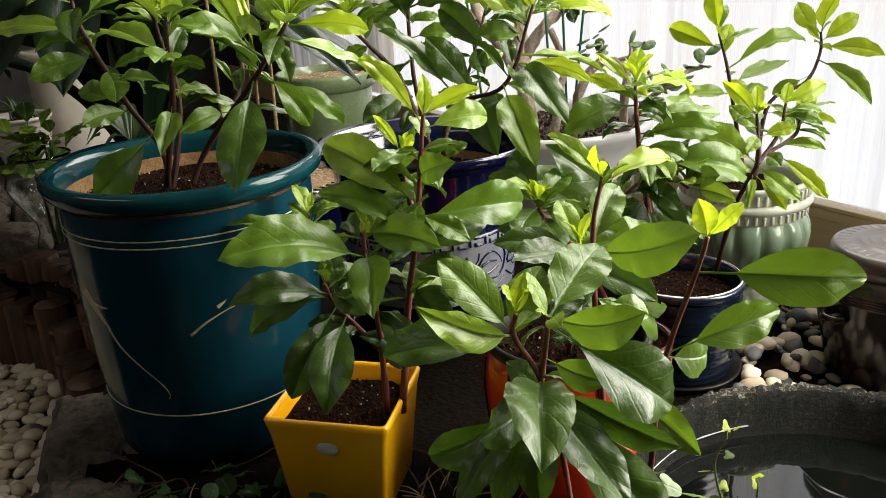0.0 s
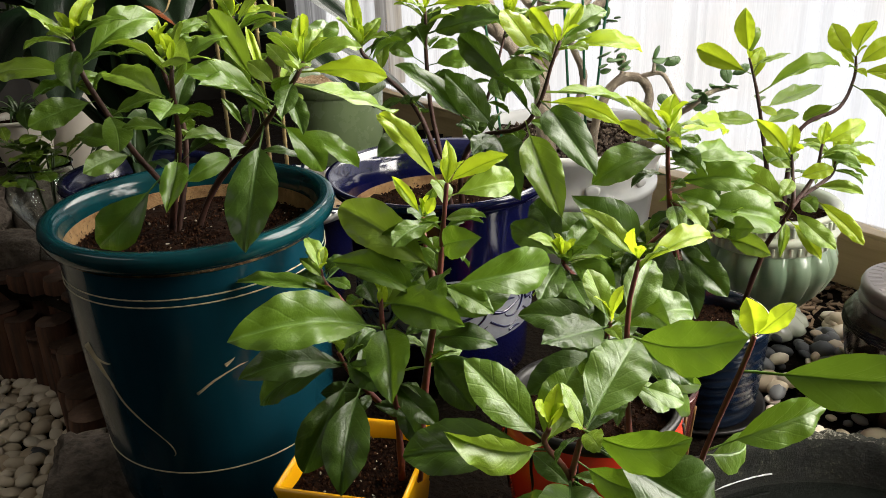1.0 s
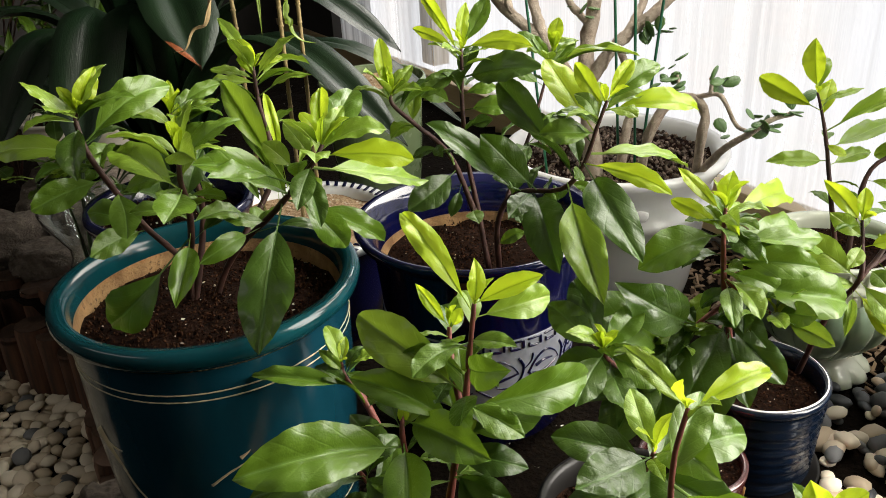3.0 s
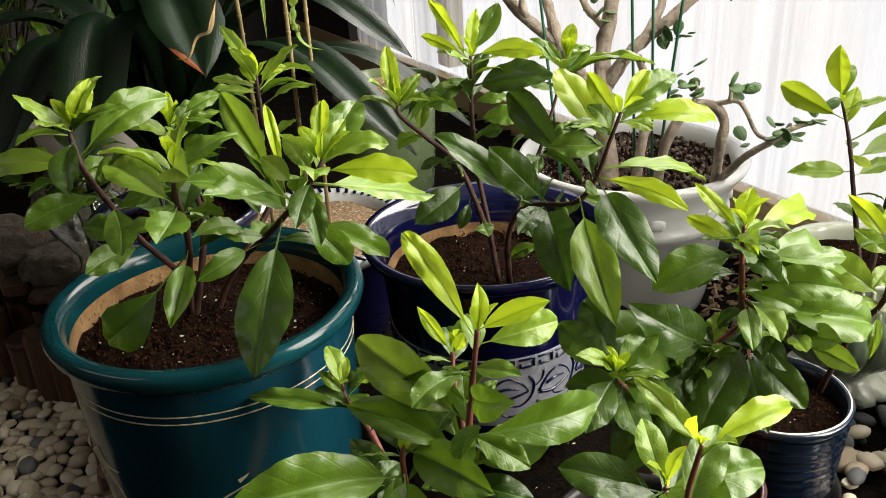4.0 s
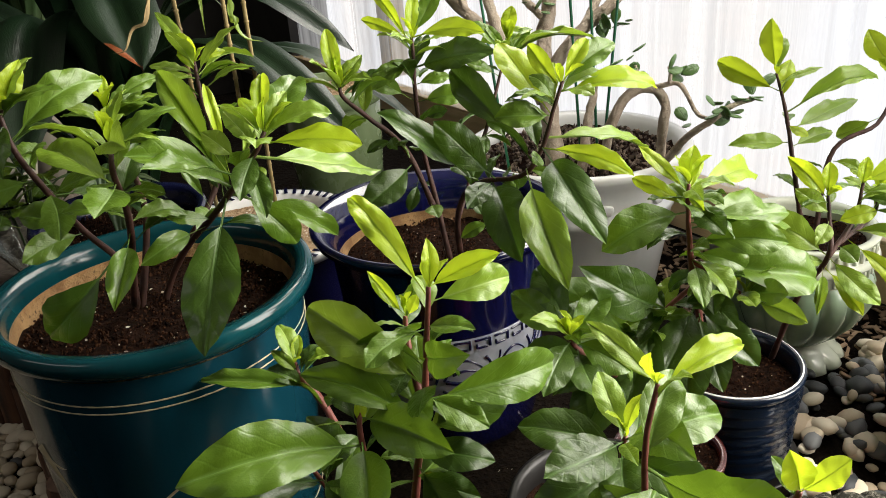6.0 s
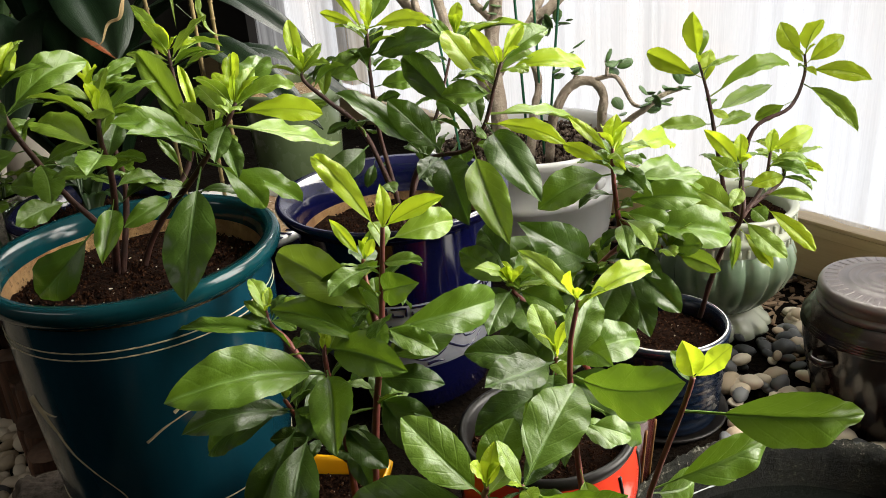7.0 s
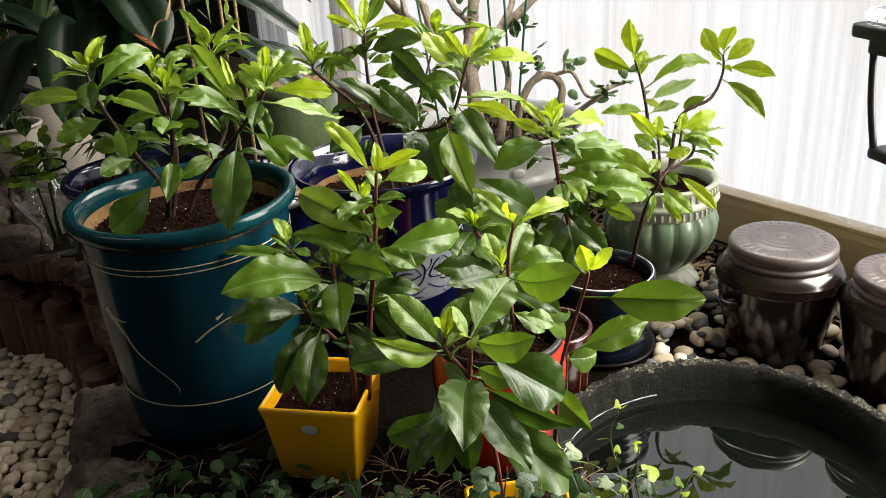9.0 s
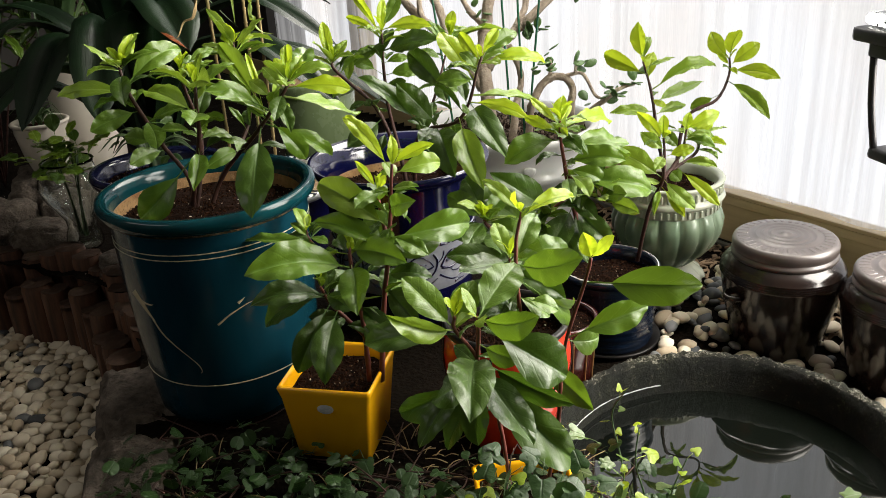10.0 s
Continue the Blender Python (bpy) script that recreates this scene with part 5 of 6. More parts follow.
    leaf(p, 'a', 0.68, -131, 47, 0.012, 0.005, -96, 'l', 0.50)
    leaf(p, 'c', 0.33, -60, -20, 0.053, 0.021, 20, 'd', 0.05)
    leaf(p, 'b', 0.03, 40, -33, 0.054, 0.021, 61, 'd', 0.05)
    p = plants['D']
    stem(p, 'b', (0.108, 0.690, 0.000), (0.094, 0.690, 0.130), (0.068, 0.655, 0.245), (0.042, 0.612, 0.312), (0.042, 0.588, 0.343))
    stem(p, 'c', (0.068, 0.655, 0.245), (0.070, 0.628, 0.298), (0.068, 0.592, 0.338))
    stem(p, 'a', (0.143, 0.748, 0.145), (0.129, 0.735, 0.290), (0.127, 0.734, 0.361), (0.136, 0.742, 0.406))
    leaf(p, 'b', 0.50, 0, -53, 0.206, 0.050, 81, 'd', 0.24)
    leaf(p, 'b', 0.49, -61, -25, 0.130, 0.044, 17, 'd', 0.26)
    leaf(p, 'b', 0.50, -96, 4, 0.149, 0.050, -3, 'd', 0.22)
    leaf(p, 'b', 0.48, -138, -32, 0.128, 0.032, -20, 'd', 0.32)
    leaf(p, 'b', 0.47, 178, -31, 0.126, 0.032, -76, 'd', 0.40)
    leaf(p, 'b', 0.72, 170, -8, 0.118, 0.044, -35, 'd', 0.10)
    leaf(p, 'b', 0.76, -138, 31, 0.116, 0.024, -108, 'l', 0.10)
    leaf(p, 'b', 0.78, 149, 38, 0.088, 0.036, -36, 'm', 0.09)
    leaf(p, 'b', 0.74, 52, 50, 0.065, 0.034, 24, 'm', 0.12)
    leaf(p, 'c', 0.95, 57, 16, 0.105, 0.046, 19, 'm', 0.08)
    leaf(p, 'c', 1.00, -30, 13, 0.079, 0.034, 95, 'm', 0.08)
    leaf(p, 'c', 0.85, 5, -39, 0.137, 0.058, 63, 'd', 0.30)
    leaf(p, 'b', 0.50, -22, -20, 0.132, 0.036, 77, 'd', 0.30)
    leaf(p, 'b', 0.46, -127, 6, 0.105, 0.042, -65, 'd', 0.20)
    leaf(p, 'c', 0.30, -34, -6, 0.061, 0.026, 82, 'm', 0.30)
    leaf(p, 'a', 0.55, -55, 22, 0.129, 0.040, 101, 'm', 0.14)
    leaf(p, 'a', 0.45, 56, -35, 0.185, 0.034, 121, 'm', 0.30)
    leaf(p, 'a', 1.00, 143, 31, 0.068, 0.017, -41, 'l', 0.05)
    leaf(p, 'a', 1.00, -132, 70, 0.035, 0.016, 145, 'y', 0.00)
    leaf(p, 'a', 0.95, 34, 3, 0.094, 0.020, 26, 'y', 0.02)
    leaf(p, 'a', 0.57, 62, 30, 0.082, 0.031, 20, 'm', 0.06)
    leaf(p, 'a', 0.12, -49, -18, 0.124, 0.030, 39, 'm', 0.50)
    leaf(p, 'a', 0.33, -2, -23, 0.057, 0.027, 40, 'm', 0.50)
    leaf(p, 'a', 0.47, 155, -40, 0.061, 0.024, -51, 'm', 0.15)
    leaf(p, 'a', 0.20, -84, -15, 0.062, 0.019, 11, 'l', 0.38)
    leaf(p, 'a', 0.33, 16, -40, 0.060, 0.023, 59, 'm', 0.07)
    leaf(p, 'b', 0.99, 60, 62, 0.034, 0.013, 10, 'y', 0.06)
    leaf(p, 'b', 1.00, -150, 66, 0.030, 0.012, -20, 'y', 0.06)
    leaf(p, 'c', 1.00, 150, 62, 0.040, 0.016, -20, 'l', 0.06)
    leaf(p, 'b', 0.45, 150, -40, 0.085, 0.036, -40, 'd', 0.20)
    leaf(p, 'b', 0.44, -105, -58, 0.090, 0.036, 5, 'd', 0.20)
    leaf(p, 'b', 0.46, -20, -48, 0.095, 0.036, 30, 'd', 0.20)
    leaf(p, 'b', 0.40, -150, -50, 0.100, 0.034, -25, 'd', 0.20)
    stem(p, 'e', (0.120, 0.855, 0.165), (0.128, 0.822, 0.240), (0.122, 0.800, 0.300), (0.124, 0.796, 0.318))
    leaf(p, 'e', 0.95, -60, 22, 0.085, 0.036, 20, 'm', 0.14)
    leaf(p, 'e', 0.92, -140, 10, 0.095, 0.040, -30, 'd', 0.14)
    leaf(p, 'e', 0.85, 165, 4, 0.090, 0.038, -35, 'd', 0.14)
    leaf(p, 'e', 0.80, 20, 2, 0.095, 0.040, 35, 'm', 0.14)
    leaf(p, 'e', 0.70, -95, -8, 0.085, 0.036, 5, 'd', 0.14)
    leaf(p, 'e', 0.62, -35, -12, 0.090, 0.036, 30, 'd', 0.14)
    leaf(p, 'e', 0.55, -155, -14, 0.095, 0.038, -30, 'd', 0.14)
    leaf(p, 'e', 0.50, 70, 5, 0.080, 0.034, 15, 'd', 0.14)
    leaf(p, 'e', 0.97, 110, 40, 0.060, 0.024, -15, 'l', 0.14)
    leaf(p, 'e', 0.45, -115, -22, 0.080, 0.032, -10, 'd', 0.14)
    leaf(p, 'e', 1.00, 30, 62, 0.040, 0.014, 10, 'y', 0.14)
    leaf(p, 'e', 1.00, -160, 58, 0.036, 0.013, -10, 'y', 0.14)
    p = plants['H']
    stem(p, 'a', (0.150, 0.665, 0.000), (0.170, 0.662, 0.130), (0.179, 0.669, 0.240), (0.206, 0.667, 0.342), (0.211, 0.662, 0.372))
    leaf(p, 'a', 0.74, -6, -3, 0.142, 0.050, 77, 'm', 0.24)
    leaf(p, 'a', 0.55, 13, 13, 0.113, 0.037, 62, 'm', 0.24)
    leaf(p, 'a', 0.54, 35, -16, 0.060, 0.038, 82, 'm', 0.14)
    leaf(p, 'a', 1.00, -177, 74, 0.036, 0.022, -86, 'y', 0.05)
    leaf(p, 'a', 1.00, -17, 49, 0.041, 0.017, 56, 'y', 0.05)
    leaf(p, 'a', 0.95, 120, 40, 0.030, 0.014, -20, 'm', 0.06)
    p = plants['E']
    stem(p, 'a', (0.276, 1.116, 0.214), (0.246, 1.072, 0.338), (0.231, 1.040, 0.415), (0.231, 1.042, 0.442))
    stem(p, 'b', (0.255, 1.088, 0.300), (0.221, 1.074, 0.278), (0.188, 1.074, 0.238))
    stem(p, 'c', (0.249, 1.072, 0.338), (0.280, 1.064, 0.316), (0.308, 1.057, 0.294))
    leaf(p, 'a', 0.95, 56, 74, 0.044, 0.022, 14, 'y', 0.16)
    leaf(p, 'a', 0.90, 135, 32, 0.073, 0.016, -40, 'y', 0.10)
    leaf(p, 'a', 0.68, 169, 30, 0.066, 0.014, -45, 'y', 0.07)
    leaf(p, 'a', 0.85, 49, -11, 0.159, 0.030, 23, 'y', 0.07)
    leaf(p, 'a', 0.55, 15, -1, 0.120, 0.032, 41, 'm', 0.12)
    leaf(p, 'a', 0.62, 35, -22, 0.156, 0.054, 35, 'm', 0.11)
    leaf(p, 'a', 0.65, -162, -14, 0.102, 0.039, -44, 'm', 0.14)
    leaf(p, 'b', 0.50, -145, 37, 0.164, 0.050, -88, 'd', 0.31)
    leaf(p, 'b', 1.00, -163, 34, 0.154, 0.063, -59, 'm', 0.02)
    leaf(p, 'b', 1.00, 108, 32, 0.039, 0.017, -21, 'm', 0.10)
    leaf(p, 'a', 0.47, -16, 2, 0.099, 0.034, 52, 'm', 0.19)
    leaf(p, 'c', 0.82, -50, 19, 0.060, 0.030, 41, 'm', 0.25)
    leaf(p, 'a', 0.40, -72, 27, 0.039, 0.022, 46, 'm', 0.50)
    leaf(p, 'a', 0.35, -91, -22, 0.070, 0.022, 14, 'm', 0.50)
    leaf(p, 'c', 0.03, 7, -15, 0.149, 0.052, 53, 'm', 0.11)
    leaf(p, 'a', 0.40, 3, -26, 0.076, 0.027, 58, 'm', 0.18)
    leaf(p, 'a', 0.85, 60, 27, 0.056, 0.010, 11, 'y', 0.15)
    leaf(p, 'c', 1.00, -45, -5, 0.067, 0.023, 43, 'l', 0.28)
    leaf(p, 'a', 0.45, -25, 5, 0.059, 0.009, 31, 'y', 0.28)
    leaf(p, 'c', 0.62, -115, 10, 0.024, 0.010, -9, 'y', 0.50)
    leaf(p, 'a', 0.65, 109, 24, 0.043, 0.015, -25, 'l', 0.22)
    leaf(p, 'a', 0.85, -81, -3, 0.039, 0.010, 24, 'y', 0.13)
    leaf(p, 'b', 0.50, 106, 11, 0.038, 0.015, -26, 'd', 0.00)
    leaf(p, 'a', 0.25, -66, -22, 0.051, 0.019, 31, 'd', 0.08)
    leaf(p, 'b', 0.90, -154, -2, 0.053, 0.023, -33, 'm', 0.16)
    leaf(p, 'b', 0.90, 102, -1, 0.049, 0.016, -24, 'd', 0.35)
    leaf(p, 'b', 0.97, -39, -24, 0.047, 0.018, 40, 'd', 0.05)
    leaf(p, 'b', 0.88, -144, -13, 0.100, 0.041, -27, 'm', 0.07)
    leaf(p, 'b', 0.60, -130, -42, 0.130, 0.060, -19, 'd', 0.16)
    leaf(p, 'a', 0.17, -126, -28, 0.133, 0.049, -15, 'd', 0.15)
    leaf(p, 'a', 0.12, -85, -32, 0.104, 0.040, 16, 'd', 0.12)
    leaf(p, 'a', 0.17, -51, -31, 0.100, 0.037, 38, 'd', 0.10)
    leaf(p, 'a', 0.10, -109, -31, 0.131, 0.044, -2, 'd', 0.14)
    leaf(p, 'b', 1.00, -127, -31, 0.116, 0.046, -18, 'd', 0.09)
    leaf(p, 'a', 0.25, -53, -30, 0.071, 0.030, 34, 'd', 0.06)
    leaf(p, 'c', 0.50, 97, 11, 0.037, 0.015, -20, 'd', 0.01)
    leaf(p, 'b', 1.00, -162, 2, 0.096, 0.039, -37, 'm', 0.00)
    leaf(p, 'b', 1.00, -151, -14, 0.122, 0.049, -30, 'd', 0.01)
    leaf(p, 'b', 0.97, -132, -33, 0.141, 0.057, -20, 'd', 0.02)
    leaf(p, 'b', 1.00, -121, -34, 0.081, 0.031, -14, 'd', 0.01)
    stem(p, 'd', (0.235, 1.085, 0.060), (0.172, 1.035, 0.200), (0.108, 0.978, 0.292), (0.099, 0.970, 0.312))
    leaf(p, 'd', 0.95, 130, 14, 0.090, 0.034, -40, 'm', 0.14)
    leaf(p, 'd', 0.97, 108, 26, 0.096, 0.034, -20, 'd', 0.18)
    leaf(p, 'd', 0.98, 46, 22, 0.068, 0.030, 30, 'm', 0.12)
    leaf(p, 'd', 0.90, -28, -20, 0.066, 0.034, 42, 'm', 0.14)
    leaf(p, 'd', 0.92, -118, -16, 0.078, 0.034, -20, 'd', 0.14)
    leaf(p, 'd', 1.00, -95, 52, 0.040, 0.014, -10, 'y', 0.06)
    leaf(p, 'd', 0.70, -80, -10, 0.080, 0.036, 10, 'd', 0.16)
    leaf(p, 'd', 0.60, 160, -8, 0.075, 0.032, -40, 'd', 0.16)
    p = plants['F']
    stem(p, 'a', (0.510, 1.409, 0.186), (0.490, 1.428, 0.303), (0.483, 1.462, 0.380), (0.465, 1.468, 0.442))
    stem(p, 'b', (0.532, 1.427, 0.179), (0.558, 1.463, 0.313), (0.627, 1.477, 0.350), (0.659, 1.506, 0.394), (0.659, 1.510, 0.430))
    leaf(p, 'a', 1.00, 127, 79, 0.080, 0.031, -65, 'y', 0.13)
    leaf(p, 'a', 1.00, 65, 44, 0.061, 0.022, 10, 'l', 0.09)
    leaf(p, 'a', 0.85, 132, 17, 0.114, 0.032, -64, 'y', 0.04)
    leaf(p, 'a', 0.78, 61, 57, 0.064, 0.024, 13, 'y', 0.14)
    leaf(p, 'a', 0.93, -9, 18, 0.063, 0.015, 40, 'l', 0.17)
    leaf(p, 'a', 0.68, 9, 14, 0.148, 0.027, 30, 'l', 0.09)
    leaf(p, 'a', 0.57, 26, 10, 0.139, 0.035, 35, 'l', 0.09)
    leaf(p, 'b', 0.97, 127, 47, 0.074, 0.032, -70, 'y', 0.04)
    leaf(p, 'b', 1.00, -86, 54, 0.079, 0.031, 13, 'y', 0.00)
    leaf(p, 'b', 0.88, -9, 38, 0.074, 0.030, 64, 'y', 0.07)
    leaf(p, 'b', 0.82, -34, -6, 0.106, 0.027, 47, 'y', 0.07)
    leaf(p, 'b', 0.70, -41, -37, 0.123, 0.026, 45, 'l', 0.07)
    leaf(p, 'b', 0.55, 151, -31, 0.068, 0.025, -78, 'l', 0.29)
    leaf(p, 'b', 0.90, 163, 44, 0.039, 0.011, -74, 'y', 0.10)
    leaf(p, 'b', 0.85, -78, -13, 0.034, 0.011, 28, 'y', 0.20)
    leaf(p, 'a', 0.50, -176, 2, 0.094, 0.028, -46, 'l', 0.11)
    leaf(p, 'a', 0.47, 29, 4, 0.089, 0.024, 35, 'l', 0.12)
    leaf(p, 'a', 0.60, -53, -17, 0.036, 0.016, 44, 'y', 0.02)
    leaf(p, 'b', 0.23, -16, -23, 0.053, 0.015, 40, 'l', 0.14)
    p = plants['G']
    stem(p, 'a', (0.412, 1.241, 0.096), (0.417, 1.187, 0.223), (0.428, 1.143, 0.298), (0.436, 1.170, 0.335), (0.436, 1.182, 0.361))
    stem(p, 'b', (0.428, 1.143, 0.298), (0.465, 1.169, 0.334), (0.478, 1.186, 0.374))
    stem(p, 'c', (0.445, 1.158, 0.308), (0.499, 1.196, 0.324), (0.510, 1.208, 0.352))
    leaf(p, 'b', 1.00, 16, 18, 0.069, 0.024, 44, 'y', 0.00)
    leaf(p, 'a', 0.95, 152, 45, 0.072, 0.020, -56, 'y', 0.01)
    leaf(p, 'a', 1.00, 89, 81, 0.041, 0.019, -15, 'y', 0.00)
    leaf(p, 'b', 0.93, 58, 63, 0.037, 0.017, 12, 'y', 0.01)
    leaf(p, 'c', 0.88, -42, -1, 0.052, 0.013, 34, 'y', 0.21)
    leaf(p, 'a', 0.82, -174, 38, 0.058, 0.022, -77, 'l', 0.02)
    leaf(p, 'c', 0.23, -28, -3, 0.062, 0.018, 44, 'l', 0.11)
    leaf(p, 'c', 0.10, -28, -39, 0.103, 0.020, 47, 'y', 0.33)
    leaf(p, 'a', 0.50, -50, -31, 0.079, 0.028, 46, 'l', 0.02)
    leaf(p, 'a', 0.45, -62, -33, 0.076, 0.018, 28, 'y', 0.33)
    leaf(p, 'a', 0.45, -113, -27, 0.075, 0.012, -6, 'l', 0.50)
    leaf(p, 'a', 0.50, 169, 32, 0.102, 0.039, -68, 'l', 0.16)
    leaf(p, 'b', 0.15, -65, -16, 0.034, 0.025, 46, 'm', 0.23)
    leaf(p, 'a', 0.72, -6, 16, 0.054, 0.021, 43, 'y', 0.23)
    leaf(p, 'a', 0.75, -131, -27, 0.044, 0.021, -24, 'l', 0.28)
    leaf(p, 'c', 0.97, 20, 41, 0.037, 0.014, 43, 'y', 0.02)
    leaf(p, 'b', 0.88, -18, 6, 0.034, 0.013, 45, 'l', 0.35)
    leaf(p, 'a', 0.47, -164, 15, 0.044, 0.016, -44, 'l', 0.11)


leafy_plants()


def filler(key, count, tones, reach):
    """Small inner leaves all along a plant's stems, mostly toned dark as the bush's inner shade."""
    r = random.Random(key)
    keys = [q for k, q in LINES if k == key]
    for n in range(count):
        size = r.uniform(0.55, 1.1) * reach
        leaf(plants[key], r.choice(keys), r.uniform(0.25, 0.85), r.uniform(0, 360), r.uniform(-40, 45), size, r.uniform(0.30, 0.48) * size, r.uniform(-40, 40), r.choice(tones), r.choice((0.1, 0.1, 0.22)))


def rosette(key, young, older, size):
    """Young upright leaves round each shoot's tip, with a looser whorl below them."""
    r = random.Random(key + "tip")
    for q in [q for k, q in LINES if k == key]:
        turn = r.uniform(0, 360)
        for n in range(young):
            s = size * r.uniform(0.5, 0.9)
            leaf(plants[key], q, r.uniform(0.97, 1.0), turn + 137 * n, r.uniform(35, 82), s, s * r.uniform(0.26, 0.38), r.uniform(-25, 25), "y", 0.08)
        for n in range(older):
            s = size * r.uniform(0.9, 1.45)
            leaf(plants[key], q, r.uniform(0.80, 0.97), turn + 60 + 137 * n, r.uniform(0, 48), s, s * r.uniform(0.30, 0.42), r.uniform(-30, 30), r.choice("llm"), 0.1)


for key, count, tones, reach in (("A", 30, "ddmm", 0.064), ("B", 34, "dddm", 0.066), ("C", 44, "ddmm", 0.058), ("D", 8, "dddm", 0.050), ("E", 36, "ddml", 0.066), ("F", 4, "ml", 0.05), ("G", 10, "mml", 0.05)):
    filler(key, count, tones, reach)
for key, young, older, size in (("A", 3, 6, 0.050), ("B", 3, 5, 0.047), ("C", 2, 2, 0.036), ("D", 1, 1, 0.034), ("E", 3, 5, 0.045), ("F", 2, 1, 0.034), ("G", 3, 2, 0.036)):
    rosette(key, young, older, size)


def ribbon(points, width, n=20, across=4, fold=0.25, tip=0.6):
    """A long strap leaf along a line, its halves bulging up from the midrib."""
    bm = bmesh.new()
    flat = bm.loops.layers.uv.new("flat")
    line = smooth_line(points, n)
    rows, place_of = [], {}
    for i, p in enumerate(line):
        t = (line[min(i + 1, n)] - line[max(i - 1, 0)]).normalized()
        side = t.cross(Vector((0, 0, 1)))
        side = side.normalized() if side.length > 0.05 else Vector((1, 0, 0))
        up = side.cross(t)
        u = i / n
        w = width * (0.55 + 0.45 * min(1, u * 4)) * (1 - max(0, (u - tip) / (1 - tip)) ** 1.8)
        row = []
        for j in range(-across, across + 1):
            q = abs(j / across)
            lift = fold * w * 0.5 * (q + 0.9 * math.sin(q * math.pi)) + 0.06 * width * noise.noise(Vector((u * 5, j * 0.4, width * 90)))
            v = bm.verts.new(p + side * w * (j / across) * 0.5 + up * lift)
            place_of[v] = (u * 5, j / across)
            row.append(v)
        rows.append(row)
    for a, b in zip(rows, rows[1:]):
        for j in range(2 * across):
            f = bm.faces.new((a[j], b[j], b[j + 1], a[j + 1]))
            for c in f.loops:
                c[flat].uv = place_of[c.vert]
    bmesh.ops.remove_doubles(bm, verts=bm.verts, dist=0.0003)
    return bm


def strap_plant(x, y, z, label, leaves, material, name="strap_leaved_plant", tip=0.6):
    base = pose(x, y, z)
    ob = thing(name, base, label, "plant")
    for az, reach, rise, drop, width in leaves:
        d = Vector((math.cos(radians(az)), math.sin(radians(az)), 0))
        pts = [Vector((0, 0, 0)), d * reach * 0.22 + Vector((0, 0, rise * 0.75)), d * reach * 0.6 + Vector((0, 0, rise)), d * reach + Vector((0, 0, rise - drop))]
        part("leaf", ribbon(pts, width, tip=tip), material, ob)
    return ob


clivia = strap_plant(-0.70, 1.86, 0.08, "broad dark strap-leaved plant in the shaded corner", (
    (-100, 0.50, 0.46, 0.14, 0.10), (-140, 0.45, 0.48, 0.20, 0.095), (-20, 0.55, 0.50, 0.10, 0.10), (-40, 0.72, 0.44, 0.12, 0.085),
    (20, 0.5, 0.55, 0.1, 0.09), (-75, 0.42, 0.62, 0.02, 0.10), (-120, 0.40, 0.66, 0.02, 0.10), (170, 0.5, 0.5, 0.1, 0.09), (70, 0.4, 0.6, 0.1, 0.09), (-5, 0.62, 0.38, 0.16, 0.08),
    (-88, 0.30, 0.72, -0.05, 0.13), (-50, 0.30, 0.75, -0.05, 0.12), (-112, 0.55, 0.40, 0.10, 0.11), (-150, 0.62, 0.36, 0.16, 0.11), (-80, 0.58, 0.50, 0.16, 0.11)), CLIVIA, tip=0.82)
withered = Vector((math.cos(radians(-62)), math.sin(radians(-62)), 0))
part("leaf", ribbon([Vector((0, 0, 0)), withered * 0.14 + Vector((0, 0, 0.39)), withered * 0.36 + Vector((0, 0, 0.53)), withered * 0.60 + Vector((0, 0, 0.46))], 0.11, tip=0.82), CLIVIA_DRY, clivia, "dark strap leaf with a dry brown tip")

rng = random.Random(8)
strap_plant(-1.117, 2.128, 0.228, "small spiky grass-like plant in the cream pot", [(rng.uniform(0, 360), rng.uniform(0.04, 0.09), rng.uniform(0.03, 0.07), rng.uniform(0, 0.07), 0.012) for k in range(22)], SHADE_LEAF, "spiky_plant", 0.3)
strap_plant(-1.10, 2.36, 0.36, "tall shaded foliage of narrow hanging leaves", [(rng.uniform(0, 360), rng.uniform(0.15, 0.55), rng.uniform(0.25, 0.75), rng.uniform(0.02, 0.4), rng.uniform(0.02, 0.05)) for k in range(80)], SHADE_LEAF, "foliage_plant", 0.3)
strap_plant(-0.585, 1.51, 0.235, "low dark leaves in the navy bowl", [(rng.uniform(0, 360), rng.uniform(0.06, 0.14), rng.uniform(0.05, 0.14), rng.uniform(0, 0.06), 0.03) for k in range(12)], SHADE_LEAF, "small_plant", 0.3)


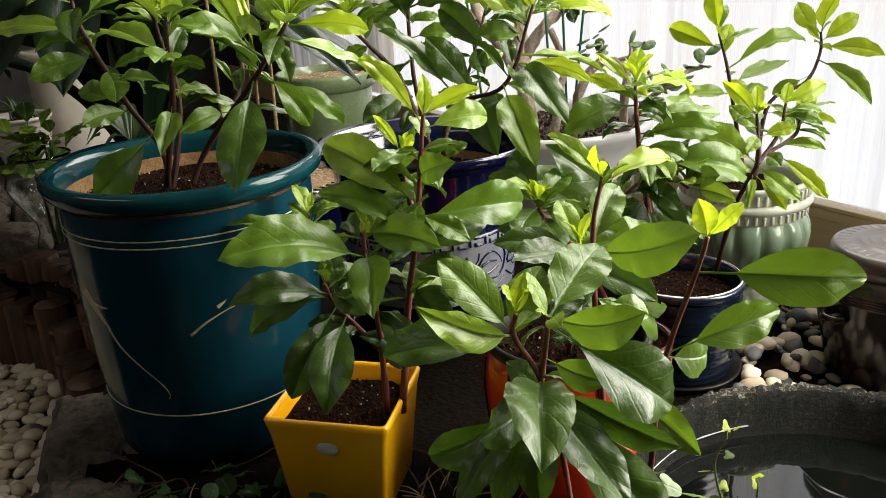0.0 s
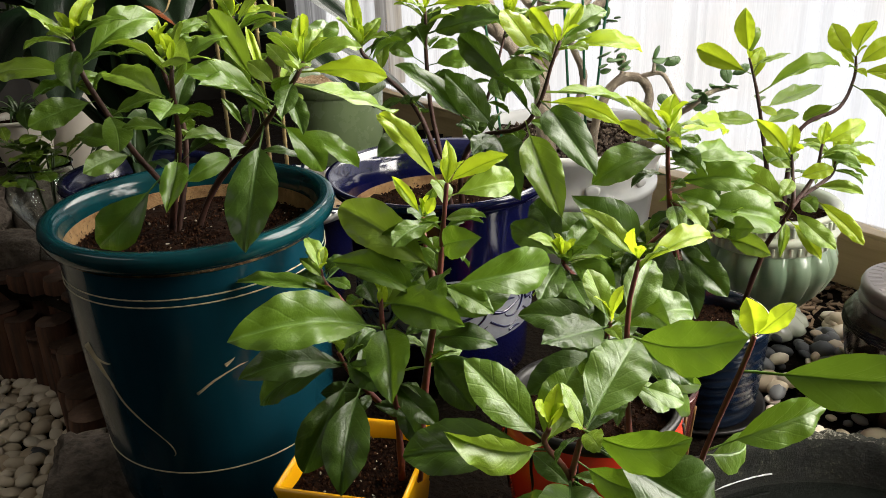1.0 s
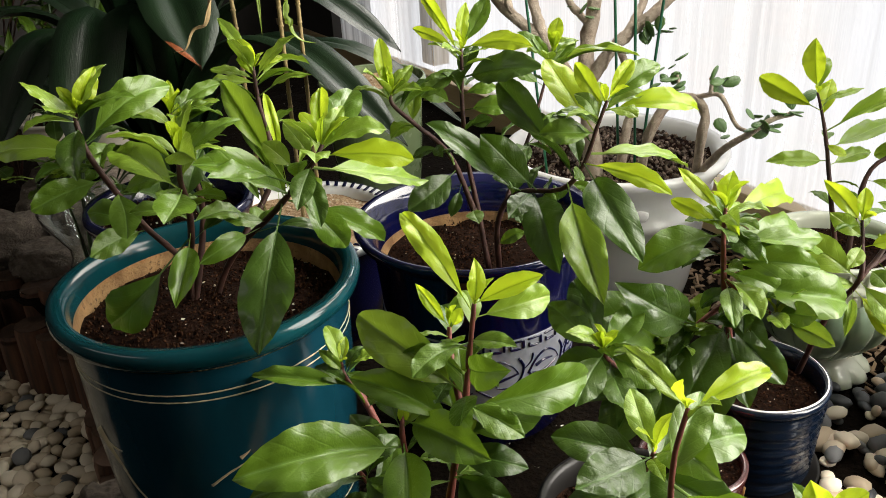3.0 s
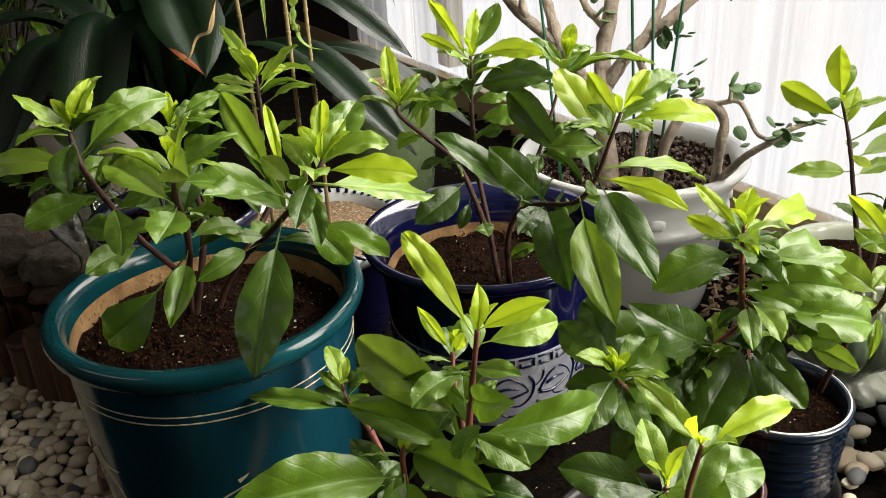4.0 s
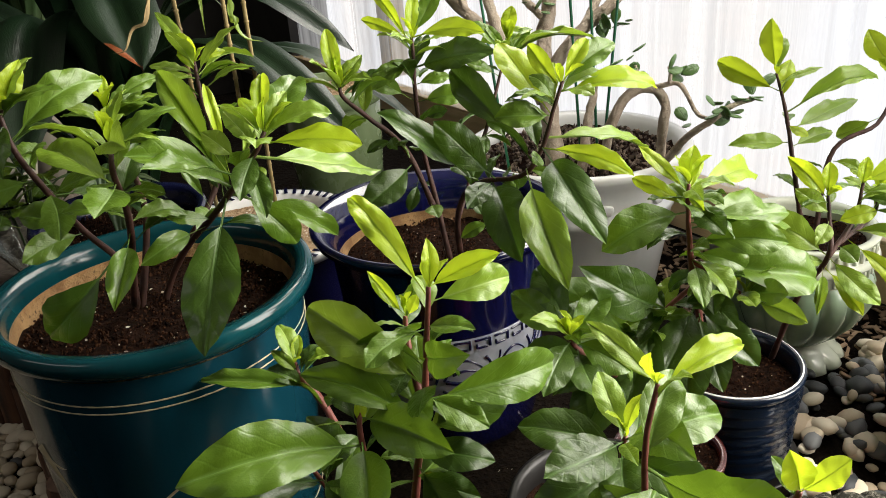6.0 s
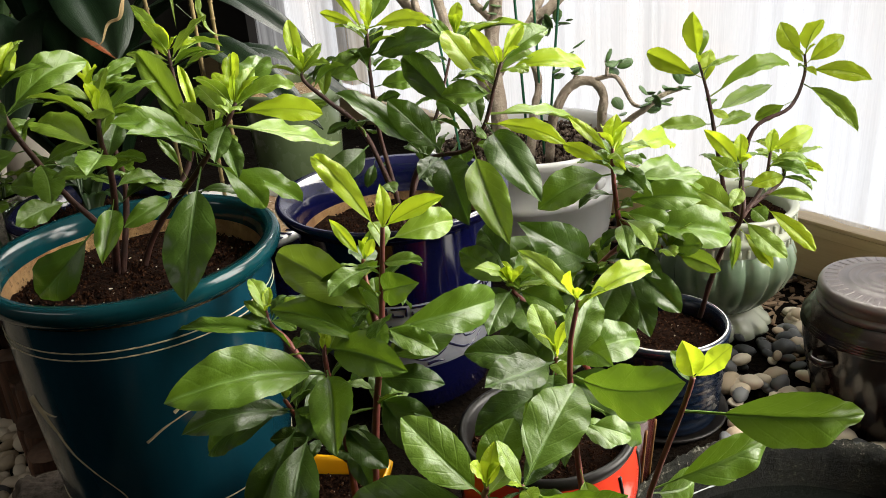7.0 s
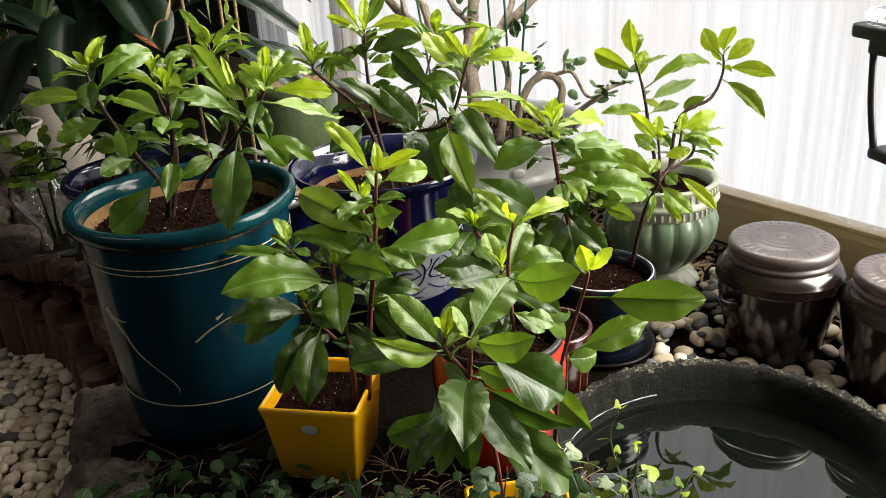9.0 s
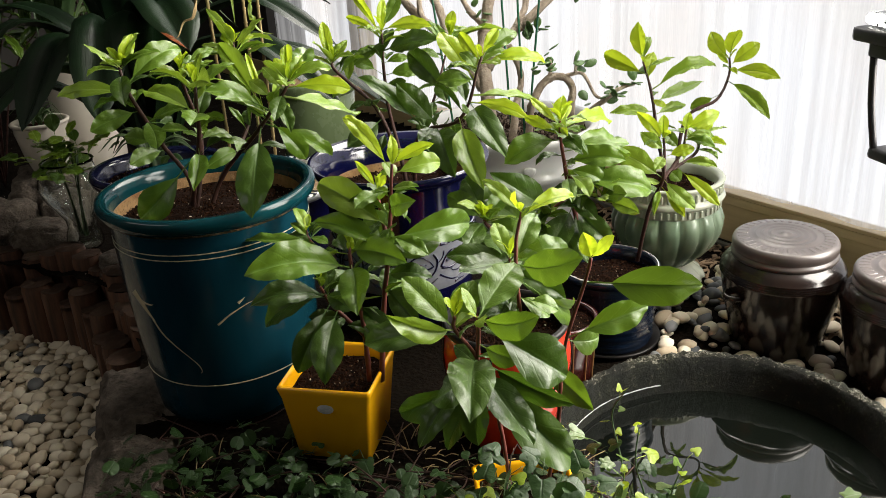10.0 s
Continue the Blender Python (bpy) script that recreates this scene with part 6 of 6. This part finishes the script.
def leafy_bush(x, y, z, label, count, spread, low, high, seed, tones):
    """Narrow leaves hanging from thin arching branches."""
    r = random.Random(seed)
    bush = thing("foliage_plant", pose(x, y, z), label, "plant")
    for n in range(count // 9):
        a, reach, top = r.uniform(0, 6.28), r.uniform(0.3, 1.0) * spread, r.uniform(low, high)
        end = Vector((reach * math.cos(a), reach * math.sin(a), top))
        line = [Vector((0, 0, 0)), Vector((end.x * 0.3, end.y * 0.3, top * 0.7)), Vector((end.x * 0.7, end.y * 0.7, top * 1.02)), end]
        part("branch", tube(line, 0.0035, 0.0014, 14, 5), STEM, bush)
        for k, p in enumerate(smooth_line(line, 14)[5:]):
            ob = part("leaf", blade(r.choice(tones), 0.08, r.choice((0.05, 0.10, 0.16)), r.choice((1.0, 4.0, 9.0))), None, bush)
            s = r.uniform(0.07, 0.13)
            turn = Euler((r.uniform(-0.6, 0.6), r.uniform(-0.1, 1.2), r.uniform(0, 6.28))).to_matrix().to_4x4()
            ob.matrix_basis = Matrix.Translation(p) @ turn @ Matrix.Diagonal((s, s * r.uniform(0.2, 0.3), s, 1))


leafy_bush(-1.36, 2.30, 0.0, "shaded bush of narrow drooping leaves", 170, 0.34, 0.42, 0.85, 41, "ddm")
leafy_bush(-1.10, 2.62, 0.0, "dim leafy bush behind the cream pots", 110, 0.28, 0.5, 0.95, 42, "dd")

# tall ringed stalks in the porcelain pot
cane = thing("cane_plant", pose(-0.385, 1.60, 0.17), "tall thin yellowish ringed canes with strap leaves", "plant")
for k, (x0, y0, x1, y1) in enumerate(((-0.05, -0.04, -0.02, -0.14), (0.02, -0.05, 0.05, -0.13), (0.04, 0.0, 0.075, -0.11))):
    bm = bmesh.new()
    pts = [Vector((x0, y0, 0)), Vector((x0 * 0.6 + x1 * 0.4, y0 * 0.6 + y1 * 0.4, 0.2)), Vector((x1, y1, 0.50)), Vector((x1 * 1.3, y1 * 1.25, 0.85))]
    tube(pts, 0.0036, 0.0030, 30, 8, bm)
    for p in smooth_line(pts, 34)[1:-1]:
        tube([p, p + Vector((0, 0, 0.0015)), p + Vector((0, 0, 0.003))], 0.0041, 0.0041, 3, 8, bm)
    part("cane", bm, STALK, cane)
for az, reach, rise, drop, width in ((-80, 0.16, 0.10, 0.25, 0.02), (-20, 0.2, 0.1, 0.22, 0.022), (200, 0.18, 0.14, 0.2, 0.02), (120, 0.2, 0.16, 0.1, 0.02), (-50, 0.22, 0.2, 0.05, 0.02)):
    d = Vector((math.cos(radians(az)), math.sin(radians(az)), 0))
    top = Vector((0.03, -0.11, 0.56))
    part("leaf", ribbon([top, top + d * reach * 0.3 + Vector((0, 0, rise)), top + d * reach * 0.7 + Vector((0, 0, rise * 0.8)), top + d * reach + Vector((0, 0, rise - drop))], width), CANE_LEAF, cane)


part("dry_leaf", ribbon([Vector((0.01, -0.25, 0.56)), Vector((-0.002, -0.27, 0.468)), Vector((-0.014, -0.27, 0.432)), Vector((-0.034, -0.27, 0.423)), Vector((-0.050, -0.27, 0.398)), Vector((-0.068, -0.27, 0.396))], 0.013, 26, 3, 0.5, 0.25), DRY, cane, "curled dry leaf tip")
part("dry_leaf", ribbon([Vector((0.060, -0.13, 0.56)), Vector((0.069, -0.15, 0.455)), Vector((0.066, -0.15, 0.42)), Vector((0.067, -0.15, 0.395)), Vector((0.082, -0.15, 0.380)), Vector((0.105, -0.15, 0.376))], 0.014, 26, 3, 0.5, 0.35), CANE_LEAF, cane, "hanging yellow-green leaf with a curled tip")


sprig = thing("sprig", pose(-0.891, 1.748, 0.20), "pale green rooted cuttings standing in the glass bottle", "plant")
rng = random.Random(4)
for k in range(46):
    ob = part("leaf", blade(rng.choice("ldm"), 0.22, 0.10, 1.0), None, sprig)
    s = rng.uniform(0.05, 0.085)
    ob.matrix_basis = Matrix.Translation((rng.gauss(0, 0.045), rng.gauss(0, 0.035), rng.uniform(-0.02, 0.09))) @ Euler((rng.uniform(-0.5, 0.5), rng.uniform(-0.9, 0.3), rng.uniform(0, 6.28))).to_matrix().to_4x4() @ Matrix.Diagonal((s, s * 0.55, s, 1))


def thick_leaf():
    bm = bmesh.new()
    bmesh.ops.create_icosphere(bm, subdivisions=2, radius=0.5)
    for v in bm.verts:
        v.co = Vector((v.co.x + 0.5, v.co.y * 0.62 * (0.65 + 0.7 * (v.co.x + 0.5) * (1.5 - v.co.x)), v.co.z * 0.16 + 0.08 * (v.co.x + 0.5) ** 2))
    return bm


THICK = mesh_of("leaf", thick_leaf(), JADE)


def jade_tree(x, y, z, label, limbs, leaves, size, seed, stakes=()):
    base = pose(x, y, z)
    tree = thing("jade_tree", base, label, "plant")
    r = random.Random(seed)
    for pts, r0, r1 in limbs:
        part("limb", tube(pts, r0, r1, 24, 9, None, 0.35), BARK, tree)
    for at, count, spread in leaves:
        for k in range(count):
            p = Vector(at) + Vector((r.gauss(0, spread), r.gauss(0, spread), r.gauss(0, spread)))
            s = size * r.uniform(0.6, 1.2)
            ob = part("leaf", THICK, None, tree)
            ob.matrix_basis = Matrix.Translation(p) @ Euler((r.uniform(-0.6, 0.6), r.uniform(-1.2, 0.5), r.uniform(0, 6.28))).to_matrix().to_4x4() @ Matrix.Diagonal((s, s, s, 1))
    for a, b in stakes:
        part("stake", tube([a, Vector(a).lerp(Vector(b), 0.5), b], 0.0028, 0.0028, 4, 6), WIRE, tree, "thin green plant stake")
    return tree


jade_tree(0.275, 1.80, 0.19, "old jade tree with thick pale trunks and fleshy leaves", (
    (((-0.104, -0.022, -0.000), (-0.110, 0.031, 0.113), (-0.115, 0.101, 0.217), (-0.097, 0.151, 0.294), (-0.088, 0.194, 0.384), (-0.096, 0.325, 0.595)), 0.019, 0.012),
    (((-0.122, 0.049, 0.131), (-0.159, 0.098, 0.198), (-0.207, 0.150, 0.249), (-0.268, 0.186, 0.295), (-0.336, 0.239, 0.379), (-0.419, 0.365, 0.549)), 0.014, 0.01),
    (((-0.191, 0.131, 0.230), (-0.207, 0.162, 0.275), (-0.221, 0.182, 0.321), (-0.239, 0.206, 0.379), (-0.231, 0.315, 0.562)), 0.0125, 0.009),
    (((-0.106, 0.071, 0.175), (-0.065, 0.073, 0.238), (0.007, 0.086, 0.296), (0.079, 0.114, 0.361), (0.154, 0.191, 0.505)), 0.014, 0.009),
    (((-0.045, 0.077, 0.253), (-0.024, 0.097, 0.280), (0.001, 0.141, 0.319), (0.006, 0.171, 0.383), (0.031, 0.279, 0.558)), 0.01, 0.007),
    (((-0.257, 0.179, 0.290), (-0.270, 0.175, 0.319), (-0.265, 0.193, 0.381)), 0.008, 0.006),
    (((-0.057, -0.034, 0.010), (-0.041, -0.001, 0.099), (-0.024, 0.040, 0.158), (-0.047, 0.092, 0.228)), 0.01, 0.007),
    (((-0.015, -0.032, 0.002), (-0.014, -0.091, 0.112), (0.020, -0.083, 0.168), (0.060, -0.085, 0.178), (0.084, -0.094, 0.152), (0.079, -0.104, 0.109), (0.092, -0.025, -0.011)), 0.0095, 0.0085),
    (((0.090, -0.031, 0.000), (0.110, -0.148, 0.101), (0.147, -0.171, 0.137), (0.173, -0.179, 0.161), (0.211, -0.180, 0.173)), 0.0075, 0.004),
    (((0.060, -0.085, 0.178), (0.101, -0.098, 0.187), (0.116, -0.115, 0.170), (0.130, -0.138, 0.141), (0.149, -0.171, 0.137)), 0.0045, 0.0035),
    (((-0.108, 0.140, 0.275), (-0.148, 0.124, 0.322), (-0.169, 0.145, 0.373)), 0.008, 0.006),
    (((0.089, -0.099, 0.188), (0.092, -0.091, 0.204), (0.090, -0.086, 0.215)), 0.004, 0.003),
    (((0.026, -0.082, 0.170), (0.036, -0.078, 0.199), (0.034, -0.070, 0.217)), 0.004, 0.003)),
    (((0.028, -0.076, 0.206), 7, 0.01), ((0.097, -0.089, 0.207), 6, 0.008), ((0.169, -0.181, 0.159), 7, 0.01), ((0.110, -0.157, 0.130), 2, 0.004), ((0.208, -0.181, 0.172), 7, 0.01), ((0.021, -0.013, 0.224), 4, 0.011), ((0.004, 0.056, 0.255), 5, 0.014), ((0.121, 0.105, 0.330), 4, 0.011), ((0.176, -0.178, 0.139), 4, 0.008), ((0.043, 0.079, 0.270), 4, 0.011), ((-0.419, 0.365, 0.549), 12, 0.022), ((-0.125, 0.138, 0.298), 5, 0.017), ((0.031, 0.279, 0.558), 12, 0.028)), 0.030, 3,
    (((-0.055, -0.017, -0.003), (-0.071, 0.145, 0.584)), ((-0.023, -0.014, -0.005), (-0.026, 0.150, 0.582)), ((-0.017, -0.013, -0.005), (0.055, 0.102, 0.577)), ((-0.195, -0.011, -0.002), (-0.264, 0.238, 0.595))))

# ---- ivy, straw and small growth on the bed ----


def ivy_mesh(material, lobes=3, seed=0):
    """A lobed ivy leaf, one unit long."""
    bm = bmesh.new()
    centre = bm.verts.new((0.42, 0, 0.04))
    rim = []
    n = 30
    for i in range(n):
        a = 2 * math.pi * i / n
        r = 0.40 + 0.085 * math.cos(a * lobes) + 0.07 * math.cos(a)
        if abs(abs(a) - math.pi) < 0.5:
            r *= 0.72
        rim.append(bm.verts.new((0.42 + r * math.cos(a), r * math.sin(a) * 0.95, 0.04 * noise.noise(Vector((math.cos(a) * 2, math.sin(a) * 2, seed))))))
    ringv = [bm.verts.new(Vector((0.42, 0, 0.05)).lerp(v.co, 0.55) + Vector((0, 0, 0.015))) for v in rim]
    for i in range(n):
        j = (i + 1) % n
        bm.faces.new((centre, ringv[i], ringv[j]))
        bm.faces.new((ringv[i], rim[i], rim[j], ringv[j]))
    tube([(-0.45, 0, -0.12), (-0.2, 0, -0.02), (0.1, 0, 0.03)], 0.018, 0.014, 5, 5, bm)
    return mesh_of("leaf", bm, material)


IVY_FORMS = [ivy_mesh(IVY, 3, 1.0), ivy_mesh(IVY, 3, 5.0), ivy_mesh(IVY, 1, 2.0)]
PALE_FORMS = [ivy_mesh(IVY_PALE, 3, 3.0), ivy_mesh(IVY_YOUNG, 3, 6.0), ivy_mesh(IVY_PALE, 5, 8.0)]


def ivy_patch(label, centre, spread, count, size, pale, seed, lift=0.03):
    r = random.Random(seed)
    base = pose(centre[0], centre[1], bed_height(*centre))
    patch = thing("ivy", base, label, "plant", "ivy")
    for k in range(count):
        x, y = centre[0] + r.uniform(-1, 1) * spread[0], centre[1] + r.uniform(-1, 1) * spread[1]
        if (x - 0.468) ** 2 + (y - 0.826) ** 2 < 0.30 ** 2 and lift < 0.05:
            continue
        z = bed_height(x, y) + 0.008 + abs(r.gauss(0, lift))
        forms = PALE_FORMS if r.random() < pale else IVY_FORMS
        ob = part("leaf", r.choice(forms), None)
        s = size * r.uniform(0.6, 1.25)
        place(ob, patch, Matrix.Translation((x, y, z)) @ Euler((r.gauss(0.25, 0.5), r.gauss(0, 0.55), r.uniform(0, 6.28))).to_matrix().to_4x4() @ Matrix.Diagonal((s, s, s, 1)), base)
    for k in range(max(3, count // 14)):
        p = Vector((centre[0] + r.uniform(-1, 1) * spread[0], centre[1] + r.uniform(-1, 1) * spread[1], 0))
        pts = [p + Vector((r.uniform(-0.05, 0.05) * q, r.uniform(-0.05, 0.05) * q, 0)) for q in range(4)]
        for q in pts:
            q.z = bed_height(q.x, q.y) + 0.012 + abs(r.gauss(0, lift * 0.6))
        place(part("vine", tube(pts, 0.0016, 0.001, 14, 5), STEM), patch, Matrix(), base)
    return patch


ivy_patch("low dark trailing ivy over the soil", (-0.29, 0.70), (0.19, 0.17), 330, 0.027, 0.01, 1, 0.022)
ivy_patch("low dark trailing ivy before the yellow pot", (-0.02, 0.63), (0.22, 0.11), 260, 0.027, 0.03, 2, 0.025)
ivy_patch("pale variegated ivy climbing over the basin rim", (0.23, 0.62), (0.10, 0.13), 150, 0.032, 0.35, 3, 0.05)
ivy_patch("pale variegated ivy hanging into the basin", (0.30, 0.62), (0.06, 0.05), 22, 0.026, 0.4, 4, 0.06)
ivy_patch("dark ivy grown up before the low yellow pot", (0.125, 0.565), (0.11, 0.030), 120, 0.034, 0.10, 5, 0.075)
ivy_patch("small ivy sprays leaning over the basin front", (0.42, 0.56), (0.15, 0.035), 60, 0.028, 0.45, 6, 0.06)



def ivy_shoot(label, points, size, seed, count):
    """A thin upright shoot with small lobed leaves along it and a bright tip."""
    r = random.Random(seed)
    base = pose(*points[0])
    shoot = thing("ivy_shoot", base, label, "plant", "ivy")
    line = smooth_line([Vector(p) for p in points], 24)
    place(part("vine", tube(points, 0.0017, 0.0009, 20, 6), SHADE_LEAF), shoot, Matrix(), base)
    for k in range(count):
        u = 0.18 + 0.82 * k / (count - 1)
        at = line[min(int(u * (len(line) - 1)), len(line) - 1)]
        form = PALE_FORMS[1] if u > 0.85 else r.choice((PALE_FORMS[0], PALE_FORMS[1], IVY_FORMS[0]))
        s = size * (1.15 - 0.55 * u) * r.uniform(0.75, 1.2)
        turn = Euler((r.gauss(0.5, 0.35), r.gauss(-0.5, 0.35), 2.4 * k + r.uniform(-0.5, 0.5))).to_matrix().to_4x4()
        place(part("leaf", form, None), shoot, Matrix.Translation(at) @ turn @ pose(0.45 * s, 0, 0.12 * s) @ Matrix.Diagonal((s, s, s, 1)), base)


ivy_shoot("thin upright ivy shoot with a bright young tip beside the basin", [(0.262, 0.655, -0.07), (0.268, 0.700, 0.02), (0.259, 0.742, 0.085), (0.274, 0.727, 0.138)], 0.020, 31, 8)
ivy_shoot("upright ivy shoot with bright green leaves over the basin rim", [(0.270, 0.625, -0.07), (0.285, 0.640, 0.01), (0.276, 0.665, 0.06), (0.283, 0.684, 0.104)], 0.027, 32, 8)
ivy_shoot("ivy shoot leaning over the water with yellow-green leaves", [(0.275, 0.610, -0.07), (0.305, 0.630, -0.02), (0.325, 0.650, 0.03), (0.345, 0.663, 0.066)], 0.030, 33, 9)
ivy_shoot("short dark ivy shoot at the basin's edge", [(0.235, 0.640, -0.07), (0.240, 0.660, -0.01), (0.262, 0.668, 0.035)], 0.028, 34, 7)

straw = bmesh.new()
r = random.Random(12)
for k in range(190):
    x, y = r.uniform(-0.08, 0.22) if k % 3 else r.uniform(-0.42, 0.2), r.uniform(0.55, 0.86)
    z = bed_height(x, y) + 0.006 + r.random() * 0.012
    a, l = r.uniform(0, 6.28), r.uniform(0.015, 0.05)
    d = Vector((math.cos(a), math.sin(a), r.uniform(-0.15, 0.35))) * l
    p = Vector((x, y, z))
    tube([p, p + d * 0.5 + Vector((0, 0, 0.004)), p + d], 0.0009, 0.0006, 4, 4, straw)
tagged(part("straw", straw, DRY), "scattered dry straw and root bits on the soil", "straw", kind="stuff")

# ---- pebbles ----
r = random.Random(21)
gravel = thing("gravel", pose(-1.0, 1.4, FLOOR), "bed of smooth cream white pebbles with some dark ones", "gravel", kind="structure")
rest = bmesh.new()
form = bpy.data.meshes.new("one")
PEBBLE_FORMS[0].to_mesh(form)
made = 0
y = 0.97
while y < 2.3:
    x = -1.95
    while x < edge(y) - 0.02:
        px, py = x + r.uniform(-0.008, 0.008), y + r.uniform(-0.008, 0.008)
        size = r.uniform(0.026, 0.047)
        near = 1.05 < py < 1.95 and edge(py) - 0.34 < px
        for layer in range(2):
            m = pebble_pose(r, px + layer * 0.014, py + layer * 0.012, FLOOR + 0.010 + 0.017 * layer + r.uniform(-0.003, 0.006), size)
            if near and layer == 1 and made < 300:
                dark = r.random() < (0.05 if py < 1.66 else 0.9)
                ob = part("pebble", r.choice(SLATE_FORMS if dark else WHITE_FORMS), None)
                place(ob, gravel, m, pose(-1.0, 1.4, FLOOR))
                made += 1
            elif layer == 1 or r.random() < 0.7:
                count = len(rest.verts)
                rest.from_mesh(form)
                rest.verts.ensure_lookup_table()
                for v in rest.verts[count:]:
                    v.co = m @ v.co
        x += 0.030
    y += 0.027
place(part("pebble_rest", mesh_of("pebble_rest", rest, PEBBLE)), gravel, Matrix(), pose(-1.0, 1.4, FLOOR))["kind"] = "stuff"

shore = thing("pebble_bed", pose(0.7, 1.35, -0.08), "white and slate pebbles round the jars and basin", "pebbles", kind="structure")
AVOID = ((0.358, 1.248, 0.105), (0.543, 1.508, 0.085), (0.706, 1.25, 0.095), (0.874, 1.10, 0.09), (0.468, 0.826, 0.300), (0.235, 1.088, 0.075), (0.225, 1.895, 0.18))
count = 0
r = random.Random(8)
for k in range(1500):
    x, y = r.uniform(0.42, 1.0), r.uniform(0.98, 1.50)
    if (Vector((x, y, 0)) - ORIGIN).dot(INWARD) < 0.05 or any((x - a) ** 2 + (y - b) ** 2 < c * c for a, b, c in AVOID) or count >= 300:
        continue
    size = r.uniform(0.020, 0.054)
    dark = r.random() < 0.28 + 0.22 * (x < 0.66)
    ob = part("pebble", r.choice(SLATE_FORMS if dark else WHITE_FORMS), None)
    place(ob, shore, pebble_pose(r, x, y, bed_height(x, y) + size * 0.2 + r.choice((0, 0, 0.012)), size), pose(0.7, 1.35, -0.08))
    count += 1

# bark chips strewn on the soil along the foot of the window wall
r = random.Random(77)
verts, faces = [], []
for k in range(900):
    p = room(r.uniform(1.9, 3.1), r.uniform(0.03, 0.34), 0)
    if any((p.x - a) ** 2 + (p.y - b) ** 2 < c * c for a, b, c in AVOID):
        continue
    p.z = bed_height(p.x, p.y) + 0.006 + 0.006 * r.random()
    turn = Euler((r.gauss(0, 0.35), r.gauss(0, 0.35), r.uniform(0, 6.28))).to_matrix()
    long, wide, thick = r.uniform(0.007, 0.018), r.uniform(0.004, 0.008), r.uniform(0.0015, 0.003)
    base = len(verts)
    for x, y, z in ((-1, -0.6, 0), (-0.7, 0.7, 0), (0.8, 0.9, 0), (1, -0.5, 0), (-0.8, -0.5, 1), (-0.6, 0.6, 1), (0.7, 0.7, 1), (0.8, -0.4, 1)):
        verts.append(p + turn @ Vector((x * long, y * wide, z * thick)))
    faces += [tuple(base + q for q in f) for f in ((3, 2, 1, 0), (4, 5, 6, 7), (0, 1, 5, 4), (1, 2, 6, 5), (2, 3, 7, 6), (3, 0, 4, 7))]
me = bpy.data.meshes.new("bark_chips")
me.from_pydata(verts, [], faces)
me.materials.append(CHIP_BROWN)
tagged(new("bark_chips", me), "strewn brown bark chips along the window wall", "bark chips", kind="stuff")
